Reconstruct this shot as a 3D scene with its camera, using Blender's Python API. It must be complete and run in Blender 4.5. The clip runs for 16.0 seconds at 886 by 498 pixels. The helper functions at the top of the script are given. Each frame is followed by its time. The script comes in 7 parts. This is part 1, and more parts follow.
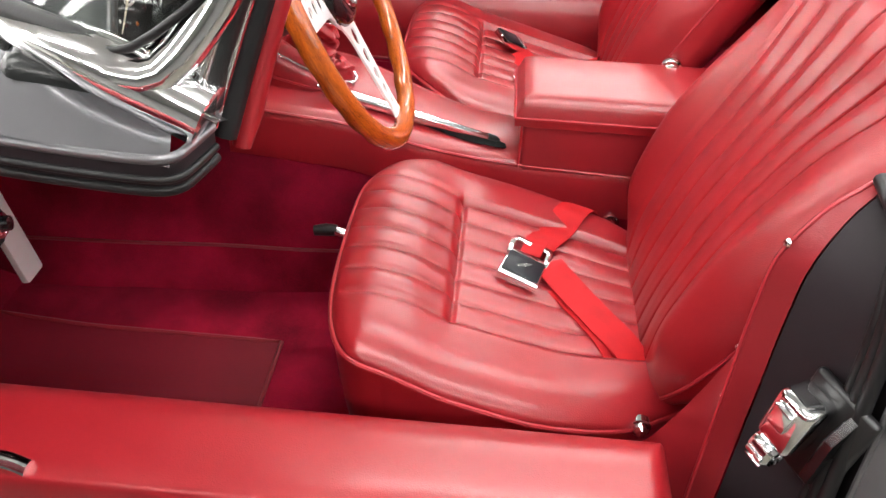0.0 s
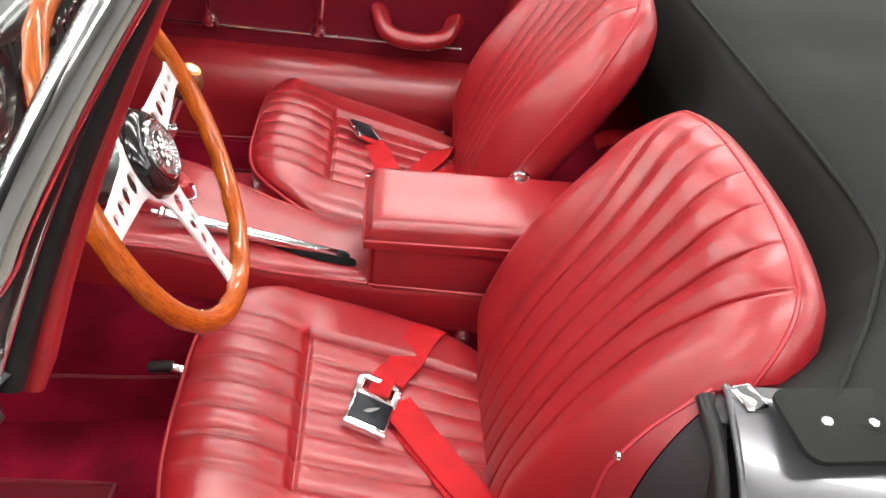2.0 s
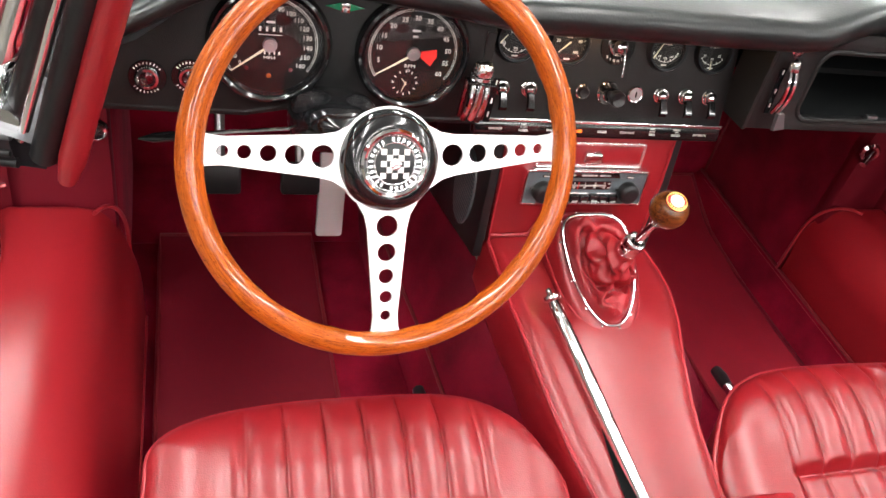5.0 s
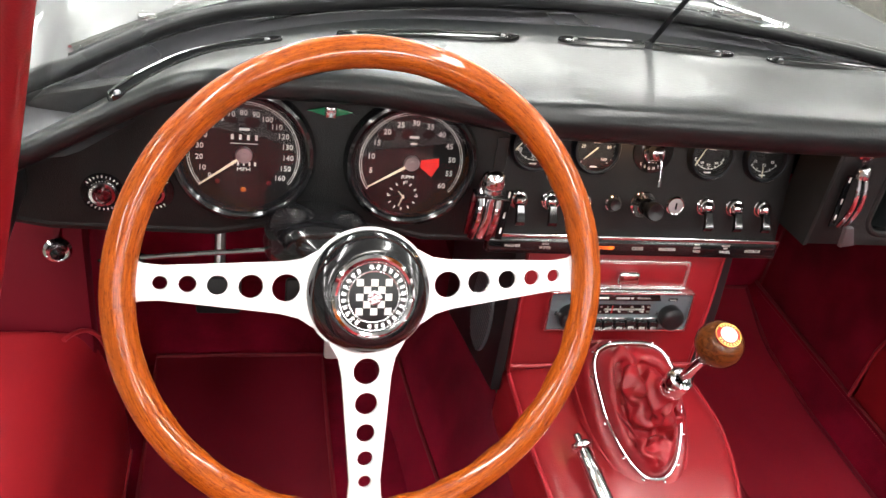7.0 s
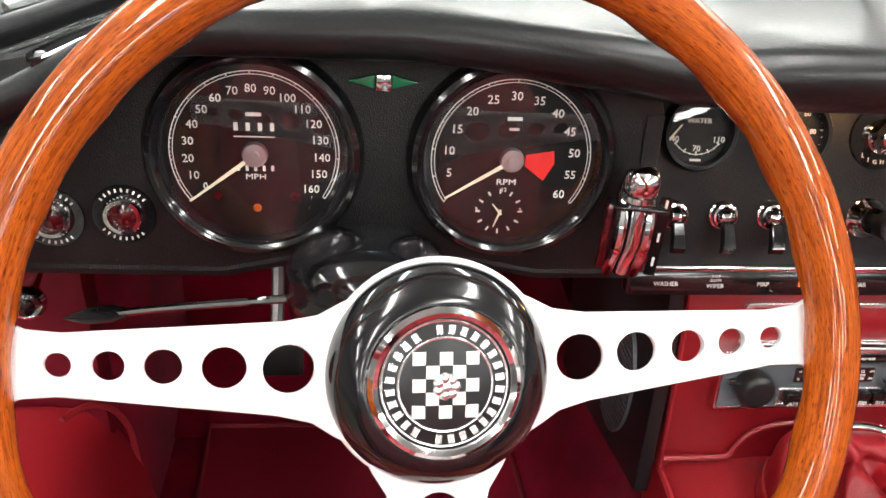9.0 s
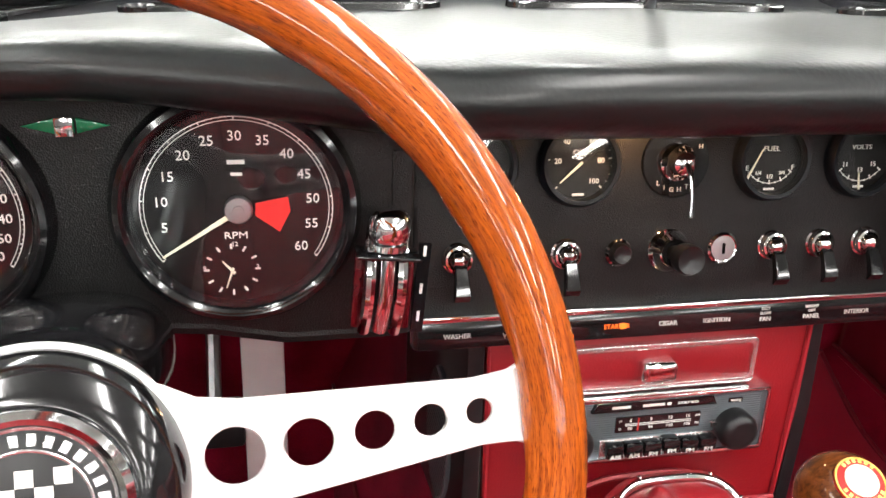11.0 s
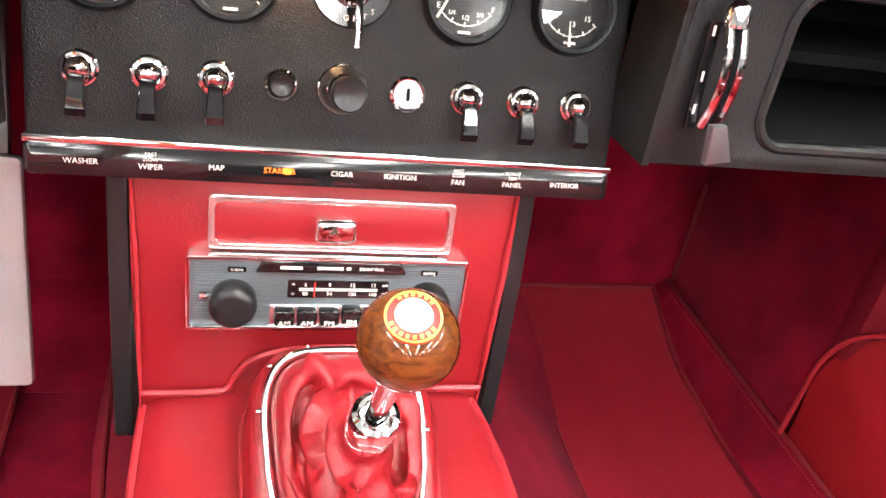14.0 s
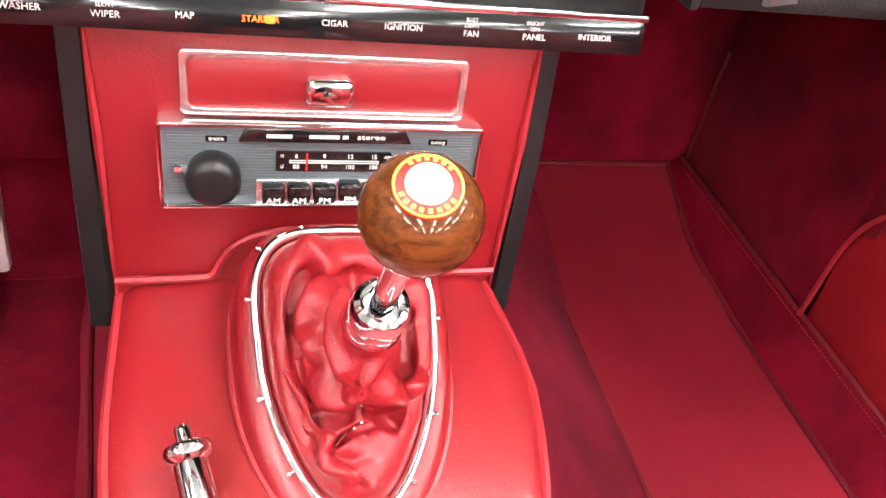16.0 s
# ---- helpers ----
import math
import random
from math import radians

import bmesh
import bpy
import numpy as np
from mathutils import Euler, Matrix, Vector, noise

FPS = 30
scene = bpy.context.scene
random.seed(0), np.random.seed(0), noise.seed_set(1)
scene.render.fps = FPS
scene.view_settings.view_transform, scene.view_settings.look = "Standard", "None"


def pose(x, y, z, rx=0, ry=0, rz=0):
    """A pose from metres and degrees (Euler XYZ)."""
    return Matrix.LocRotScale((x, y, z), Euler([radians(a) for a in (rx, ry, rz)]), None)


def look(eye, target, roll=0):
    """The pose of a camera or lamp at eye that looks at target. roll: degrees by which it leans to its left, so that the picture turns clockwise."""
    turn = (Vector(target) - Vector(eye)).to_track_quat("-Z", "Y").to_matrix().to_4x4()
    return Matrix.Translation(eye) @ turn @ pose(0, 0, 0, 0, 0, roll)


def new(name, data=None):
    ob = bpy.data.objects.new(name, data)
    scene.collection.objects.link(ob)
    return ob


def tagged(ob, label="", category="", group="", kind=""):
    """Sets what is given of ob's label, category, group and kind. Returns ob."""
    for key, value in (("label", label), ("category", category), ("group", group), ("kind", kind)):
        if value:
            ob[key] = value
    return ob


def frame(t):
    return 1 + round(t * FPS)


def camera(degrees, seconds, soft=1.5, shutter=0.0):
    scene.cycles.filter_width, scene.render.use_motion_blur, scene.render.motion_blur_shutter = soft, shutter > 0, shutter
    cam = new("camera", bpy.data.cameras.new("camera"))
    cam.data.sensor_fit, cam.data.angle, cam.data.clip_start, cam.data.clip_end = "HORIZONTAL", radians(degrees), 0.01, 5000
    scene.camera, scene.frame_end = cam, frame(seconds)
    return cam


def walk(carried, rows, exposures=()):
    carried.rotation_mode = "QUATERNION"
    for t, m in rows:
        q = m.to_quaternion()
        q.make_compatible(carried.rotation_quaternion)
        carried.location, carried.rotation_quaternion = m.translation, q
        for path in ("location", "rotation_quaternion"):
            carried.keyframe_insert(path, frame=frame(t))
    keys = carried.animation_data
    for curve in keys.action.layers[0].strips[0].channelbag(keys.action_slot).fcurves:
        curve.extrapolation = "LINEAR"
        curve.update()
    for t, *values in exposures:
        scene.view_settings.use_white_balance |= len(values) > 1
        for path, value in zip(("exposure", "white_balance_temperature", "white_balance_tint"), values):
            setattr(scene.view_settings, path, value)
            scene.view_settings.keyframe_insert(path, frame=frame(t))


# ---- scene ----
cam = camera(57.5, 16.0)
EXPOSURE = [(0.0, 0.17), (1.0, 0.12), (2.0, 0.06), (3.0, -0.10), (3.8, -0.06), (4.5, -0.04), (5.0, 0.16), (8.0, -0.14), (10.5, 0.10), (11.5, 0.16), (12.5, 0.55), (13.0, 0.95), (13.5, 1.13), (14.0, 1.18), (15.0, 1.08), (16.0, 1.02)]
PATH = [
    (0, (-1.193, -0.098, 1.058), (0.397, -0.012, -0.152), 2.8),
    (0.5, (-1.17, -0.03, 1.082), (0.379, -0.241, -0.166), 4.8),
    (1, (-1.135, -0.016, 1.133), (0.377, -0.379, -0.124), 7.4),
    (1.5, (-1.103, -0.04, 1.173), (0.432, -0.431, -0.048), 8.7),
    (2, (-1.058, -0.126, 1.186), (0.546, -0.344, 0.012), 8.4),
    (2.5, (-1.013, -0.27, 1.223), (0.612, -0.231, 0.057), 6.7),
    (2.6, (-0.995, -0.285, 1.243), (0.62, -0.215, 0.064), 5.9),
    (3, (-0.899, -0.306, 1.227), (0.701, -0.033, 0.058), 7.8),
    (3.5, (-0.818, -0.32, 1.201), (0.67, 0.191, -0.034), 15.3),
    (4, (-0.707, -0.389, 1.194), (0.438, 0.529, -0.164), 18.6),
    (4.5, (-0.593, -0.503, 1.189), (0.186, 0.751, -0.161), 15.4),
    (4.9, (-0.526, -0.517, 1.17), (0.104, 0.89, -0.103), 13.7),
    (5.2, (-0.511, -0.517, 1.169), (0.038, 0.971, -0.05), 13.8),
    (7.3, (-0.417, -0.357, 1.092), (0.027, 1.265, 0.01), 9.5),
    (7.5, (-0.406, -0.323, 1.066), (-0.007, 1.303, -0.028), 8.7),
    (8, (-0.399, -0.256, 1.015), (-0.113, 1.379, -0.099), 6.8),
    (8.2, (-0.392, -0.239, 1.005), (-0.142, 1.408, -0.101), 5.8),
    (10.3, (-0.335, -0.13, 0.951), (-0.096, 1.627, 0.026), 2.6),
    (10.5, (-0.313, -0.131, 0.953), (-0.025, 1.621, 0.031), 2.8),
    (11, (-0.262, -0.132, 0.954), (0.134, 1.598, 0.033), 3.6),
    (11.5, (-0.201, -0.14, 0.96), (0.308, 1.563, 0.045), 5.1),
    (12, (-0.153, -0.155, 0.952), (0.414, 1.536, 0.048), 6.2),
    (12.5, (-0.117, -0.169, 0.93), (0.453, 1.525, 0.032), 7.0),
    (13, (-0.089, -0.169, 0.906), (0.47, 1.532, 0.014), 8.5),
    (13.2, (-0.077, -0.166, 0.899), (0.452, 1.532, -0.014), 8.7),
    (13.5, (-0.078, -0.164, 0.893), (0.465, 1.527, -0.026), 9.5),
    (14, (-0.069, -0.151, 0.882), (0.453, 1.496, -0.126), 10.7),
    (14.5, (-0.068, -0.133, 0.866), (0.476, 1.446, -0.234), 11.6),
    (15, (-0.06, -0.117, 0.853), (0.476, 1.422, -0.306), 11.3),
    (15.5, (-0.061, -0.104, 0.843), (0.472, 1.4, -0.363), 11.5),
    (16, (-0.06, -0.101, 0.839), (0.472, 1.376, -0.401), 11.5),
]
walk(cam, [(t, look(eye, target, roll)) for t, eye, target, roll in PATH], EXPOSURE)

# ---- showroom light ----
world = bpy.data.worlds.new("showroom")
scene.world = world
world.use_nodes = True
world.node_tree.nodes["Background"].inputs["Color"].default_value = (0.9, 0.95, 1.0, 1)
world.node_tree.nodes["Background"].inputs["Strength"].default_value = 0.05
TUBE_LIGHT = 29.0


# ---- materials ----
def nodes_of(name):
    mat = bpy.data.materials.new(name)
    mat.use_nodes = True
    nt = mat.node_tree
    return mat, nt, nt.nodes["Principled BSDF"]


def surface(name, color, rough=0.5, metal=0.0, vary=0.15, scale=8.0, bump=0.0, grain=300.0, kind="noise", coat=0.0,
            sheen=0.0, fine=0.0, rough_vary=0.12, spec=0.5, coat_rough=0.04):
    """A material with slow stains, fine grain and a little relief, in metres."""
    mat, nt, bsdf = nodes_of(name)
    link = nt.links.new
    tc = nt.nodes.new("ShaderNodeTexCoord")
    slow = nt.nodes.new("ShaderNodeTexNoise")
    slow.inputs["Scale"].default_value, slow.inputs["Detail"].default_value = scale, 6
    link(tc.outputs["Object"], slow.inputs["Vector"])
    quick = nt.nodes.new("ShaderNodeTexNoise")
    quick.inputs["Scale"].default_value, quick.inputs["Detail"].default_value = grain, 3
    link(tc.outputs["Object"], quick.inputs["Vector"])
    ramp = nt.nodes.new("ShaderNodeValToRGB")
    ramp.color_ramp.elements[0].position, ramp.color_ramp.elements[1].position = 0.3, 0.7
    ramp.color_ramp.elements[0].color = (*[c * (1 - vary) for c in color], 1)
    ramp.color_ramp.elements[1].color = (*[min(1, c * (1 + vary)) for c in color], 1)
    mix = nt.nodes.new("ShaderNodeMath")
    mix.operation = "MULTIPLY_ADD"
    mix.inputs[1].default_value = fine
    link(quick.outputs["Fac"], mix.inputs[0])
    link(slow.outputs["Fac"], mix.inputs[2])
    sub = nt.nodes.new("ShaderNodeMath")
    sub.operation = "SUBTRACT"
    sub.inputs[1].default_value = fine * 0.5
    link(mix.outputs[0], sub.inputs[0])
    link(sub.outputs[0], ramp.inputs["Fac"])
    link(ramp.outputs["Color"], bsdf.inputs["Base Color"])
    rr = nt.nodes.new("ShaderNodeMapRange")
    rr.inputs["To Min"].default_value = max(0.02, rough * (1 - rough_vary))
    rr.inputs["To Max"].default_value = min(1, rough * (1 + rough_vary))
    link(slow.outputs["Fac"], rr.inputs["Value"])
    link(rr.outputs["Result"], bsdf.inputs["Roughness"])
    bsdf.inputs["Metallic"].default_value = metal
    bsdf.inputs["Specular IOR Level"].default_value = spec
    bsdf.inputs["Coat Weight"].default_value = coat
    bsdf.inputs["Coat Roughness"].default_value = coat_rough
    if sheen:
        bsdf.inputs["Sheen Weight"].default_value = sheen
        bsdf.inputs["Sheen Roughness"].default_value = 0.4
        bsdf.inputs["Sheen Tint"].default_value = (1, 0.25, 0.35, 1)
    if bump:
        bp = nt.nodes.new("ShaderNodeBump")
        bp.inputs["Strength"].default_value, bp.inputs["Distance"].default_value = bump, 0.0006
        if kind == "voronoi":
            tex = nt.nodes.new("ShaderNodeTexVoronoi")
            tex.feature = "F1"
            tex.inputs["Scale"].default_value = grain
            link(tc.outputs["Object"], tex.inputs["Vector"])
            link(tex.outputs["Distance"], bp.inputs["Height"])
        else:
            link(quick.outputs["Fac"], bp.inputs["Height"])
        link(bp.outputs["Normal"], bsdf.inputs["Normal"])
    return mat


def wood(name, dark, light, stretch, coat=1.0, dots=True, space="UV"):
    """Varnished wood: grain stretched along one axis, with short dark pores."""
    mat, nt, bsdf = nodes_of(name)
    link = nt.links.new
    tc = nt.nodes.new("ShaderNodeTexCoord")
    mp = nt.nodes.new("ShaderNodeMapping")
    mp.inputs["Scale"].default_value = stretch
    link(tc.outputs[space], mp.inputs["Vector"])
    no = nt.nodes.new("ShaderNodeTexNoise")
    no.inputs["Scale"].default_value, no.inputs["Detail"].default_value, no.inputs["Distortion"].default_value = 1.0, 8, 0.6
    link(mp.outputs["Vector"], no.inputs["Vector"])
    ramp = nt.nodes.new("ShaderNodeValToRGB")
    ramp.color_ramp.elements[0].position, ramp.color_ramp.elements[1].position = 0.32, 0.62
    ramp.color_ramp.elements[0].color, ramp.color_ramp.elements[1].color = (*dark, 1), (*light, 1)
    link(no.outputs["Fac"], ramp.inputs["Fac"])
    mp2 = nt.nodes.new("ShaderNodeMapping")
    mp2.inputs["Scale"].default_value = [s * 5 for s in stretch]
    link(tc.outputs[space], mp2.inputs["Vector"])
    pore = nt.nodes.new("ShaderNodeTexNoise")
    pore.inputs["Scale"].default_value, pore.inputs["Detail"].default_value = 1.0, 4
    link(mp2.outputs["Vector"], pore.inputs["Vector"])
    pr = nt.nodes.new("ShaderNodeValToRGB")
    pr.color_ramp.elements[0].position, pr.color_ramp.elements[1].position = 0.36, 0.46
    pr.color_ramp.elements[0].color, pr.color_ramp.elements[1].color = (0.26, 0.17, 0.13, 1), (1, 1, 1, 1)
    link(pore.outputs["Fac"], pr.inputs["Fac"])
    mx = nt.nodes.new("ShaderNodeMix")
    mx.data_type, mx.blend_type = "RGBA", "MULTIPLY"
    mx.inputs[0].default_value = 1.0 if dots else 0.25
    link(ramp.outputs["Color"], mx.inputs[6])
    link(pr.outputs["Color"], mx.inputs[7])
    link(mx.outputs[2], bsdf.inputs["Base Color"])
    bsdf.inputs["Roughness"].default_value = 0.5
    bsdf.inputs["Specular IOR Level"].default_value = 0.1
    bsdf.inputs["Coat Weight"].default_value = coat
    bsdf.inputs["Coat Roughness"].default_value = 0.025
    bsdf.inputs["Coat IOR"].default_value = 1.5
    return mat


def glow(name, color, strength):
    mat, nt, bsdf = nodes_of(name)
    bsdf.inputs["Base Color"].default_value = (*color, 1)
    bsdf.inputs["Emission Color"].default_value = (*color, 1)
    bsdf.inputs["Emission Strength"].default_value = strength
    return mat


def clear(name, color=(1, 1, 1), rough=0.0):
    mat, nt, bsdf = nodes_of(name)
    bsdf.inputs["Base Color"].default_value = (*color, 1)
    bsdf.inputs["Transmission Weight"].default_value = 1
    bsdf.inputs["Roughness"].default_value = rough
    bsdf.inputs["IOR"].default_value = 1.45
    return mat


RED = surface("red_leather", (0.290, 0.0100, 0.0158), 0.38, coat=0.36, coat_rough=0.22, spec=0.5, vary=0.10, scale=5, bump=0.22, grain=620, kind="voronoi", fine=0.2)
RED_VINYL = surface("red_vinyl", (0.25, 0.011, 0.017), 0.40, coat=0.12, coat_rough=0.28, vary=0.08, scale=4, bump=0.2, grain=800, kind="voronoi", fine=0.2)
RED_SOFT = surface("red_boot_leather", (0.30, 0.0100, 0.0165), 0.42, coat=0.06, coat_rough=0.30, vary=0.10, scale=14, bump=0.25, grain=900, kind="voronoi", fine=0.3, spec=0.45)
BINDING = surface("dark_red_binding", (0.20, 0.008, 0.015), 0.6, vary=0.1, scale=20, bump=0.1, grain=900)
PIPING = surface("red_piping", (0.38, 0.022, 0.032), 0.4, vary=0.08, scale=20, bump=0.1, grain=900)
CARPET = surface("crimson_carpet", (0.215, 0.005, 0.021), 0.95, vary=0.55, scale=7, bump=0.9, grain=900, sheen=0.2, fine=0.5, spec=0.1)
FLOOR_RED = surface("red_floor_leather", (0.29, 0.012, 0.027), 0.45, vary=0.18, scale=5, bump=0.3, grain=700, kind="voronoi", fine=0.3)
MAT_RED = surface("dark_red_vinyl", (0.150, 0.005, 0.014), 0.58, spec=0.28, vary=0.12, scale=5, bump=0.3, grain=700, kind="voronoi", fine=0.2)
BELT = surface("red_webbing", (0.42, 0.0085, 0.013), 0.7, spec=0.2, vary=0.12, scale=30, bump=0.4, grain=900, fine=0.4)
BLACK = surface("black_leathercloth", (0.0125, 0.0125, 0.0128), 0.42, spec=0.33, vary=0.45, scale=16, bump=0.55, grain=1050, kind="voronoi", fine=0.3)
BLACK_TOP = surface("black_crash_pad", (0.008, 0.0095, 0.010), 0.32, spec=0.36, vary=0.2, scale=6, coat=0.22, coat_rough=0.18, bump=0.22, grain=330, kind="voronoi", fine=0.3)
BLACK_FLAT = surface("black_flocked_lining", (0.006, 0.007, 0.0075), 0.9, vary=0.3, scale=12, bump=0.3, grain=800, spec=0.1)
BLACK_GLOSS = surface("black_gloss_plastic", (0.008, 0.008, 0.009), 0.12, vary=0.2, scale=20, coat=0.6)
BLACK_SATIN = surface("black_satin_plastic", (0.012, 0.012, 0.013), 0.32, vary=0.2, scale=30)
RUBBER = surface("black_rubber", (0.010, 0.010, 0.011), 0.42, spec=0.35, vary=0.25, scale=25, bump=0.2, grain=400)
CANVAS = surface("black_hood_cloth", (0.0095, 0.0105, 0.010), 0.8, vary=0.5, scale=7, bump=0.5, grain=500, fine=0.5, spec=0.22)
CHROME = surface("chrome", (0.86, 0.86, 0.87), 0.07, metal=1.0, vary=0.04, scale=30, rough_vary=0.4)
BRIGHT = surface("bright_anodised_trim", (0.92, 0.92, 0.92), 0.22, metal=0.9, vary=0.03, scale=30, bump=0.05, grain=900)
ALLOY = surface("satin_aluminium", (0.92, 0.92, 0.92), 0.42, metal=0.55, vary=0.02, scale=30, bump=0.05, grain=900)
STEEL = surface("worn_steel", (0.42, 0.42, 0.43), 0.35, metal=1.0, vary=0.15, scale=30, bump=0.1, grain=300)
PAINT = surface("gunmetal_paint", (0.14, 0.14, 0.15), 0.28, metal=0.55, vary=0.05, scale=3, coat=1.0, bump=0.03, grain=900)
SHUT = surface("dark_shut_face", (0.020, 0.015, 0.018), 0.6, spec=0.25, vary=0.25, scale=10, bump=0.1, grain=300)
RADIO = surface("grey_radio_plate", (0.17, 0.20, 0.22), 0.35, metal=0.4, vary=0.06, scale=20)
DIAL = surface("dial_black", (0.004, 0.003, 0.003), 0.5, spec=0.2, vary=0.2, scale=60)
SLEEVE_GREY = surface("grey_column_paint", (0.20, 0.22, 0.225), 0.28, metal=0.7, vary=0.08, scale=12, coat=0.3, coat_rough=0.1)
ENAMEL = surface("black_enamel", (0.010, 0.012, 0.016), 0.35, spec=0.2, vary=0.2, scale=40)
WHITE = surface("white_lettering", (0.82, 0.80, 0.76), 0.5, vary=0.04, scale=60)
CREAM = surface("cream_enamel", (0.85, 0.80, 0.62), 0.2, vary=0.05, scale=60, coat=0.6)
GOLD = surface("gold_enamel", (0.75, 0.47, 0.10), 0.3, metal=0.3, vary=0.08, scale=60)
RED_PAINT = surface("red_paint", (0.62, 0.015, 0.012), 0.4, vary=0.08, scale=60)
GREEN_LENS = surface("green_lens", (0.01, 0.22, 0.09), 0.15, vary=0.2, scale=60, coat=0.8)
AMBER = surface("amber_lens", (0.45, 0.12, 0.02), 0.2, vary=0.1, scale=60, coat=0.6)
RUBY = surface("ruby_lens", (0.07, 0.003, 0.006), 0.12, vary=0.2, scale=60, coat=1.0)
RIM_WOOD = wood("varnished_rim_wood", (0.25, 0.042, 0.004), (0.50, 0.105, 0.008), (44, 620, 1))
KNOB_WOOD = wood("varnished_knob_wood", (0.050, 0.012, 0.003), (0.150, 0.042, 0.008), (40, 260, 300), dots=False, space="Object")
LENS = clear("gauge_glass")
SCREEN = clear("windscreen_glass", (0.93, 0.97, 0.95))
FLOOR_GREY = surface("polished_concrete", (0.12, 0.11, 0.09), 0.25, vary=0.2, scale=1.5, bump=0.1, grain=60, fine=0.3)
# Grey walls set dark to cut bounced light; north stays white for dash-top reflections.
WALL_LOW_BOUNCE = surface("low_bounce_wall_grey", (0.22, 0.22, 0.215), 0.7, vary=0.04, scale=1.2, bump=0.1, grain=120)
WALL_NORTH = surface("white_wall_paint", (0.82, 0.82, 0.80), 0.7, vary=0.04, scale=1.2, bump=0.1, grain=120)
CEIL = surface("ceiling_paint", (0.36, 0.36, 0.355), 0.8, vary=0.05, scale=1.0, bump=0.1, grain=100)
TUBE = glow("lit_diffuser", (1.0, 0.98, 0.95), TUBE_LIGHT)
LAMP_AMBER = glow("lit_starter_lamp", (1.0, 0.16, 0.012), 1.1)

# ---- building helpers ----
WORLD = {}


def V(*a):
    return Vector(a)


def thing(name, at, label, category, group="", kind=""):
    ob = new(name)
    ob.location = at
    ob.empty_display_size = 0.02
    WORLD[ob] = Matrix.Translation(at)
    return tagged(ob, label, category, group, kind)


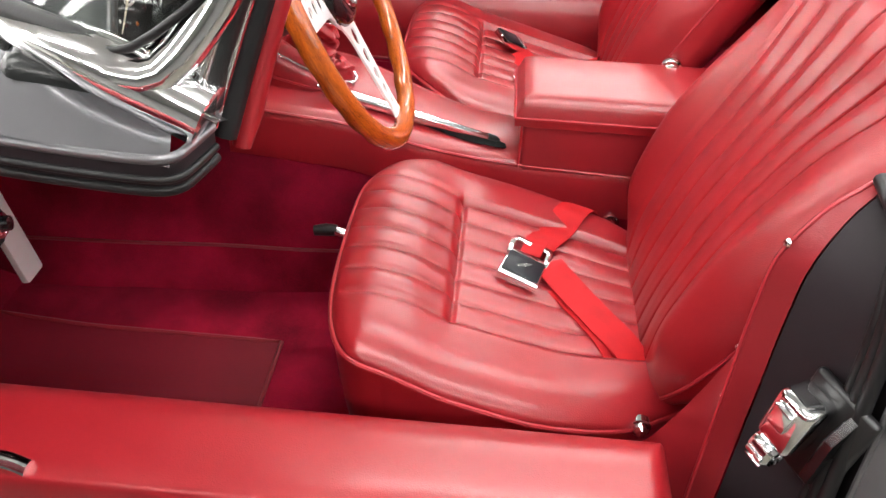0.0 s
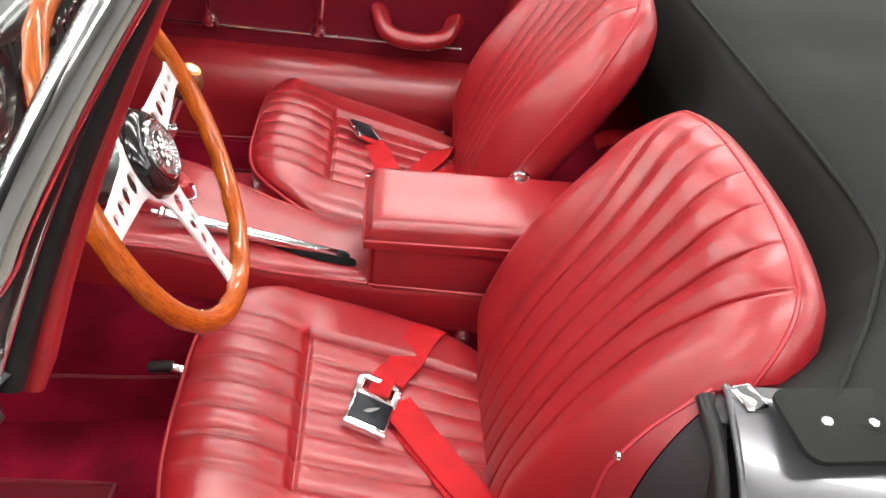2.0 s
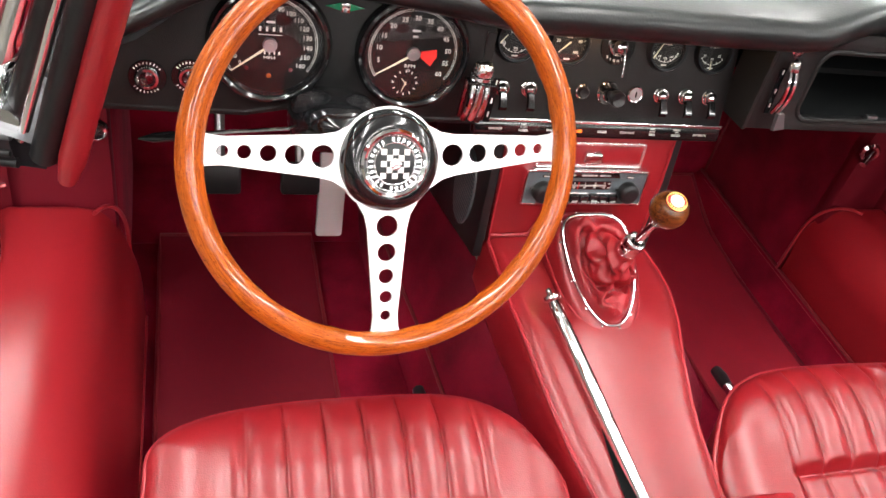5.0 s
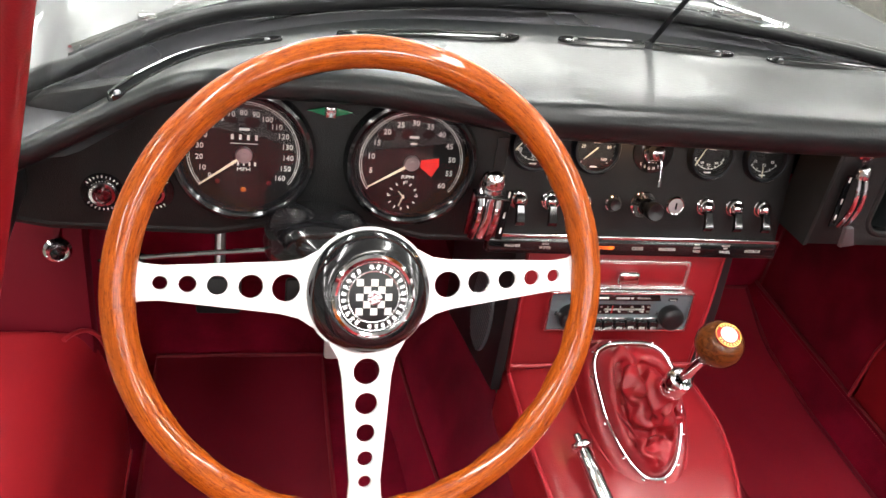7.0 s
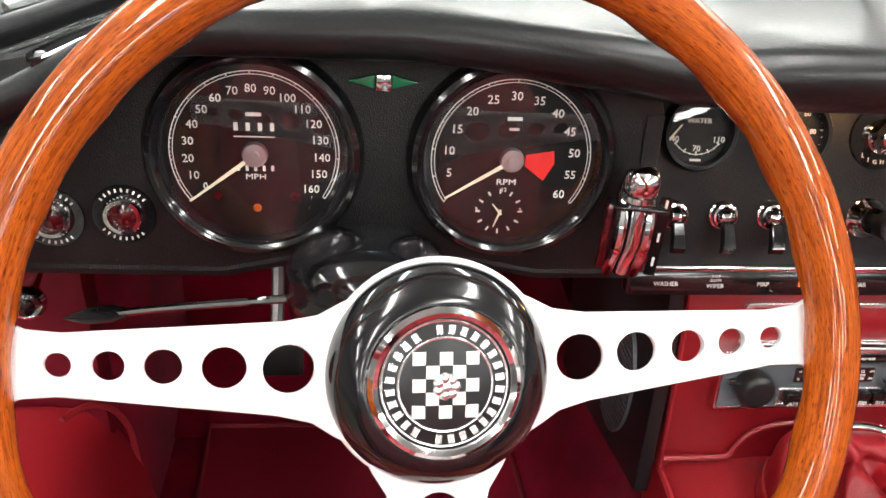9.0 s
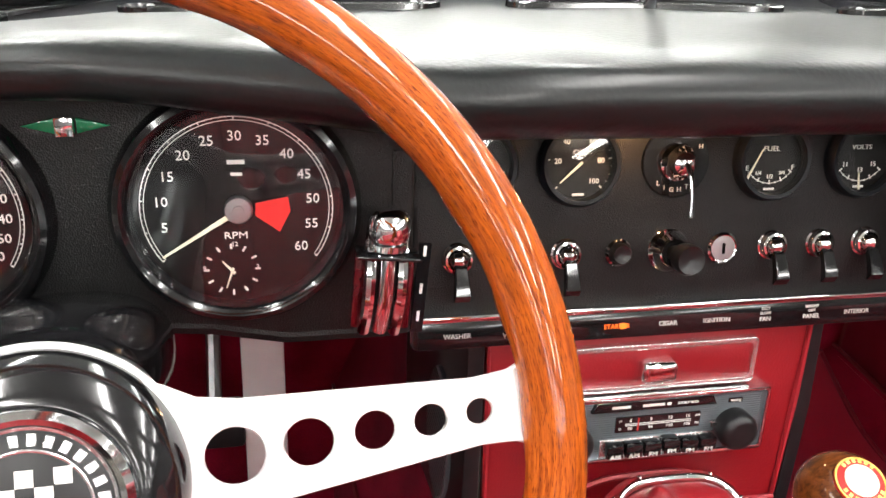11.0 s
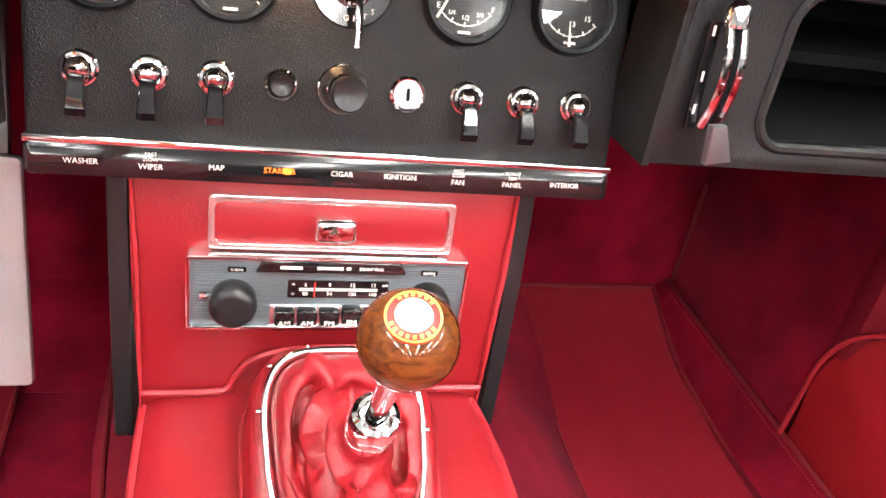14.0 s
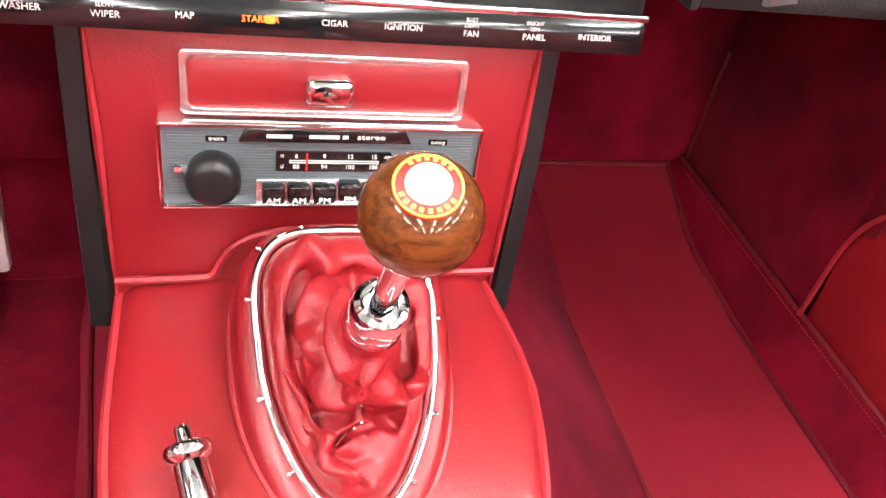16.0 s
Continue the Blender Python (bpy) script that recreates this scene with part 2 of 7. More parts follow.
class G:
    """Gathers the faces of one mesh."""

    def __init__(self):
        self.v, self.f, self.uv = [], [], {}

    def add(self, verts, faces, m=None):
        n = len(self.v)
        self.v += [tuple(m @ Vector(p)) if m else tuple(p) for p in verts]
        self.f += [tuple(i + n for i in face) for face in faces]
        return self

    def from_bm(self, bm, m=None):
        bm.verts.index_update()
        self.add([v.co.copy() for v in bm.verts], [[v.index for v in f.verts] for f in bm.faces], m)
        bm.free()
        return self

    def box(self, m, sx, sy, sz, bevel=0.0, seg=2):
        """A box of full sizes round m's origin, with rounded edges."""
        bm = bmesh.new()
        bmesh.ops.create_cube(bm, size=1)
        bmesh.ops.scale(bm, vec=(sx, sy, sz), verts=bm.verts)
        if bevel:
            bmesh.ops.bevel(bm, geom=bm.edges[:], offset=bevel, segments=seg, profile=0.5, affect="EDGES")
        return self.from_bm(bm, m)

    def lathe(self, profile, m=None, seg=40, arc=1.0):
        """Turns (radius, height) pairs round m's z axis."""
        verts, faces, k = [], [], len(profile)
        for i in range(seg):
            a = 2 * math.pi * i / seg
            verts += [(r * math.cos(a), r * math.sin(a), z) for r, z in profile]
        for i in range(seg):
            j = (i + 1) % seg
            for q in range(k - 1):
                faces.append((i * k + q, j * k + q, j * k + q + 1, i * k + q + 1))
        return self.add(verts, faces, m)

    def grid(self, fn, nu, nv, close_u=False, close_v=False, m=None, flip=False):
        """A sheet fn(i, j) of nu by nv points."""
        verts = [fn(i, j) for i in range(nu) for j in range(nv)]
        faces = []
        for i in range(nu if close_u else nu - 1):
            for j in range(nv if close_v else nv - 1):
                a, b = i * nv + j, ((i + 1) % nu) * nv + j
                c, d = ((i + 1) % nu) * nv + (j + 1) % nv, i * nv + (j + 1) % nv
                faces.append((a, d, c, b) if flip else (a, b, c, d))
        return self.add(verts, faces, m)

    def tube(self, pts, r, seg=10, closed=False, m=None, flat=1.0):
        """A round bar along points; r may be a list."""
        pts = [Vector(p) for p in pts]
        n = len(pts)
        rs = r if isinstance(r, (list, tuple)) else [r] * n
        side = None
        rings = []
        for i, p in enumerate(pts):
            a = pts[(i + 1) % n] if closed or i < n - 1 else p
            b = pts[i - 1] if closed or i > 0 else p
            d = (a - b).normalized()
            if side is None:
                side = d.orthogonal().normalized()
            side = (side - d * side.dot(d)).normalized()
            up = d.cross(side)
            rings.append([p + rs[i] * (math.cos(t) * side + flat * math.sin(t) * up) for t in (2 * math.pi * k / seg for k in range(seg))])
        verts = [q for ring in rings for q in ring]
        faces = []
        for i in range(n if closed else n - 1):
            for k in range(seg):
                j, l = (i + 1) % n, (k + 1) % seg
                faces.append((i * seg + k, i * seg + l, j * seg + l, j * seg + k))
        if not closed:
            faces.append(tuple(range(seg - 1, -1, -1)))
            faces.append(tuple((n - 1) * seg + k for k in range(seg)))
        return self.add(verts, faces, m)

    def prism(self, loops, h, m=None, bevel=0.0, seg=2):
        """Extrudes a flat outline (with holes, as further loops) by h along z."""
        bm = bmesh.new()
        edges = []
        for loop in loops:
            vs = [bm.verts.new((x, y, 0)) for x, y in loop]
            edges += [bm.edges.new((vs[i - 1], vs[i])) for i in range(len(vs))]
        got = bmesh.ops.triangle_fill(bm, use_beauty=True, use_dissolve=False, edges=edges, normal=(0, 0, 1))
        faces = [g for g in got["geom"] if isinstance(g, bmesh.types.BMFace)]
        ext = bmesh.ops.extrude_face_region(bm, geom=faces)
        top = [g for g in ext["geom"] if isinstance(g, bmesh.types.BMVert)]
        bmesh.ops.translate(bm, vec=(0, 0, h), verts=top)
        bmesh.ops.recalc_face_normals(bm, faces=bm.faces[:])
        if bevel:
            rim = [e for e in bm.edges if len(e.link_faces) == 2 and e.calc_face_angle(0) > 1.2 and all(v.co.z > h * 0.5 for v in e.verts)]
            bmesh.ops.bevel(bm, geom=rim, offset=bevel, segments=seg, profile=0.5, affect="EDGES")
        return self.from_bm(bm, m)

    def mesh(self, name, smooth=40):
        me = bpy.data.meshes.new(name)
        me.from_pydata(self.v, [], self.f)
        me.validate()
        me.polygons.foreach_set("use_smooth", [True] * len(me.polygons))
        me.set_sharp_from_angle(angle=radians(smooth))
        me.update()
        return me


def part(name, g, material, parent=None, label="", smooth=40, fix=True):
    """Links a mesh as one object, under a thing or a part."""
    me = g.mesh(name, smooth) if isinstance(g, G) else g
    if fix and isinstance(g, G):
        bm = bmesh.new()
        bm.from_mesh(me)
        bmesh.ops.recalc_face_normals(bm, faces=bm.faces[:])
        bm.to_mesh(me)
        bm.free()
    me.materials.append(material)
    if parent is not None:
        me.transform(WORLD[parent].inverted())
    ob = new(name, me)
    if parent is not None:
        ob.parent = parent
        WORLD[ob] = WORLD[parent]
    else:
        WORLD[ob] = Matrix()
    return tagged(ob, label)


def solo(name, g, material, label, category, group="", kind="", smooth=40):
    return tagged(part(name, g, material, None, label, smooth), label, category, group, kind)


def face(origin, tilt=0.0, turn=0.0, spin=0.0):
    """A frame on a panel that faces the seats: x to the car's right, y up the panel, z out of it. tilt: degrees by which its top leans forward."""
    return Matrix.Translation(origin) @ Matrix.Rotation(radians(turn), 4, "Z") @ Matrix.Rotation(radians(90 - tilt), 4, "X") @ Matrix.Rotation(radians(spin), 4, "Z")


def along(p, q):
    """A frame at p whose z axis points to q."""
    d = Vector(q) - Vector(p)
    return Matrix.Translation(p) @ d.to_track_quat("Z", "Y").to_matrix().to_4x4()


def at(x=0, y=0, z=0):
    return Matrix.Translation((x, y, z))


def circle(r, n=32, cx=0, cy=0):
    return [(cx + r * math.cos(2 * math.pi * i / n), cy + r * math.sin(2 * math.pi * i / n)) for i in range(n)]


def rrect(w, h, r, n=5, cx=0, cy=0):
    pts = []
    for sx, sy, a0 in ((1, 1, 0), (-1, 1, 90), (-1, -1, 180), (1, -1, 270)):
        for k in range(n + 1):
            a = radians(a0 + 90 * k / n)
            pts.append((cx + sx * (w / 2 - r) + r * math.cos(a), cy + sy * (h / 2 - r) + r * math.sin(a)))
    return pts


def bez(p, n=12, closed=False):
    """A smooth line through points."""
    p = [Vector(q) for q in p]
    out, k = [], len(p)
    for i in range(k if closed else k - 1):
        a = p[i - 1] if closed or i > 0 else p[i]
        b, c = p[i], p[(i + 1) % k]
        d = p[(i + 2) % k] if closed or i + 2 < k else c
        for s in range(n):
            t = s / n
            out.append(0.5 * ((2 * b) + (c - a) * t + (2 * a - 5 * b + 4 * c - d) * t * t + (3 * b - a - 3 * c + d) * t ** 3))
    if not closed:
        out.append(p[-1])
    return out


def lerp(table, x):
    """Reads a table of (x, value) pairs along a smooth line that never overshoots."""
    if x <= table[0][0]:
        return table[0][1]
    if x >= table[-1][0]:
        return table[-1][1]
    k = max(i for i in range(len(table) - 1) if table[i][0] <= x)

    def slope(i):
        if i < 0 or i >= len(table) - 1:
            return None
        return (table[i + 1][1] - table[i][1]) / (table[i + 1][0] - table[i][0])

    def tangent(i):
        a, b = slope(i - 1), slope(i)
        if a is None or b is None:
            return a if b is None else b
        return 0.0 if a * b <= 0 else 2 * a * b / (a + b)
    (a, p), (b, q) = table[k], table[k + 1]
    h = b - a
    t = (x - a) / h
    return (1 + 2 * t) * (1 - t) ** 2 * p + t * (1 - t) ** 2 * h * tangent(k) + t * t * (3 - 2 * t) * q + t * t * (t - 1) * h * tangent(k + 1)


def words(g, text, size, m, depth=0.0003, align="CENTER", stretch=1.0):
    cu = bpy.data.curves.new("lettering", "FONT")
    cu.body, cu.size, cu.align_x, cu.align_y, cu.extrude, cu.resolution_u = text, size, align, "CENTER", depth, 2
    ob = bpy.data.objects.new("lettering", cu)
    me = bpy.data.meshes.new_from_object(ob)
    g.add([v.co.copy() for v in me.vertices], [tuple(p.vertices) for p in me.polygons], m @ Matrix.Diagonal((stretch, 1, 1, 1)))
    bpy.data.objects.remove(ob)
    bpy.data.curves.remove(cu)
    bpy.data.meshes.remove(me)
    return g


def bar(g, m, w, h, d=0.0004):
    return g.box(m, w, h, d)

# ---- showroom ----
g = G().box(at(0.5, 1.0, -0.1), 16, 32, 0.2)
tagged(part("floor", g, FLOOR_GREY), "polished grey concrete showroom floor", "floor", kind="structure")
# Side and south walls darkened to weaken bounced light in the cockpit.
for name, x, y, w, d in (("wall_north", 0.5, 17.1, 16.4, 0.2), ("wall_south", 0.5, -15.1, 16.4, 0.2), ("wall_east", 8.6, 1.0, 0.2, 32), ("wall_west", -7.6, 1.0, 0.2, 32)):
    tagged(part(name, G().box(at(x, y, 1.6), w, d, 3.2), WALL_NORTH if name == "wall_north" else WALL_LOW_BOUNCE), "plain showroom wall, its tone set to shape the bounced light", "wall", kind="structure")
tagged(part("ceiling", G().box(at(0.5, 1.0, 3.3), 16, 32, 0.2), CEIL), "pale painted showroom ceiling", "ceiling", kind="structure")


def ceiling_light(x, y):
    top = thing("ceiling_light", (x, y, 3.18), "long white hanging light with a lit diffuser", "ceiling light", "ceiling lights")
    part("housing", G().box(at(x, y, 2.985), 0.07, 2.5, 0.03, 0.008), WALL_LOW_BOUNCE, top)
    part("diffuser", G().box(at(x, y, 2.94), 0.26, 2.4, 0.05, 0.015), TUBE, top, "lit milky diffuser")
    for d in (-0.9, 0.9):
        part("rod", G().tube([(x, y + d, 2.995), (x, y + d, 3.21)], 0.006, 8), STEEL, top, "thin suspension rod")


for x in (-3.5, -1.3, 0.9, 3.1, 5.3):
    for y in (-12.6, -8.4, -4.2, -0.7, 2.8, 6.3, 9.8, 13.3):
        ceiling_light(x, y)
for x in (-2.4, -0.2, 2.0, 4.2):
    for y in (8.0, 11.5, 15.0):
        ceiling_light(x, y)

# ---- car shell: floor, footwells, tunnel ----
FLOOR_Z = 0.165


def footwell(side, name):
    """Carpeted floor with its rise to the toe board."""
    prof = [(-0.60, FLOOR_Z), (0.55, FLOOR_Z), (0.66, 0.178), (0.80, 0.238)]
    g = G()
    pts = bez([(0, y, z) for y, z in prof], 8)
    g.grid(lambda i, j: (side * (0.10 + 0.525 * j), pts[i].y, pts[i].z), len(pts), 2)
    g.grid(lambda i, j: (side * (0.10 + 0.525 * j), pts[i].y, pts[i].z - 0.03), len(pts), 2)
    tagged(part(name, g, CARPET), "deep crimson carpet on the car floor", "carpet", kind="structure")


footwell(-1, "floor_driver_footwell")
footwell(1, "floor_passenger_footwell")


def bulkhead():
    g = G()
    prof = bez([(0, 0.80, 0.215), (0, 0.815, 0.40), (0, 0.80, 0.62), (0, 0.74, 0.78)], 6)
    g.grid(lambda i, j: (-0.64 + 1.28 * j / 12, prof[i].y + 0.006 * math.sin(j * 1.7), prof[i].z), len(prof), 13)
    g.grid(lambda i, j: (-0.64 + 1.28 * j / 12, prof[i].y + 0.03, prof[i].z), len(prof), 13)
    tagged(part("wall_bulkhead", g, CARPET), "crimson carpeted toe board ahead of the footwells", "bulkhead", kind="structure")


bulkhead()


def kick(side, name):
    """Side wall of a footwell and the red hinge post that faces the seats."""
    g = G().box(at(side * 0.628, 0.63, 0.44), 0.02, 0.34, 0.56, 0.004)
    tagged(part(name, g, CARPET), "crimson carpeted footwell side", "footwell side", kind="structure")
    post = G().prism([[(0.618, 0.20), (0.76, 0.20), (0.76, 0.70), (0.618, 0.70)]], 0.03, Matrix(((side, 0, 0, 0), (0, 0, -1, 0.475), (0, 1, 0, 0), (0, 0, 0, 1))), 0.006)
    tagged(part(name + "_post", post, MAT_RED), "dark red vinyl hinge post below the dashboard", "post", kind="structure")


g = G().box(at(0, 0.56, 0.752), 1.36, 0.46, 0.008)
tagged(part("ceiling_footwells", g, BLACK_FLAT), "black lining under the scuttle above the footwells", "lining", kind="structure")
kick(-1, "wall_driver_kick")
kick(1, "wall_passenger_kick")


def sill(side, label):
    """A padded sill roll with a rounded front end and a piped lower seam."""
    top = thing("sill", (side * 0.66, 0.0, FLOOR_Z), label, "sill", "door sills")
    low = 0.588 if side < 0 else 0.610
    prof = bez([(low, 0, 0.17), (low + 0.004, 0, 0.27), (0.610, 0, 0.345), (0.628, 0, 0.398), (0.664, 0, 0.425), (0.71, 0, 0.43), (0.752, 0, 0.428), (0.765, 0, 0.41), (0.77, 0, 0.30), (0.77, 0, 0.17)], 5)
    back = 0.0 if side < 0 else -0.15
    ys = [back - 0.317] + [back - 0.257 - 0.060 * math.cos(math.pi / 2 * i / 14) for i in range(15)] + [back - 0.257 + (0.654 - back) * i / 24 for i in range(1, 24)] + [0.397 + 0.070 * math.sin(math.pi / 2 * i / 18) for i in range(19)] + [0.467]

    def at_(i, j):
        p, y = prof[j], ys[i]
        f = min(1.0, max(0.0, (y - 0.397) / 0.070))
        f = max(f, min(1.0, max(0.0, (back - 0.257 - y) / 0.060)))
        limit = 0.442 - 0.105 * (1 - math.sqrt(1 - f * f)) if 0 < i < len(ys) - 1 else 0.17
        wob = 0.0012 * noise.noise((p.x * 9, y * 7, p.z * 9 + side))
        return (side * (p.x + wob), y, min(p.z + wob, limit))
    part("pad", G().grid(at_, len(ys), len(prof)), RED, top, "smooth red leather pad", 60)
    nose = [(side * 0.602, 0.467, 0.25)] + [(side * (0.606 + 0.035 * (1 - f)), 0.397 + 0.070 * f, 0.443 - 0.105 * (1 - math.sqrt(1 - f * f))) for f in [math.sin(math.pi / 2 * (1 - k / 10)) for k in range(11)]]
    part("end_piping", G().tube(bez(nose, 2), 0.0032, 6), PIPING, top)
    part("piping", G().tube([(side * (low + 0.001), y, 0.175) for y in ys[::4]], 0.004, 6), PIPING, top)
    return top


sill(-1, "padded red leather sill beside the driver's seat")
sill(1, "padded red leather sill under the closed passenger door")

# tunnel: half widths and crown height along the car
TUN = [(-0.75, 0.37), (-0.16, 0.388), (-0.10, 0.394), (0.0, 0.424), (0.08, 0.455), (0.14, 0.472), (0.29, 0.486), (0.40, 0.49)]
TUN_L = [(-0.75, 0.07), (-0.12, 0.056), (0.0, 0.084), (0.10, 0.104), (0.20, 0.113), (0.30, 0.112)]
TUN_R = [(-0.75, 0.10), (-0.12, 0.088), (0.0, 0.086), (0.08, 0.093), (0.14, 0.107), (0.205, 0.1165), (0.30, 0.106)]


def tunnel():
    top = thing("transmission_tunnel", (0.02, 0.0, FLOOR_Z), "red leather covered transmission tunnel between the seats", "tunnel")
    ys = [-0.70 + 1.0 * i / 100 for i in range(101)]

    def sec(y):
        l, r, z = -lerp(TUN_L, y), lerp(TUN_R, y), lerp(TUN, y)
        return [(l - 0.012, z - 0.085), (l - 0.012, z - 0.02), (l - 0.008, z - 0.008), (l, z - 0.001), (l + 0.012, z + 0.002), ((l + r) / 2, z + 0.004), (r - 0.012, z + 0.002), (r, z - 0.001), (r + 0.008, z - 0.008), (r + 0.012, z - 0.02), (r + 0.012, z - 0.085)]
    part("cover", G().grid(lambda i, j: (sec(ys[i])[j][0], ys[i], sec(ys[i])[j][1]), 101, 11), RED, top, "smooth red leather cover", 60)
    for j in (2, 8):
        part("piping", G().tube([(sec(y)[j][0], y, sec(y)[j][1] + 0.001) for y in ys[::3]], 0.0028, 6), PIPING, top)
    skirt = G()

    def side(i, j, s):
        y = -0.62 + 1.42 * i / 60
        t = lerp([(0.30, 0), (0.55, 1)], y)
        e = (lerp(TUN_L, y) if s < 0 else lerp(TUN_R, y)) + 0.008
        zt = lerp(TUN, y) - 0.06
        out = lerp([(-0.05, 0.012), (0.10, 0.045), (0.8, 0.10)], y)
        u = j / 10
        n_ = 0.004 * noise.noise((y * 8, u * 3, s * 4))
        foot = lerp([(-0.05, 0.13), (0.10, 0.24), (0.25, 0.345), (0.40, 0.362), (0.80, 0.364)], y) if s > 0 else e + out
        return (s * (e + (foot - e + n_) * u ** 1.3 + 0.012 * math.sin(u * 3.1) * t), y, zt + (FLOOR_Z + 0.002 + (lerp([(0.55, 0), (0.80, 0.072)], y) if s > 0 else 0) - zt) * u)
    skirt.grid(lambda i, j: side(i, j, -1), 61, 11)
    skirt.grid(lambda i, j: side(i, j, 1), 61, 11)
    part("carpet_side", skirt, CARPET, top, "deep crimson carpet")
    for s in (-1,):
        pts = [Vector(side(i, 7, s)) + Vector((s * 0.003, 0, 0.002)) for i in range(24, 61, 2)]
        part("carpet_binding", G().tube(pts, 0.003, 6), BINDING, top)
    return top


tunnel()


def armrest():
    top = thing("armrest_box", (0.025, -0.14, 0.39), "red leather armrest box with a padded piped lid", "armrest")
    box = G()
    w0, w1, y0, y1 = -0.066, 0.102, -0.152, -0.60
    box.box(at((w0 + w1) / 2, (y0 + y1) / 2, 0.405), w1 - w0, y0 - y1, 0.15, 0.008, 3)
    part("body", box, RED_VINYL, top)

    def lid(i, j):
        u, v = -1 + 2 * i / 40, -1 + 2 * j / 40
        x = (w0 + w1) / 2 + u * 0.090
        y = (y0 + 0.010 + y1) / 2 + v * (y0 + 0.016 - y1) / 2
        e = min(1 - abs(u), (1 - abs(v)) * 2.6)
        return (x, y, 0.468 + 0.034 * min(1, max(0, e) / 0.22) ** 0.35 + 0.004 * (1 - u * u))
    pad = G().grid(lid, 41, 41)
    rim = [lid(i, 0) for i in range(41)] + [lid(40, j) for j in range(1, 41)] + [lid(i, 40) for i in range(39, -1, -1)] + [lid(0, j) for j in range(39, 0, -1)]
    pad.grid(lambda i, j: (rim[i][0], rim[i][1], rim[i][2] - 0.012 * j), len(rim), 2, close_u=True)
    part("lid", pad, RED, top, "padded red leather lid")
    part("piping", G().tube([(x, y, z + 0.001) for x, y, z in rim], 0.0028, 6, closed=True), PIPING, top)
    for x in (w0 - 0.001, w1 + 0.001):
        part("seam", G().tube([(x, y0 - 0.004, 0.455), (x, y1, 0.455)], 0.002, 6), PIPING, top)
    part("front_seam", G().tube([(w0 - 0.001, y0 + 0.001, 0.38), (w0 - 0.001, y0 + 0.001, 0.455), (w1, y0 + 0.001, 0.455), (w1, y0 + 0.001, 0.38)], 0.002, 6), PIPING, top)


armrest()

# ---- seats ----


def step(a, b, x):
    t = min(1, max(0, (x - a) / (b - a)))
    return t * t * (3 - 2 * t)


SEAT_HW = 0.231
INSET = [(-0.40, 0.092), (-0.30, 0.116), (-0.20, 0.130), (-0.07, 0.131)]
CUSHION_W = [(-0.40, 0.140), (-0.34, 0.182), (-0.29, 0.213), (-0.23, 0.231), (-0.16, 0.240), (-0.08, 0.238), (0.0, SEAT_HW)]
CUSHION_Z = [(-0.40, 0.324), (-0.30, 0.340), (-0.218, 0.356), (-0.12, 0.381), (-0.072, 0.394), (-0.01, 0.418), (0.03, 0.430), (0.08, 0.434)]
GROOVE_Y = -0.072


def cushion_front(x, inner=1):
    """Front edge of the cushion: nearly straight, its corner beside the tunnel cut back in a wide curve."""
    if x * inner > 0:
        return -0.06 + 0.136 * max(0.0, 1 - min(1, abs(x) / 0.2345) ** 4) ** 0.75
    return 0.002 + 0.074 * max(0.0, 1 - min(1, abs(x) / SEAT_HW) ** 3.2) ** 0.36


def cushion_height(x, y, inner=1):
    """Top of a cushion that dips to the rear; x from the seat's middle, y along the car."""
    w = lerp(CUSHION_W, min(0.0, y))
    ins = lerp(INSET, min(-0.07, y))
    e = max(0.0, min(w - abs(x), (cushion_front(x, inner) - y) * 1.05))
    z = lerp(CUSHION_Z, y) + 0.006 - 0.025 * (1 - math.sqrt(max(0, 1 - (1 - min(1, e / 0.062)) ** 2)))
    z += 0.004 * (1 - (x / SEAT_HW) ** 2)
    inside = step(0.006, -0.004, abs(x) - ins)
    rear = step(GROOVE_Y + 0.012, GROOVE_Y - 0.006, y)
    z -= 0.0090 * inside * rear
    z += 0.0055 * math.exp(-((y + 0.022) / 0.034) ** 2) * step(0.175, 0.125, abs(x)) * (1 - rear)
    z -= 0.0070 * math.exp(-((y - GROOVE_Y) / 0.0042) ** 2) * step(0.142, 0.128, abs(x))
    z -= 0.0065 * math.exp(-((abs(x) - ins) / 0.0036) ** 2) * rear
    pad = step(0.002, 0.026, e) * step(0.002, -0.003, abs(x) - ins)
    pad *= 1 - 0.35 * math.exp(-((y - GROOVE_Y) / 0.008) ** 2)
    z += (0.0105 if y > GROOVE_Y else 0.0070) * pad * (abs(math.sin(math.pi * 3 * (x / ins + 1))) ** 0.34 - 0.85)
    # a soft valley beside the outermost flutes of the front roll
    z -= 0.0040 * math.exp(-((abs(x) - 0.134) / 0.0040) ** 2) * step(0.004, 0.030, e) * (1 - rear)
    return z


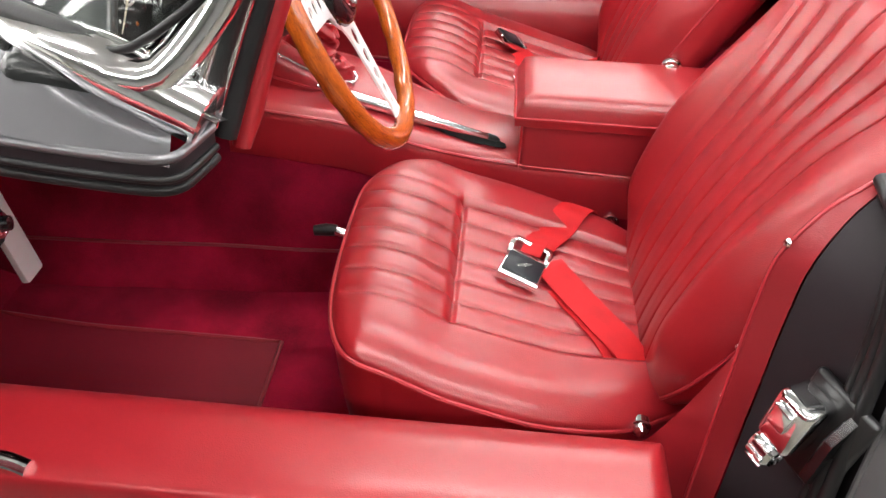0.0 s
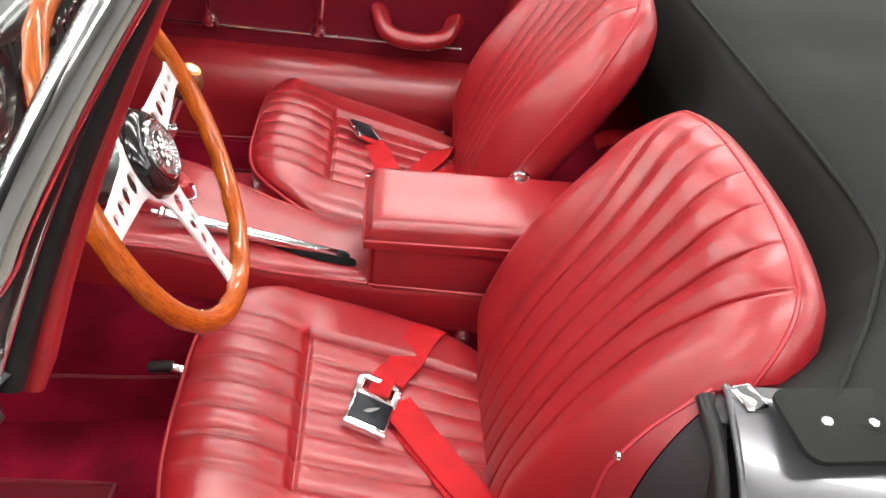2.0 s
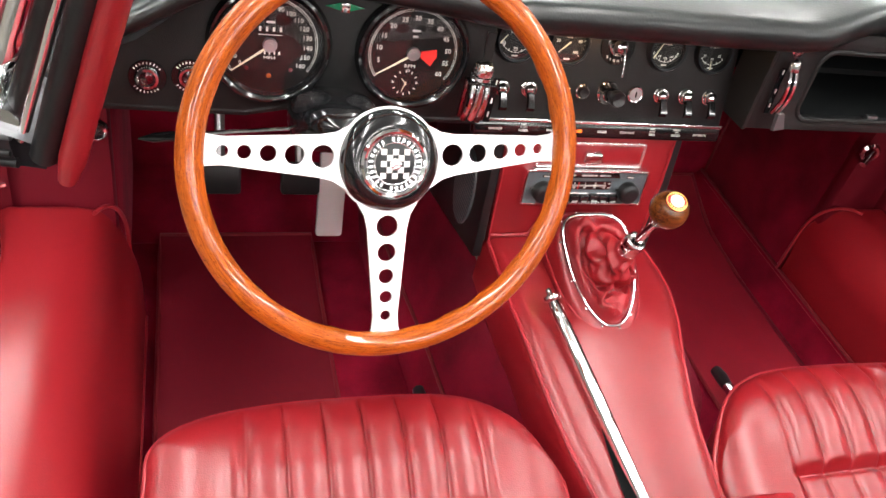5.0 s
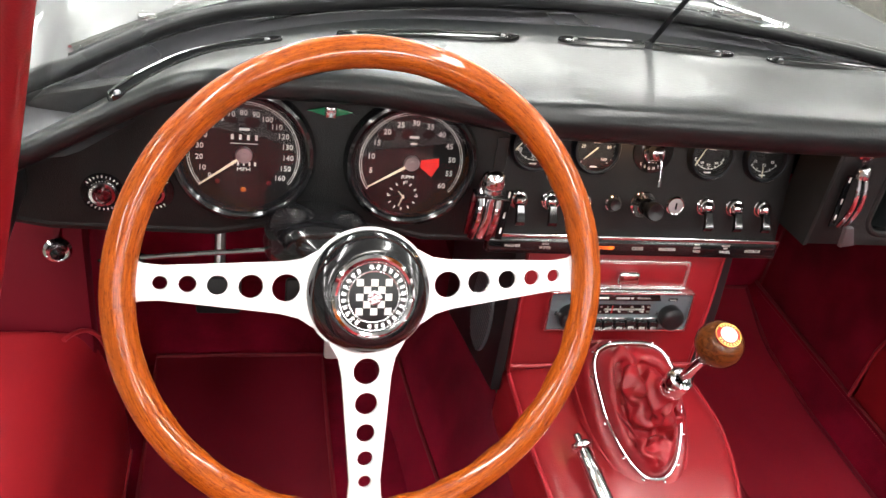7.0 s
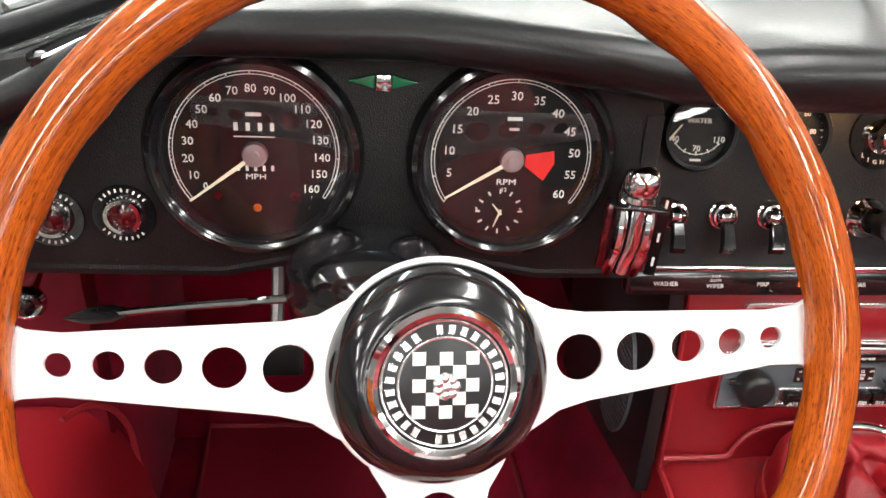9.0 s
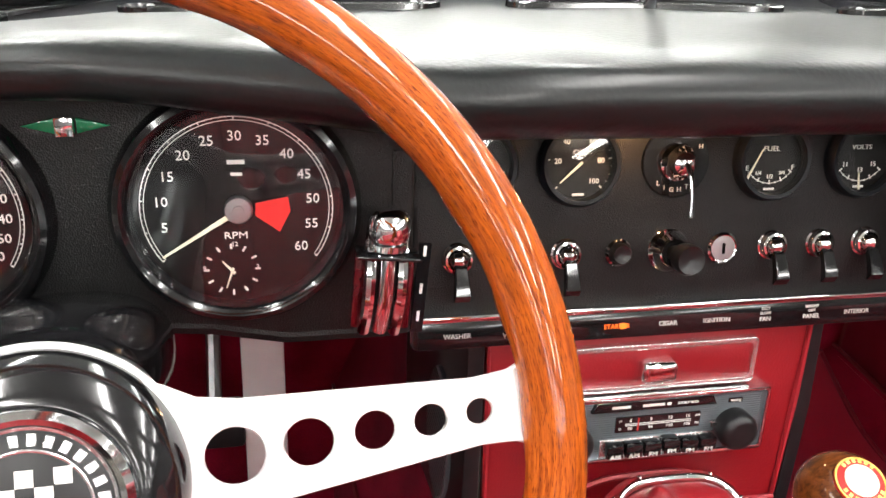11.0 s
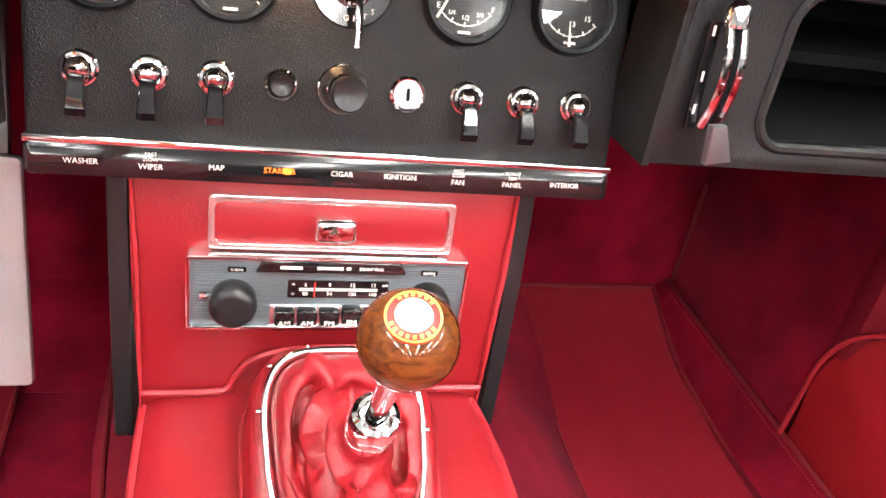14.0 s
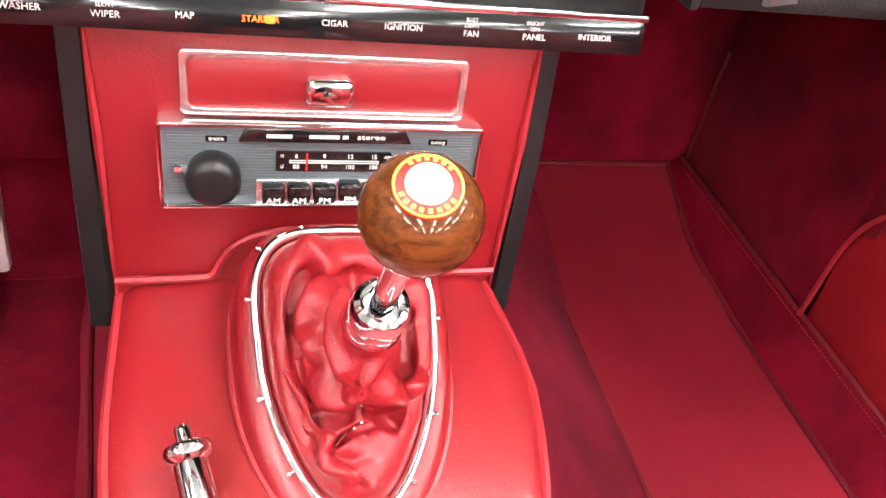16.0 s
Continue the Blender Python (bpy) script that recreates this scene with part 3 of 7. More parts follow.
def seat(cx, inner, lean, y_off, label, tall=0.535, knob_side=0):
    """One bucket seat. inner: +1 where the tunnel lies to its right. The squab leans by lean degrees."""
    top = thing("bucket_seat", (cx, -0.12 + y_off, FLOOR_Z), label, "car seat", "bucket seats")
    SIDE, MIDDLE, FR, BK = 28, 132, 40, 52
    NU, NV = 2 * SIDE + MIDDLE + 1, FR + BK + 1

    def across(i, y):
        w, ins = lerp(CUSHION_W, min(0.0, y)), lerp(INSET, min(-0.07, y))
        if i < SIDE:
            return -ins - (w - ins) * math.sin(math.pi / 2 * (1 - i / SIDE))
        if i > SIDE + MIDDLE:
            return ins + (w - ins) * math.sin(math.pi / 2 * (i - SIDE - MIDDLE) / SIDE)
        return ins * (-1 + 2 * (i - SIDE) / MIDDLE)

    def cushion(i, j):
        x0 = across(i, 0.0)
        if j <= FR:
            t = 0.5 - 0.5 * math.cos(math.pi * j / FR)
            y = cushion_front(x0, inner) * (1 - t) + GROOVE_Y * t
        else:
            t = (j - FR) / BK
            y = GROOVE_Y - (0.40 + GROOVE_Y) * t ** 1.4
        x = across(i, y)
        z = cushion_height(x, y, inner) + 0.0009 * noise.noise((x * 11 + cx * 7, y * 11, 0.3))
        # creases of use across the flutes
        z += 0.0003 * noise.noise((x * 25, y * 70, cx)) * step(-0.05, -0.15, y)
        return (cx + x, y + y_off, z)
    pts = [[cushion(i, j) for j in range(NV)] for i in range(NU)]
    pad, centre = G(), G()
    fp, fc = [], []
    for i in range(NU - 1):
        for j in range(NV - 1):
            quad = (i * NV + j, (i + 1) * NV + j, (i + 1) * NV + j + 1, i * NV + j + 1)
            (fc if SIDE <= i < SIDE + MIDDLE and j >= FR else fp).append(quad)
    flat = [p for row in pts for p in row]
    pad.add(flat, fp)
    centre.add(flat, fc)
    cush = part("cushion", pad, RED, top, "plump red leather cushion with a fluted front roll", 180)
    part("centre_panel", centre, RED, cush, "recessed fluted red leather panel", 180)
    rim = [pts[0][j] for j in range(NV - 1, 0, -1)] + [pts[i][0] for i in range(0, NU)] + [pts[NU - 1][j] for j in range(1, NV)]
    rim = [p for k, p in enumerate(rim) if k == 0 or (Vector(p) - Vector(rim[k - 1])).length > 0.0006]
    part("piping", G().tube([(x, y + 0.001, z - 0.001) for x, y, z in rim], 0.0036, 8), PIPING, cush)
    part("base", G().grid(lambda i, j: (cx + (rim[i][0] - cx) * (1 - 0.10 * (j / 6) ** 1.5), rim[i][1] - 0.02 * (j / 6) ** 1.6, rim[i][2] - 0.002 - (rim[i][2] - 0.200) * j / 6), len(rim), 7), RED, top, "smooth red leather skirt", 80)
    for s in (-1, 1):
        part("runner", G().box(at(cx + s * 0.15, -0.1 + y_off, 0.185), 0.028, 0.40, 0.040, 0.003), STEEL, top, "steel seat runner")
    # squab
    H = tall
    foot = Vector((cx, -0.331 + y_off, 0.310))
    up = Vector((0, -math.sin(radians(lean)), math.cos(radians(lean))))
    out = Vector((0, math.cos(radians(lean)), math.sin(radians(lean))))
    TUBES, EDGE, PANEL, REAR, NH = 6, 34, 168, 40, 96
    NF = 2 * EDGE + PANEL + 1
    WIDE = [(0, 0.158), (0.2, 0.218), (0.42, 0.238), (0.7, 0.244), (1, 0.236)]
    FAN = [(0, 0.112), (0.45, 0.116), (0.65, 0.125), (0.8, 0.147), (0.93, 0.172), (1, 0.180)]

    def over(j, k):
        w, p = lerp(WIDE, k), lerp(FAN, k)
        if j < EDGE:
            return -p - (w - p) * math.sin(math.pi / 2 * (1 - j / EDGE)), w, p
        if j > EDGE + PANEL:
            return p + (w - p) * math.sin(math.pi / 2 * (j - EDGE - PANEL) / EDGE), w, p
        f = TUBES * (j - EDGE) / PANEL
        return p * (-1 + 2 * (f - 0.11 * math.sin(2 * math.pi * f)) / TUBES), w, p

    def squab(i, j):
        t = math.sin(i / (NH - 1) * math.pi / 2) ** 0.95
        jj = j if j < NF else round((NF - 1) * (1 - (j - NF + 1) / (REAR + 1)))
        x1, w1, p1 = over(jj, 0.85)
        reach = 0.70 + 0.30 * max(0.0, 1 - abs(x1 / w1) ** 2.5) ** (1 / 2.8)
        k = reach * t
        h = H * k
        x, w, p = over(jj, k)
        u = x / w
        th = lerp([(0, 0.018), (0.2, 0.046), (0.45, 0.056), (0.7, 0.054), (1, 0.046)], k)
        rear = lerp([(0, 0.030), (0.3, 0.046), (0.7, 0.060), (1, 0.056)], k)
        cap = max(0.0, 1 - (max(0.0, t - 0.86) / 0.14) ** 2) ** 0.5
        if j < NF:
            n_ = th * cap * max(0.0, 1 - abs(u) ** 7) ** 0.5
            live = step(1.0, 0.975, t) * step(0.0, 0.06, t)
            # narrow stitched creases between the tubes, which swell towards the top
            q = abs((TUBES / 2 * (x / p + 1) + 0.5) % 1 - 0.5) * 2 * p / TUBES
            puff = (0.0020 + 0.0060 * step(0.35, 0.85, t)) * step(1.0, 0.90, t)
            inside = step(0.004, -0.001, abs(x) - p)
            n_ += live * inside * (puff * (min(1.0, q / (p / TUBES)) ** 0.55 - 0.8) - 0.0034 * math.exp(-(q / 0.0018) ** 2))
            n_ += 0.030 * step(-0.004, 0.062, abs(x) - p) * (1 - u ** 8) * step(0.98, 0.45, t) * step(0.0, 0.25, t)
            n_ -= 0.008 * (1 - min(1.0, abs(x) / p) ** 2) * step(1.0, 0.7, t) * step(0.0, 0.2, t)
            n_ += 0.006 * math.sin(min(1, t * 1.2) * math.pi) * (1 - u ** 4)
        else:
            n_ = -rear * cap * max(0.0, 1 - abs(u) ** 8) ** 0.5
        n_ += 0.0008 * noise.noise((x * 7, h * 7, cx * 3)) + 0.00010 * noise.noise((x * 22, h * 55, cx))
        return tuple(foot + up * h + out * n_ + Vector((x, 0, 0)))
    back = part("squab", G().grid(squab, NH, NF + REAR, close_v=True), RED, top, "tall red leather backrest with vertical flutes", 180)
    m_ = 7
    bend = [(NH - 9 - 26 * (1 - math.sin(a)), m_ + 22 * (1 - math.cos(a))) for a in (math.pi / 2 * q / 12 for q in range(13))]
    trim = [squab(i, m_) for i in range(2, NH - 35)] + [squab(i, j) for i, j in bend] + [squab(NH - 9, j) for j in range(m_ + 24, NF - m_ - 23, 2)]
    trim += [squab(i, NF - 1 - j) for i, j in reversed(bend)] + [squab(i, NF - 1 - m_) for i in range(NH - 36, 2, -1)]
    part("piping", G().tube(trim, 0.0026, 6), PIPING, back)
    # pivot pins beside the foot of the squab, and a recliner knob on one side of it
    for s in (inner, -inner):
        k = Vector((cx + s * (0.222 if s == inner else 0.206), -0.306 + y_off, 0.322))
        pin = G().lathe([(0, 0.012), (0.006, 0.0115), (0.0095, 0.008), (0.0100, 0.002), (0.013, 0.001), (0.013, -0.008)], along(k, k + Vector((s * 0.03, 0, 0))), 24)
        part("pivot_pin", pin, CHROME, top, "chrome pivot pin")
    if knob_side:
        k = Vector((cx + knob_side * 0.240, -0.396 + y_off, 0.492))
        knob = G().lathe([(0, 0.030), (0.006, 0.0305), (0.0125, 0.028), (0.0148, 0.020), (0.0148, 0.006), (0.0180, 0.005), (0.0180, -0.02)], along(k, k + Vector((knob_side * 0.03, 0.004, 0.004))), 32)
        part("recliner_knob", knob, CHROME, top, "chrome recliner knob")
    tip = Vector((cx + inner * 0.106, 0.148 + y_off, 0.340))
    lever = part("slide_lever", G().tube([tip + Vector((inner * -0.010, -0.130, -0.060)), tip + Vector((inner * -0.006, -0.075, -0.012)), tip + Vector((inner * -0.003, -0.044, 0.001)), tip + Vector((0, -0.030, 0.003))], [0.006, 0.006, 0.0085, 0.008], 10), CHROME, top, "chrome slide lever")
    part("grip", G().tube([tip + Vector((0, -0.034, 0.003)), tip + Vector((0, -0.018, 0.003)), tip], [0.0085, 0.0095, 0.008], 10), BLACK_SATIN, lever, "black rubber grip")
    return top


seat(-0.335, 1, 25, 0.0, "red leather driver's bucket seat with fluted centre", 0.522)
seat(0.345, -1, 26, 0.0, "red leather passenger bucket seat with fluted centre", 0.545, -1)

# ---- console between dash and tunnel ----
CON = face((0, 0.290, 0.484), 7)


def console():
    top = thing("centre_console", (0, 0.29, 0.484), "red leather radio console with piped edges", "console")
    out = [(-0.121, -0.006), (0.118, -0.006), (0.1220, 0.10), (0.1225, 0.172), (-0.125, 0.172), (-0.123, 0.10)]
    part("panel", G().prism([out], 0.012, CON @ at(0, 0, -0.012), 0.003), RED, top)
    part("piping", G().tube([CON @ Vector((x, y, 0.001)) for x, y in out], 0.0028, 6, closed=True), PIPING, top)
    for s in (-1, 1):
        x = -0.127 if s < 0 else 0.1245
        side = G().prism([[(-0.25, -0.06), (0, -0.03), (0.004, 0.09), (0, 0.172), (-0.25, 0.172)]], 0.012, CON @ Matrix(((0, 0, s, x), (0, 1, 0, 0), (1, 0, 0, -0.002), (0, 0, 0, 1))), 0.002)
        part("side_panel", side, BLACK_SATIN, top, "black side panel")
    arch = bez([Vector((x, y, 0.0036)) for x, y in ((-0.121, 0.0085), (-0.074, 0.0090), (-0.064, 0.012), (-0.060, 0.020), (-0.050, 0.033), (-0.030, 0.041), (0.004, 0.043), (0.036, 0.041), (0.055, 0.031), (0.063, 0.018), (0.068, 0.011), (0.080, 0.0085), (0.118, 0.0085))], 5)
    part("arch_piping", G().tube([CON @ p for p in arch], 0.0026, 6), PIPING, top)
    # recessed drop-down ashtray with a bright frame
    frame_ = part("ashtray_frame", G().prism([rrect(0.159, 0.037, 0.004, cy=0.1365), rrect(0.1505, 0.0285, 0.005, cy=0.1365)], 0.0055, CON, 0.0008), BRIGHT, top, "bright metal ashtray frame")
    part("ashtray_flap", G().prism([rrect(0.1515, 0.0295, 0.004, cy=0.1365)], 0.004, CON, 0.002), RED, frame_, "red leather flap")
    part("latch", G().box(CON @ at(0.0, 0.135, 0.008), 0.027, 0.016, 0.012, 0.004, 3), CHROME, frame_, "chrome latch")
    return top


console()


def radio():
    top = thing("car_radio", tuple(CON @ Vector((0, 0.09, 0))), "grey and chrome push-button car radio in the console", "radio")
    m = CON @ at(0.0, 0.0895, 0.0)
    part("bezel", G().prism([rrect(0.185, 0.0535, 0.003), rrect(0.1790, 0.0475, 0.002, cy=0.0)], 0.012, m, 0.0010), CHROME, top, "chrome bezel")
    part("faceplate", G().prism([rrect(0.1800, 0.0485, 0.001)], 0.0085, m), RADIO, top, "ribbed grey faceplate")
    ribs = G()
    for k in range(22):
        ribs.box(m @ at(0, -0.0195 + 0.00186 * k, 0.0087), 0.174, 0.0007, 0.0008)
    part("ribs", ribs, RADIO, top)
    name = part("name_strip", G().prism([[(-0.045, 0.0045), (0.045, 0.0045), (0.049, -0.0035), (-0.049, -0.0035)]], 0.0125, m @ at(0, 0.0195, 0), 0.0005), BLACK_GLOSS, top, "black name strip")
    mk = G()
    for x, w in ((-0.027, 0.014), (-0.002, 0.017), (0.010, 0.003)):
        bar(mk, m @ at(x, 0.0200, 0.0128), w, 0.0020)
    words(mk, "stereo", 0.0042, m @ at(0.025, 0.0202, 0.0127), stretch=1.5)
    part("lettering", mk, WHITE, name)
    for x, t in ((-0.061, "treble"), (0.0655, "tuning")):
        tab = part("label_tab", G().box(m @ at(x, 0.0165, 0.0095), 0.0115, 0.0035, 0.0006), BLACK_GLOSS, top)
        part("lettering", words(G(), t, 0.0034, m @ at(x, 0.0166, 0.0099)), WHITE, tab)
    dial = part("dial_window", G().prism([rrect(0.067, 0.0125, 0.001)], 0.0098, m @ at(0.005, 0.0030, 0)), BLACK_GLOSS, top, "black tuning scale")
    sc = G()
    for x, a, b in ((-0.022, "6", "88"), (-0.006, "9", "94"), (0.009, "12", "100"), (0.023, "15", "106")):
        words(sc, a, 0.0038, m @ at(x + 0.005, 0.0064, 0.0099))
        words(sc, b, 0.0038, m @ at(x + 0.005, -0.0002, 0.0099))
    for x in (-0.030, 0.031):
        words(sc, "M" if x < 0 else "AM", 0.0026, m @ at(x + 0.005, 0.0064, 0.0099))
        words(sc, "U" if x < 0 else "FM", 0.0026, m @ at(x + 0.005, -0.0002, 0.0099))
    bar(sc, m @ at(0.005, 0.0037, 0.0100), 0.052, 0.0005)
    bar(sc, m @ at(0.005, 0.0024, 0.0100), 0.052, 0.0005)
    part("scale", sc, WHITE, dial)
    part("pointer", G().box(m @ at(-0.011, 0.0030, 0.0102), 0.0010, 0.0105, 0.0006), RED_PAINT, dial, "red pointer")
    for x in (-0.063, 0.066):
        part("knob", G().lathe([(0, 0.024), (0.009, 0.0245), (0.0125, 0.0235), (0.0150, 0.020), (0.0152, 0.010), (0.0145, 0.007)], m @ at(x, -0.0055, 0), 36), BLACK_SATIN, top, "black knob")
        part("lever", G().tube([m @ Vector((x - 0.012, -0.002, 0.010)), m @ Vector((x - 0.021, -0.001, 0.0115))], [0.0022, 0.0026], 8), CHROME, top)
    row = part("button_frame", G().prism([rrect(0.092, 0.0165, 0.001)], 0.0105, m @ at(0.0065, -0.0165, 0), 0.001), BRIGHT, top, "bright push-button frame")
    for k, t in enumerate(("AM", "AM", "FM", "FM", "FM", "FM")):
        x = -0.030 + 0.0147 * k
        key = part("push_button", G().box(m @ at(x, -0.0145 + (0.001 if k == 3 else 0), 0.0135), 0.0132, 0.0105, 0.0105, 0.0014, 2), BLACK_GLOSS, row)
        part("lettering", words(G(), t, 0.0046, m @ at(x, -0.0178 + (0.001 if k == 3 else 0), 0.0190), stretch=1.25), WHITE, key)
    return top


radio()


def gaiter():
    """Gear lever with its crumpled leather gaiter inside a chrome ring on the tunnel."""
    top = thing("gear_lever", (0.004, 0.19, 0.49), "wood-knobbed gear lever in a crumpled red leather gaiter", "gear lever")
    n = V(0, -0.46, 0.888).normalized()
    back = V(0, 0.888, 0.46).normalized()
    c = V(0.0065, 0.194, 0.510)

    def outline(a, grow=0.0):
        y = math.sin(a)
        w = 0.0515 - 0.0115 * (0.6 - y)
        x = (w + grow) * math.copysign(abs(math.cos(a)) ** (0.60 if y > 0 else 0.85), math.cos(a))
        return c + V(x, 0, 0) + back * ((0.0770 + grow) * math.copysign(abs(y) ** (0.70 if y > 0 else 0.95), y))
    K = 72
    # raised leather plinth below the ring
    def plinth(i, j):
        a = 2 * math.pi * i / K
        p = outline(a, (0.004, 0.010, 0.014, 0.016, 0.018)[j])
        base = lerp(TUN, p.y) - 0.004
        hgt = (1.0, 0.96, 0.8, 0.4, 0.0)[j]
        z = base + (p.z - base) * hgt if p.z > base else p.z - 0.004 * j
        return (p.x, min(p.y, 0.297), z)
    part("plinth", G().grid(plinth, K, 5, close_u=True), RED, top, "moulded red leather plinth", 70)
    part("plinth_piping", G().tube([plinth(i, 3) for i in range(K)], 0.0022, 6, closed=True), PIPING, top)
    ring = part("gaiter_ring", G().tube([tuple(outline(2 * math.pi * i / K, 0.002) + n * 0.002) for i in range(K)], 0.0036, 10, closed=True, flat=0.8), CHROME, top, "chrome gaiter ring")
    for i in range(0, K, 6):
        p = outline(2 * math.pi * (i + 2) / K, 0.0065) + n * 0.001
        part("screw", G().lathe([(0, 0.0016), (0.0012, 0.0013), (0.0018, 0)], along(p, p + n), 10), CHROME, ring)
    tip = V(0.008, 0.158, 0.582)
    NA, NJ = 200, 104
    hub = ((tip - c).x, (tip - c).dot(back))
    rise = (tip - c).dot(n) - 0.012
    flat = [outline(2 * math.pi * i / 360, -0.001) - c for i in range(360)]
    reach = sorted((math.atan2(p.dot(back) - hub[1], p.x - hub[0]), math.hypot(p.x - hub[0], p.dot(back) - hub[1])) for p in flat)
    reach = [(reach[-1][0] - 2 * math.pi, reach[-1][1])] + reach + [(reach[0][0] + 2 * math.pi, reach[0][1])]
    # folds as lines over the boot: height, width, then points from side to side and up its slope, in millimetres
    FOLDS = ((9, 8, (-19, 62, -12, 51, -18, 30, -25, 14, -21, 4)), (-12, 5.5, (-22, 46, -29, 29, -33, 1, -30, -26, -26, -42)), (5, 6, (-25, 1, -27, -27, -21, -43)),
             (-11, 5.5, (5, 45, -5, 26, -13, 18, -17, 8)), (9, 6.5, (-7, 17, -13, 1, -9, -12, -5, -23)), (-12, 5, (-16, -4, -12, -14, -9, -18)), (10, 9, (-17, -18, -10, -25)),
             (9.5, 9, (10, -22, 22, -24, 31, -18)), (-11, 6, (-20, -30, -9, -34, 2, -33, 17, -33, 33, -28, 38, -19)), (8, 5, (13, -5, 5, -14, 0, -18)), (-5, 4, (0, -11, 0, -13)),
             (-8, 4, (-14, -48, -9, -42, 0, -40, 15, -35)), (8, 4.5, (-11, -48, 2, -48, 13, -43)), (8, 5, (-18, -40, -16, -53, -5, -58, 3, -65)), (-8, 3.8, (-12, -51, -5, -56, -1, -64)),
             (6, 8, (38, 37, 42, 18, 41, -6)), (-9, 7, (32, 20, 29, 4, 26, -11)))

    def base(x, y):
        """Smooth boot over the ring: height, and how far up towards the collar."""
        a, d = math.atan2(y - hub[1], x - hub[0]), math.hypot(x - hub[0], y - hub[1])
        k = min(1.0, max(0.0, 1 - (d - 0.0125) / (lerp(reach, a) - 0.0125)))
        return Vector((x, y, 0.014 * math.sin(math.pi * min(1.0, k / 0.44)) ** 0.55 + rise * (0.45 * k ** 1.4 + 0.55 * k ** 3.6))), k
    lines = [(amp * 0.001, wide * 0.001, [base(l[i] * 0.001, l[i + 1] * 0.001)[0] for i in range(0, len(l), 2)]) for amp, wide, l in FOLDS]

    def on_boot(x, y):
        p, k = base(x, y)
        e = 0.0015
        slope = Vector((base(x - e, y)[0].z - base(x + e, y)[0].z, base(x, y - e)[0].z - base(x, y + e)[0].z, 2 * e)).normalized()
        w = p + 0.0020 * Vector((noise.noise((x * 90, y * 90, 3.0)), noise.noise((x * 90, y * 90, 9.0)), 0))
        high = low = 0.0
        for amp, wide, line in lines:
            near = 1.0
            for a, b in zip(line, line[1:]):
                u = min(1.0, max(0.0, (w - a).dot(b - a) / (b - a).length_squared))
                near = min(near, (w - a.lerp(b, u)).length)
            v = amp * math.exp(-(near / wide) ** 2)
            high, low = max(high, v), min(low, v)
        f = high + low + 0.0014 * noise.noise((x * 55, y * 55, 1.7)) + 0.0006 * noise.noise((x * 150, y * 150, 4.2)) + 0.00025 * noise.noise((x * 420, y * 420, 6.0))
        p = p + slope * f * min(1.0, k * 7) * step(1.0, 0.90, k)
        if k > 0.05:
            p.z = max(p.z, (lerp(TUN, c.y + 0.888 * p.y) + 0.003 - c.z - 0.46 * p.y) / 0.888 + 0.0006 * noise.noise((x * 90, y * 90, 5.0)))
        return c + V(p.x, 0, 0) + back * p.y + n * p.z

    def boot(i, j):
        a, k = -math.pi + 2 * math.pi * i / NA, (j / (NJ - 1)) ** 0.85
        d = lerp(reach, a) * (1 - k) + 0.0125 * k
        return tuple(on_boot(hub[0] + d * math.cos(a), hub[1] + d * math.sin(a)))
    part("gaiter", G().grid(boot, NA, NJ, close_u=True), RED_SOFT, top, "crumpled red leather gaiter", 80)
    seam = [on_boot(p.x, p.y) for p in bez([V(x * 0.001, y * 0.001, 0) for x, y in ((1, -13), (-1, -16), (-1, -22), (-2, -28), (2, -32), (0, -40), (-9, -42), (-14, -49), (-10, -54), (-5, -57), (-1, -61), (-1, -67))], 6)]
    for k in range(0, len(seam) - 1, 2):
        part("stitch", G().tube([seam[k] + n * 0.0004, seam[k].lerp(seam[k + 1], 0.7) + n * 0.0004], 0.0006, 5), WHITE if 16 < k < 34 and k % 4 == 0 else BINDING, top)
    knob = V(0.010, 0.123, 0.667)
    axis = (knob - tip).normalized()
    part("collar", G().lathe([(0.008, -0.012), (0.0125, -0.012), (0.0142, -0.008), (0.0132, -0.001), (0.0128, 0.002), (0.0140, 0.003), (0.0140, 0.011), (0.0126, 0.015), (0.0100, 0.0165), (0.0084, 0.016), (0.0080, 0.009), (0, 0.008)], along(tip, knob), 36), CHROME, top, "stepped chrome collar")
    part("shaft", G().lathe([(0.0058, 0), (0.0058, 0.075)], along(tip, knob), 20), CHROME, top, "polished steel shaft")
    ball = part("knob", G().lathe([(0.0075, -0.0285), (0.0095, -0.028), (0.0105, -0.0235)] + [(0.0232 * math.sin(math.pi * k / 30), -0.0225 * math.cos(math.pi * k / 30)) for k in range(5, 31)], along(knob, knob + axis), 48), KNOB_WOOD, top, "varnished walnut ball knob", 80)
    face_d = (V(-0.10, -0.42, 0.90)).normalized()
    med = along(knob + face_d * 0.0205, knob + face_d)
    badge = part("medallion", G().lathe([(0, 0.0031), (0.0045, 0.003), (0.0085, 0.0024), (0.0118, 0.0010), (0.0122, -0.001)], med, 40), RED_PAINT, ball, "red and cream enamel medallion")
    part("medallion_rim", G().tube([med @ Vector((0.0119 * math.cos(2 * math.pi * i / 40), 0.0119 * math.sin(2 * math.pi * i / 40), 0.0011)) for i in range(40)], 0.0006, 6, closed=True), GOLD, badge)
    part("medallion_face", G().lathe([(0, 0.0038), (0.004, 0.0036), (0.0080, 0.0028), (0.0084, 0.0021)], med, 36), CREAM, badge, "cream enamel centre")
    marks = G()
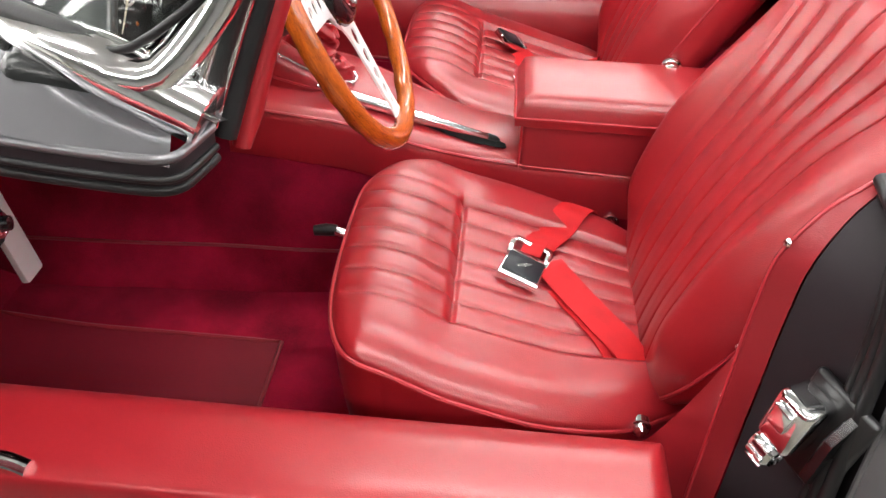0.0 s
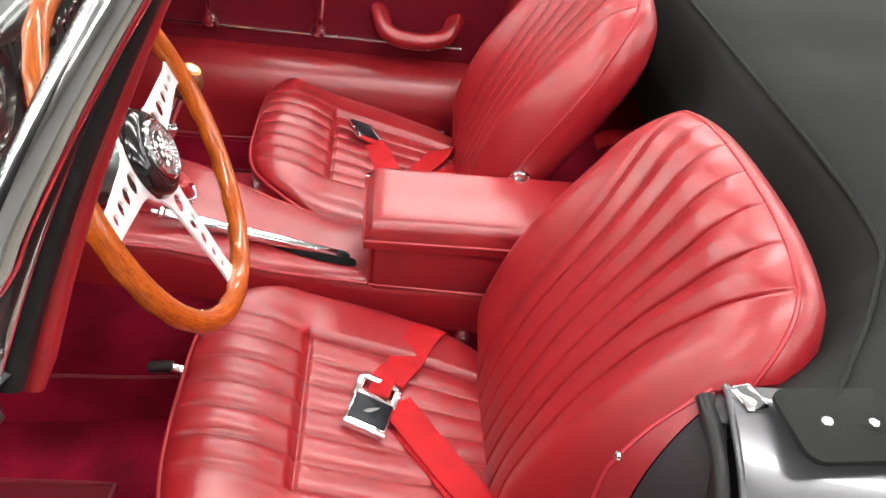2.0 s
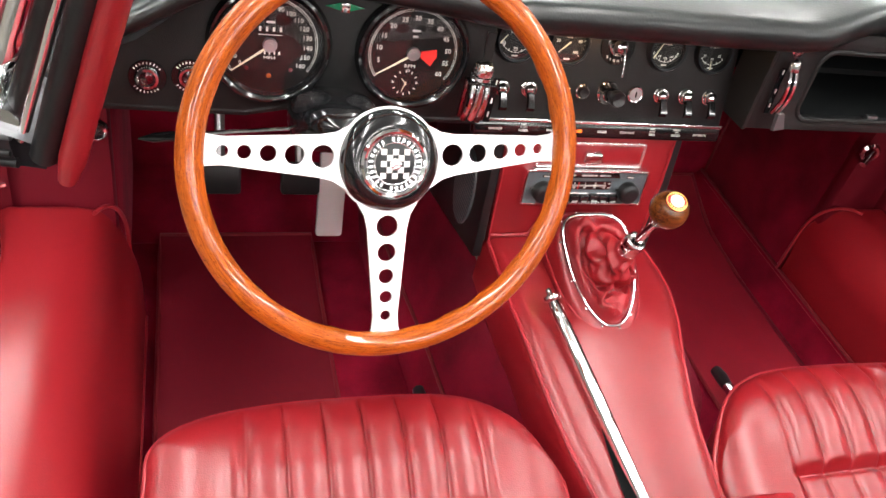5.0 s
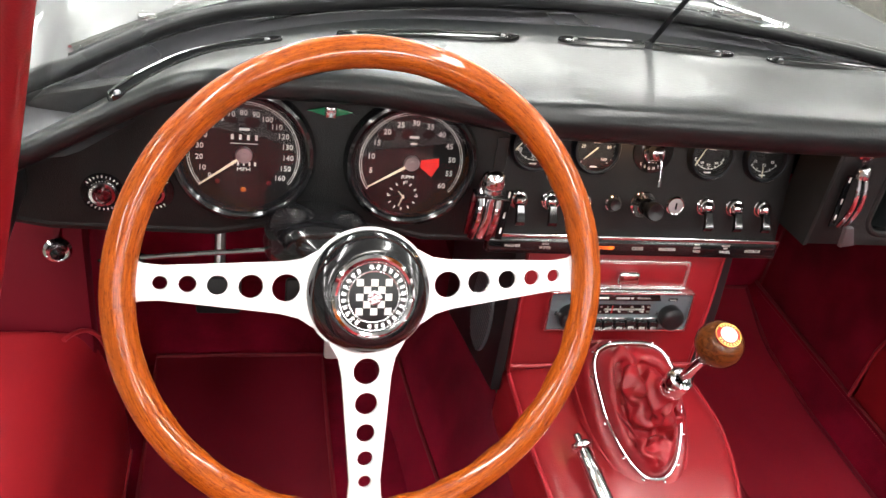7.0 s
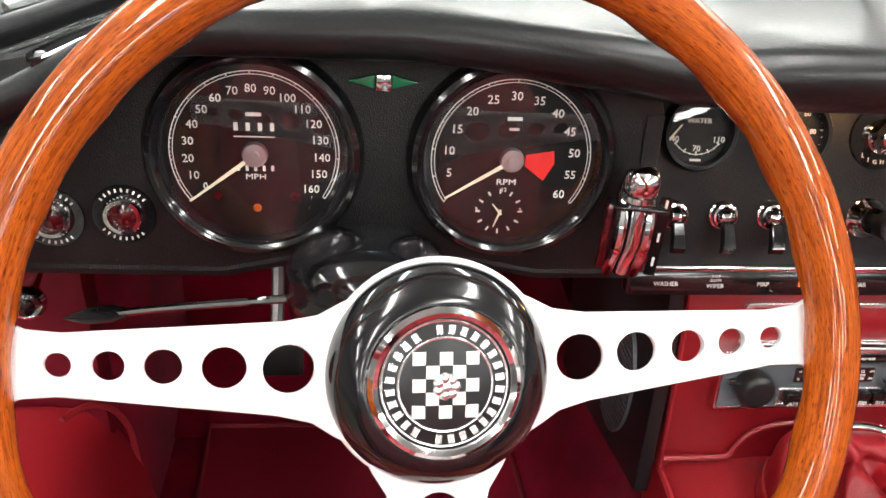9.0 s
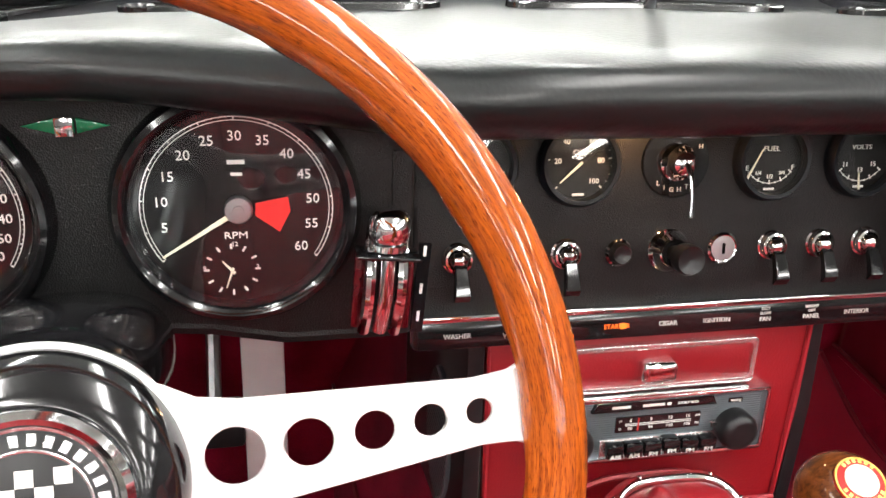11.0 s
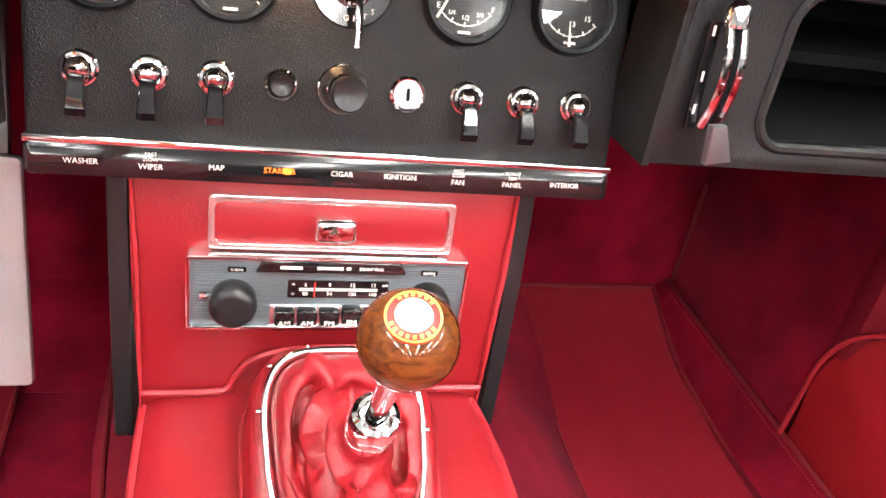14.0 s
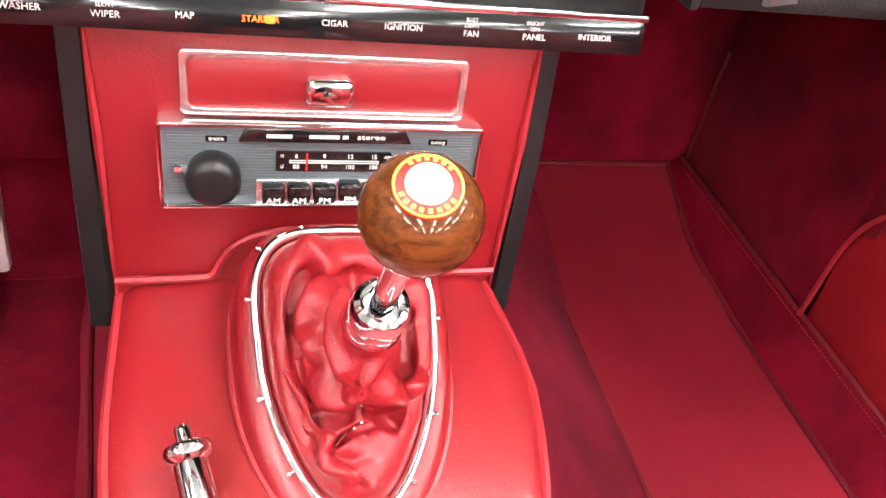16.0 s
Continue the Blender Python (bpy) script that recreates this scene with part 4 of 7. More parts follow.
    for half, cnt in ((90, 6), (270, 8)):
        for k in range(cnt):
            a = radians(half + (k - (cnt - 1) / 2) * 17)
            m = med @ Matrix.Rotation(a - math.pi / 2, 4, "Z") @ at(0, 0.0101, 0.0019)
            marks.box(m, 0.0016, 0.0018, 0.0006)
    tagged(part("medallion_marks", marks, GOLD, badge), kind="stuff")


gaiter()


def handbrake():
    top = thing("handbrake", (-0.035, -0.10, 0.392), "chrome handbrake lever lying in a slot in the tunnel", "handbrake")
    a, b = V(-0.0795, 0.165, 0.502), V(-0.022, -0.080, 0.407)
    slot = [(-0.040, -0.124), (-0.030, -0.130), (-0.019, -0.120), (-0.021, -0.060), (-0.034, 0.000), (-0.043, 0.005), (-0.047, -0.008), (-0.042, -0.070)]
    pts = bez([(x, y, lerp(TUN, y) + 0.0055) for x, y in slot], 6, True)
    g = G().add([tuple(p) for p in pts], [tuple(range(len(pts)))])
    g.add([(p.x, p.y, p.z - 0.006) for p in pts], [tuple(range(len(pts)))])
    part("slot_boot", g, BLACK_FLAT, top, "black slot boot")
    d = (b - a).normalized()
    part("grip", G().lathe([(0.0078, 0.014), (0.0090, 0.018), (0.0096, 0.05), (0.0098, 0.14), (0.0092, 0.22), (0.0084, 0.292)], along(a, b), 28), CHROME, top, "long chrome grip")
    part("collar", G().lathe([(0.0072, 0.008), (0.0118, 0.009), (0.0128, 0.012), (0.0118, 0.015), (0.0085, 0.018)], along(a, b), 28), CHROME, top)
    part("button", G().lathe([(0, -0.002), (0.0042, -0.0015), (0.0048, 0.001), (0.0048, 0.012)], along(a, b), 20), CHROME, top, "chrome release button")
    part("sleeve", G().lathe([(0.0090, 0.288), (0.0094, 0.290), (0.0088, 0.304), (0.0060, 0.310), (0, 0.310)], along(a, b), 20), BLACK_SATIN, top, "black end sleeve")


handbrake()

# ---- dashboard ----
MID = face((0, 0.305, 0.669), 15)
LEFT = face((0, 0.262, 0.70), 6)
RIGHT = face((0, 0.262, 0.70), 2)


def crash_pad():
    """Padded dash top: a rolled lip over the gauges that flows to the windscreen."""
    def sec(x):
        lip_z = lerp([(-0.66, 0.755), (-0.62, 0.772), (-0.56, 0.80), (-0.46, 0.838), (-0.36, 0.838), (-0.26, 0.828), (-0.16, 0.817), (0.18, 0.818), (0.30, 0.838), (0.50, 0.842), (0.62, 0.79)], x)
        lip_y = lerp([(-0.62, 0.20), (-0.50, 0.232), (-0.30, 0.238), (-0.15, 0.235), (0.20, 0.235), (0.32, 0.262), (0.62, 0.20)], x)
        far = lerp([(0.0, 0.530), (0.26, 0.500), (0.42, 0.445), (0.52, 0.350), (0.59, 0.270), (0.64, 0.235)], abs(x))
        far_z = lerp([(0.0, 0.836), (0.26, 0.834), (0.42, 0.824), (0.52, 0.808), (0.59, 0.790), (0.64, 0.775)], abs(x))
        rise = lerp([(-0.62, 0.012), (-0.4, 0.03), (0, 0.034), (0.4, 0.03), (0.62, 0.012)], x)
        r = lerp([(-0.62, 0.011), (-0.48, 0.0125), (-0.34, 0.0135), (-0.24, 0.0165), (-0.14, 0.020)], x)
        pts = [(lip_y + 0.075, lip_z + 0.004), (lip_y + 0.03, lip_z), (lip_y + 0.010, lip_z + 0.001)]
        for k in range(7):
            a = radians(-75 + 165 * k / 6)
            pts.append((lip_y + 0.006 - r * math.cos(a) * 0.9, lip_z + r + r * math.sin(a)))
        y0, z0 = pts[-1]
        for k in range(1, 8):
            t = k / 7
            pts.append((y0 + (far - y0) * t, z0 + (far_z - z0) * t ** 1.15 + rise * 0.06 * math.sin(math.pi * t)))
        return pts
    xs = [-0.655 + 1.31 * i / 94 for i in range(95)]
    g = G().grid(lambda i, j: (xs[i], sec(xs[i])[j][0], sec(xs[i])[j][1] + 0.0012 * noise.noise((xs[i] * 9, j * 0.6, 2))), 95, 17)
    top = thing("dash_top", (0, 0.3, 0.80), "padded black leathercloth dashboard top", "dash top")
    part("pad", g, BLACK_TOP, top, "grained black crash pad", 75)
    # demister slots let into the pad
    def top_z(x, y):
        return lerp(sec(x)[9:], y)

    def slot(path, w):
        line = bez([(x, y, top_z(x, y) + 0.0015) for x, y in path], 8)
        L = len(line)

        def ring(i, j):
            a = line[min(i + 1, L - 1)] - line[max(i - 1, 0)]
            side = Vector((-a.y, a.x, 0)).normalized()
            end = math.sqrt(max(0.05, 1 - (2 * i / (L - 1) - 1) ** 12))
            u, z = ((-0.5, -0.003), (-0.42, 0.0025), (-0.26, 0.0030), (-0.22, 0.0008), (0.22, 0.0008), (0.26, 0.0030), (0.42, 0.0025), (0.5, -0.003))[j]
            return tuple(line[i] + side * (u * w * end) + Vector((0, 0, z)))
        v = part("demister_vent", G().grid(ring, L, 8), BLACK_GLOSS, top, "black demister vent")
        part("slot", G().grid(lambda i, j: tuple(Vector(ring(i + 2, 3)).lerp(Vector(ring(i + 2, 4)), j) + Vector((0, 0, 0.0008))), L - 4, 2), BLACK_FLAT, v, "dark slot")
        for i in (2, L - 3):
            part("screw", G().lathe([(0, 0.0035), (0.0022, 0.003), (0.0034, 0)], Matrix.Translation(line[i]), 12), STEEL, v, "small screw")
    slot(((-0.540, 0.228), (-0.515, 0.268), (-0.475, 0.312), (-0.405, 0.362)), 0.018)
    slot(((-0.350, 0.385), (-0.25, 0.415), (-0.146, 0.434)), 0.020)
    slot(((-0.096, 0.440), (0.015, 0.447), (0.126, 0.442)), 0.020)
    slot(((0.168, 0.434), (0.26, 0.415), (0.35, 0.385)), 0.020)
    return top


crash_pad()
lamp_data = bpy.data.lights.new("map_lamp", "POINT")
lamp_data.energy, lamp_data.color, lamp_data.shadow_soft_size = 0.22, (1.0, 0.55, 0.25), 0.006
lamp = new("map_lamp_bulb", lamp_data)
lamp.location = (-0.035, 0.300, 0.806)


def ticks(g, m, r0, r1, a0, a1, n, w, z, major=5, short=0.5):
    for k in range(n + 1):
        a = radians(a0 + (a1 - a0) * k / n)
        ra = r0 if k % major == 0 else r1 - (r1 - r0) * short
        mm = m @ at(math.cos(a) * (ra + r1) / 2, math.sin(a) * (ra + r1) / 2, z) @ Matrix.Rotation(a, 4, "Z")
        g.box(mm, r1 - ra, w * (1.6 if k % major == 0 else 1), 0.0003)
    return g


def arcline(g, m, r, a0, a1, w, z, n=48):
    def fn(i, j):
        a = radians(a0 + (a1 - a0) * i / n)
        q = r + (w / 2 if j else -w / 2)
        return (q * math.cos(a), q * math.sin(a), z)
    return g.grid(fn, n + 1, 2, m=m)


def needle(m, length, angle, z, tail=0.006, w=0.0016):
    a = radians(angle)
    return G().prism([[(-tail, -w), (length, -w * 0.35), (length, w * 0.35), (-tail, w)]], 0.0006, m @ at(0, 0, z) @ Matrix.Rotation(a, 4, "Z"))


def big_gauge(name, cx, label, kind):
    m = LEFT @ at(cx, 0.0705, 0.0)
    top = thing(name, tuple(m.translation), label, "gauge", "large gauges")
    R = 0.0588
    part("bezel", G().lathe([(R + 0.006, -0.004), (R + 0.006, 0.004), (R + 0.003, 0.009), (R, 0.010), (R - 0.004, 0.007), (R - 0.006, 0.001)], m, 72), BLACK_GLOSS, top, "glossy black bezel")
    dial = part("dial", G().lathe([(0, 0.0005), (R - 0.004, 0.0005), (R - 0.0045, -0.002)], m, 64), DIAL, top, "matt black dial face")
    marks = G()
    z = 0.0012
    if kind == "mph":
        a0, a1 = 217, -34
        arcline(marks, m, 0.0495, a0, a1, 0.0005, z)
        arcline(marks, m, 0.0476, a0, a1, 0.0004, z)
        ticks(marks, m, 0.0482, 0.0495, a0, a1, 80, 0.00045, z, 5, 0.55)
        for k in range(1, 17):
            a = radians(a0 + (a1 - a0) * k / 16)
            words(marks, str(10 * k), 0.0070, m @ at(0.0392 * math.cos(a), 0.0392 * math.sin(a), z))
        words(marks, "0", 0.0058, m @ at(-0.030, -0.021, z))
        words(marks, "MPH", 0.0048, m @ at(0, -0.0145, z), stretch=1.3)
        for k in range(4):
            bar(marks, m @ at(-0.0105 + 0.007 * k, 0.0165, z), 0.0024, 0.0048)
        for k in range(5):
            bar(marks, m @ at(-0.010 + 0.005 * k, -0.0090, z), 0.0017, 0.0034)
        bar(marks, m @ at(0, 0.024, z), 0.009, 0.0022)
        bar(marks, m @ at(0, 0.0105, z), 0.024, 0.0006)
        part("markings", marks, WHITE, dial)
        for x, y, mat in ((-0.023, -0.027, RUBY), (0.0, -0.0345, AMBER), (0.023, -0.027, RUBY)):
            part("warning_light", G().lathe([(0, 0.0012), (0.002, 0.001), (0.0027, 0)], m @ at(x, y, z), 16), mat, dial)
        part("needle", needle(m, 0.0490, 217, 0.004), CREAM, dial, "cream needle")
    else:
        a0, a1 = 215, -35
        arcline(marks, m, 0.0495, a0, a1, 0.0005, z)
        arcline(marks, m, 0.0476, a0, a1, 0.0004, z)
        ticks(marks, m, 0.0482, 0.0495, a0, a1, 60, 0.00045, z, 5, 0.55)
        for k in range(1, 13):
            a = radians(a0 + (a1 - a0) * k / 12)
            words(marks, str(5 * k), 0.0075, m @ at(0.0392 * math.cos(a), 0.0392 * math.sin(a), z))
        words(marks, "RPM", 0.0052, m @ at(-0.002, -0.0150, z), stretch=1.3)
        bar(marks, m @ at(0, 0.0255, z), 0.009, 0.0022)
        bar(marks, m @ at(0, 0.019, z), 0.006, 0.0016)
        words(marks, "12", 0.0036, m @ at(-0.003, -0.0200, z))
        words(marks, "3", 0.0036, m @ at(0.0085, -0.0335, z))
        words(marks, "9", 0.0036, m @ at(-0.0195, -0.0335, z))
        cm = m @ at(-0.005, -0.0345, 0)
        ticks(marks, cm, 0.0120, 0.0150, 0, 360, 12, 0.0007, z, 1)
        part("markings", marks, WHITE, dial)
        red = [(0.009, 0.003), (0.026, 0.006), (0.027, -0.002), (0.021, -0.0135), (0.0085, -0.004)]
        part("red_sector", G().prism([red], 0.0004, m @ at(0, 0, z)), RED_PAINT, dial, "red engine speed sector")
        part("clock_hand", needle(cm, 0.0075, 130, 0.003, 0.002, 0.0008), CREAM, dial)
        part("clock_hand", needle(cm, 0.0105, 250, 0.0034, 0.002, 0.0007), CREAM, dial)
        part("needle", needle(m, 0.0470, 212, 0.004), CREAM, dial, "cream needle")
    part("hub_cap", G().lathe([(0, 0.0062), (0.0028, 0.0062), (0.003, 0.0052), (0.0068, 0.0050), (0.0075, 0.004), (0.0075, 0.001)], m, 28), STEEL, dial, "turned steel hub cap")
    lens = part("lens", G().lathe([(0, 0.0074), (R - 0.004, 0.0073), (R - 0.004, 0.0066), (0, 0.0067)], m, 48), LENS, top, "clear gauge glass")
    lens.visible_shadow = False
    return top


def driver_panel():
    """Black instrument panel ahead of the wheel."""
    top = thing("instrument_panel", (-0.40, 0.27, 0.70), "black leathercloth instrument panel behind the steering wheel", "instrument panel")
    out = [(-0.650, 0.03), (-0.640, 0.0), (-0.605, -0.006), (-0.46, -0.008), (-0.42, 0.0), (-0.36, 0.006), (-0.30, 0.0), (-0.26, -0.008), (-0.195, -0.008), (-0.188, 0.10), (-0.20, 0.135), (-0.45, 0.150), (-0.60, 0.115), (-0.65, 0.085)]
    part("panel", G().prism([out], 0.02, LEFT @ at(0, 0, -0.021), 0.004), BLACK, top)
    part("lower_lip", G().tube([LEFT @ Vector((x, y, -0.008)) for x, y in out[1:9]], 0.007, 8), BLACK, top)
    cheek = G().prism([[(-0.05, -0.02), (0.0, -0.01), (0.0, 0.10), (-0.05, 0.13)]], 0.012, LEFT @ Matrix(((0, 0, 1, -0.20), (0, 1, 0, 0.0), (1, 0, 0, 0), (0, 0, 0, 1))), 0.003)
    part("cheek", cheek, BLACK, top)
    part("end_roll", G().box(at(-0.642, 0.225, 0.752) @ Matrix.Rotation(radians(8), 4, "X"), 0.045, 0.11, 0.085, 0.020, 4), BLACK_TOP, top, "padded black end roll")
    return top


driver_panel()
big_gauge("speedometer", -0.437, "large black speedometer with white figures", "mph")
big_gauge("tachometer", -0.2825, "large black rev counter with a red sector", "rpm")


def indicator():
    m = LEFT @ at(-0.362, 0.116, 0)
    top = thing("indicator_lamp", tuple(m.translation), "twin green arrow indicator lamp between the gauges", "indicator lamp")
    part("body", G().box(m @ at(0, 0, 0.003), 0.009, 0.010, 0.006, 0.001), CHROME, top, "bright square centre")
    for s in (-1, 1):
        part("arrow", G().prism([[(s * 0.005, -0.004), (s * 0.021, 0), (s * 0.005, 0.004)]], 0.003, m, 0.001), GREEN_LENS, top, "green arrow lens")


indicator()


def warning_lamp(m, mat, label):
    top = thing("warning_lamp", tuple(m.translation), label, "warning lamp", "panel lamps")
    part("plate", G().lathe([(0, 0.001), (0.0185, 0.001), (0.019, 0)], m, 32), BLACK_GLOSS, top, "black label ring")
    part("rim", G().lathe([(0.0125, 0), (0.0125, 0.003), (0.011, 0.006), (0.0085, 0.0062), (0.008, 0.004)], m, 32), CHROME, top, "chrome rim")
    part("lens", G().lathe([(0, 0.0055), (0.005, 0.0048), (0.0085, 0.003)], m, 24), mat, top, "domed lens")
    g = G()
    for base in (90, 270):
        for k in range(9 if base == 90 else 8):
            a = radians(base + (k - 4) * 13)
            g.box(m @ Matrix.Rotation(a - math.pi / 2, 4, "Z") @ at(0, 0.0158, 0.0012), 0.0011, 0.0021, 0.0003)
    part("ring_marks", g, WHITE, top)


warning_lamp(LEFT @ at(-0.5165, 0.030, 0.0), RUBY, "chrome-rimmed brake fluid warning lamp")
warning_lamp(LEFT @ at(-0.5585, 0.027, 0.0), RUBY, "chrome-rimmed hazard lamp at the panel's end")


def centre_panel():
    top = thing("switch_panel", (0, 0.305, 0.669), "black leathercloth centre switch panel", "switch panel")
    part("panel", G().prism([rrect(0.358, 0.150, 0.004, cy=0.072)], 0.012, MID @ at(0, 0, -0.012), 0.002), BLACK, top)
    for s in (-1, 1):
        part("cheek", G().box(MID @ at(s * 0.1765, 0.072, -0.030), 0.005, 0.146, 0.045, 0.001), BLACK, top)
    strip = part("label_strip", G().prism([rrect(0.360, 0.0195, 0.004, cy=-0.0105)], 0.009, MID @ at(0, 0, -0.006), 0.001), BLACK_GLOSS, top, "glossy black label strip")
    part("trim", G().box(MID @ at(0, 0.001, 0.0015), 0.3605, 0.0045, 0.008, 0.0012), CHROME, strip, "bright metal trim")
    for x, t in ((-0.150, "WASHER"), (-0.112, "WIPER"), (-0.075, "MAP"), (-0.038, "STARTER"), (0.000, "CIGAR"), (0.037, "IGNITION"), (0.075, "FAN"), (0.112, "PANEL"), (0.149, "INTERIOR")):
        low = t in ("WIPER", "FAN", "PANEL")
        part("lettering", words(G(), t, 0.0047, MID @ at(x, -0.0130 if low else -0.0115, 0.0031)), LAMP_AMBER if t == "STARTER" else WHITE, strip)
        small = {"WIPER": ("FAST", "SLOW"), "FAN": ("FAST", "SLOW"), "PANEL": ("BRIGHT", "DIM")}.get(t, ())
        for k, s in enumerate(small):
            part("small_lettering", words(G(), s, 0.0031, MID @ at(x, -0.0055 - 0.0031 * k, 0.0031)), WHITE, strip)
    part("starter_glow", G().prism([rrect(0.0060, 0.0040, 0.0019)], 0.0006, MID @ at(-0.0335, -0.0112, 0.0032)), LAMP_AMBER, strip, "lit amber starter lamp")
    return top


centre_panel()


def small_gauge(cx, label, title, nums, ang, fill):
    m = MID @ at(cx, 0.1005, 0)
    top = thing("small_gauge", tuple(m.translation), label, "gauge", "small gauges")
    R = 0.0250
    part("bezel", G().lathe([(R + 0.003, 0), (R + 0.003, 0.005), (R + 0.001, 0.0085), (R - 0.0015, 0.008), (R - 0.0025, 0.002)], m, 48), ENAMEL, top, "black bezel")
    dial = part("dial", G().lathe([(0, 0.0008), (R - 0.001, 0.0008), (R - 0.001, 0)], m, 40), DIAL, top, "matt black dial face")
    g = G()
    z = 0.0014
    if title:
        words(g, title, 0.0050 if len(title) < 5 else 0.0046, m @ at(0, 0.0075, z), stretch=1.15)
    for t, x, y, s in nums:
        words(g, t, s, m @ at(x, y, z))
    bar(g, m @ at(0, -0.020, z), 0.008, 0.0016)
    bar(g, m @ at(0, 0.0185, z), 0.007, 0.0016)
    if fill:
        arcline(g, m @ at(0, 0.004, 0), 0.020, 218, 322, 0.0006, z, 24)
        ticks(g, m @ at(0, 0.004, 0), 0.0178, 0.0208, 218, 322, 8, 0.0006, z, 2)
    else:
        ticks(g, m, 0.0205, 0.0235, 225, -45, 20, 0.0005, z, 4)
    part("markings", g, WHITE, dial)
    a = radians(ang[1])
    part("needle", needle(m @ at(*ang[0], 0), ang[2], ang[1], 0.003, 0.002, 0.0009), CREAM, dial, "cream needle")
    lens = part("lens", G().lathe([(0, 0.0066), (R - 0.001, 0.0065), (R - 0.001, 0.0058), (0, 0.0059)], m, 36), LENS, top, "clear gauge glass")
    lens.visible_shadow = False


small_gauge(-0.139, "round black water temperature gauge", "WATER", (("40", -0.0165, -0.0055, 0.0060), ("70", 0.0, -0.0120, 0.0060), ("110", 0.0155, -0.0055, 0.0060)), ((-0.0215, -0.006), 52, 0.014), True)
small_gauge(-0.0695, "round black oil pressure gauge", "OIL", (("20", -0.0145, 0.002, 0.0050), ("40", -0.009, 0.0145, 0.0050), ("60", 0.009, 0.0145, 0.0050), ("80", 0.0150, 0.002, 0.0050), ("100", 0.0105, -0.0115, 0.0050)), ((0.0, 0.0), 222, 0.018), False)
small_gauge(0.069, "round black fuel gauge", "FUEL", (("E", -0.0175, -0.0055, 0.005), ("F", 0.0170, -0.0055, 0.005), ("1/2", 0.0, -0.0115, 0.0042), ("1/4", -0.009, -0.009, 0.0038), ("3/4", 0.009, -0.009, 0.0038)), ((-0.0175, -0.011), 62, 0.021), True)
small_gauge(0.139, "round black voltmeter with a battery mark", "VOLTS", (("11", -0.012, -0.0045, 0.0048), ("13", 0.0, -0.0085, 0.0048), ("15", 0.0100, -0.0045, 0.0048)), ((-0.001, -0.020), 95, 0.010), True)


def light_switch():
    m = MID @ at(-0.001, 0.1005, 0)
    top = thing("light_switch", tuple(m.translation), "chrome rotary light switch on a round black plate", "switch")
    part("plate", G().lathe([(0, 0.0015), (0.0235, 0.0015), (0.0245, 0)], m, 40), BLACK_GLOSS, top, "round black plate")
    for t, x, y in (("O", 0.000, 0.0195), ("S", 0.0085, 0.0175), ("H", 0.0170, 0.0100)):
        part("lettering", words(G(), t, 0.0044, m @ at(x, y, 0.0018)), WHITE, top)
    for k, t in enumerate("LIGHTS"):
        a = radians(228 + 17 * k)
        part("lettering", words(G(), t, 0.0046, m @ at(0.0188 * math.cos(a), 0.0188 * math.sin(a), 0.0018)), WHITE, top)
    part("boss", G().lathe([(0.0125, 0.0015), (0.0125, 0.004), (0.0105, 0.006), (0.0092, 0.010), (0.0078, 0.0145), (0.004, 0.0165), (0, 0.0168)], m, 32), CHROME, top, "stepped chrome boss")
    part("handle", G().tube([m @ Vector(p) for p in ((0.001, 0.0, 0.015), (0.002, -0.008, 0.019), (0.0028, -0.020, 0.0205), (0.0032, -0.034, 0.0200))], [0.0040, 0.0034, 0.0030, 0.0042], 12, flat=0.55), CHROME, top, "chrome pointer handle")


light_switch()


def toggle(x):
    m = MID @ at(x, 0.0410, 0)
    top = thing("toggle_switch", tuple(m.translation), "black rocker toggle on a chrome ball base", "switch", "toggle switches")
    base = part("base", G().lathe([(0.0104, 0), (0.0104, 0.0018), (0.0092, 0.0026), (0.0088, 0.0046), (0.0094, 0.0058), (0.0090, 0.0072), (0.0074, 0.0076), (0.0070, 0.0050), (0, 0.0050)], m, 28), CHROME, top, "chrome collar")

    def ball(i, j):
        a, b = math.pi * i / 32, math.pi * j / 16
        r = 0.0068 * (1 - 0.09 * abs(math.sin(3.5 * a)))
        return tuple(m @ Vector((-0.0070 * math.cos(a), r * math.sin(a) * math.cos(b), 0.0062 + r * math.sin(a) * math.sin(b))))
    part("ball", G().grid(ball, 33, 17), CHROME, base, "ribbed chrome ball")
    prof = [(0.0070, -0.001, 0.0036, 0.002), (0.0090, -0.004, 0.0040, 0.0048), (0.0120, -0.011, 0.0045, 0.0052), (0.0142, -0.0175, 0.0050, 0.0054), (0.0150, -0.0205, 0.0053, 0.0052), (0.0152, -0.0250, 0.0054, 0.0016)]

    def fn(i, j):
        z, y, w, d = prof[i]
        b = 0.0007
        return ((-w, y, z), (w, y, z), (w, y, z + d - b), (w - b, y, z + d), (b - w, y, z + d), (-w, y, z + d - b))[j]
    lever = G().grid(fn, 6, 6, close_v=True, m=m)
    lever.add([fn(5, j) for j in range(6)], [tuple(range(6))], m)
    part("lever", lever, BLACK_GLOSS, top, "glossy black lever", 25)


for x in (-0.150, -0.113, -0.0765, 0.075, 0.1125, 0.149):
    toggle(x)


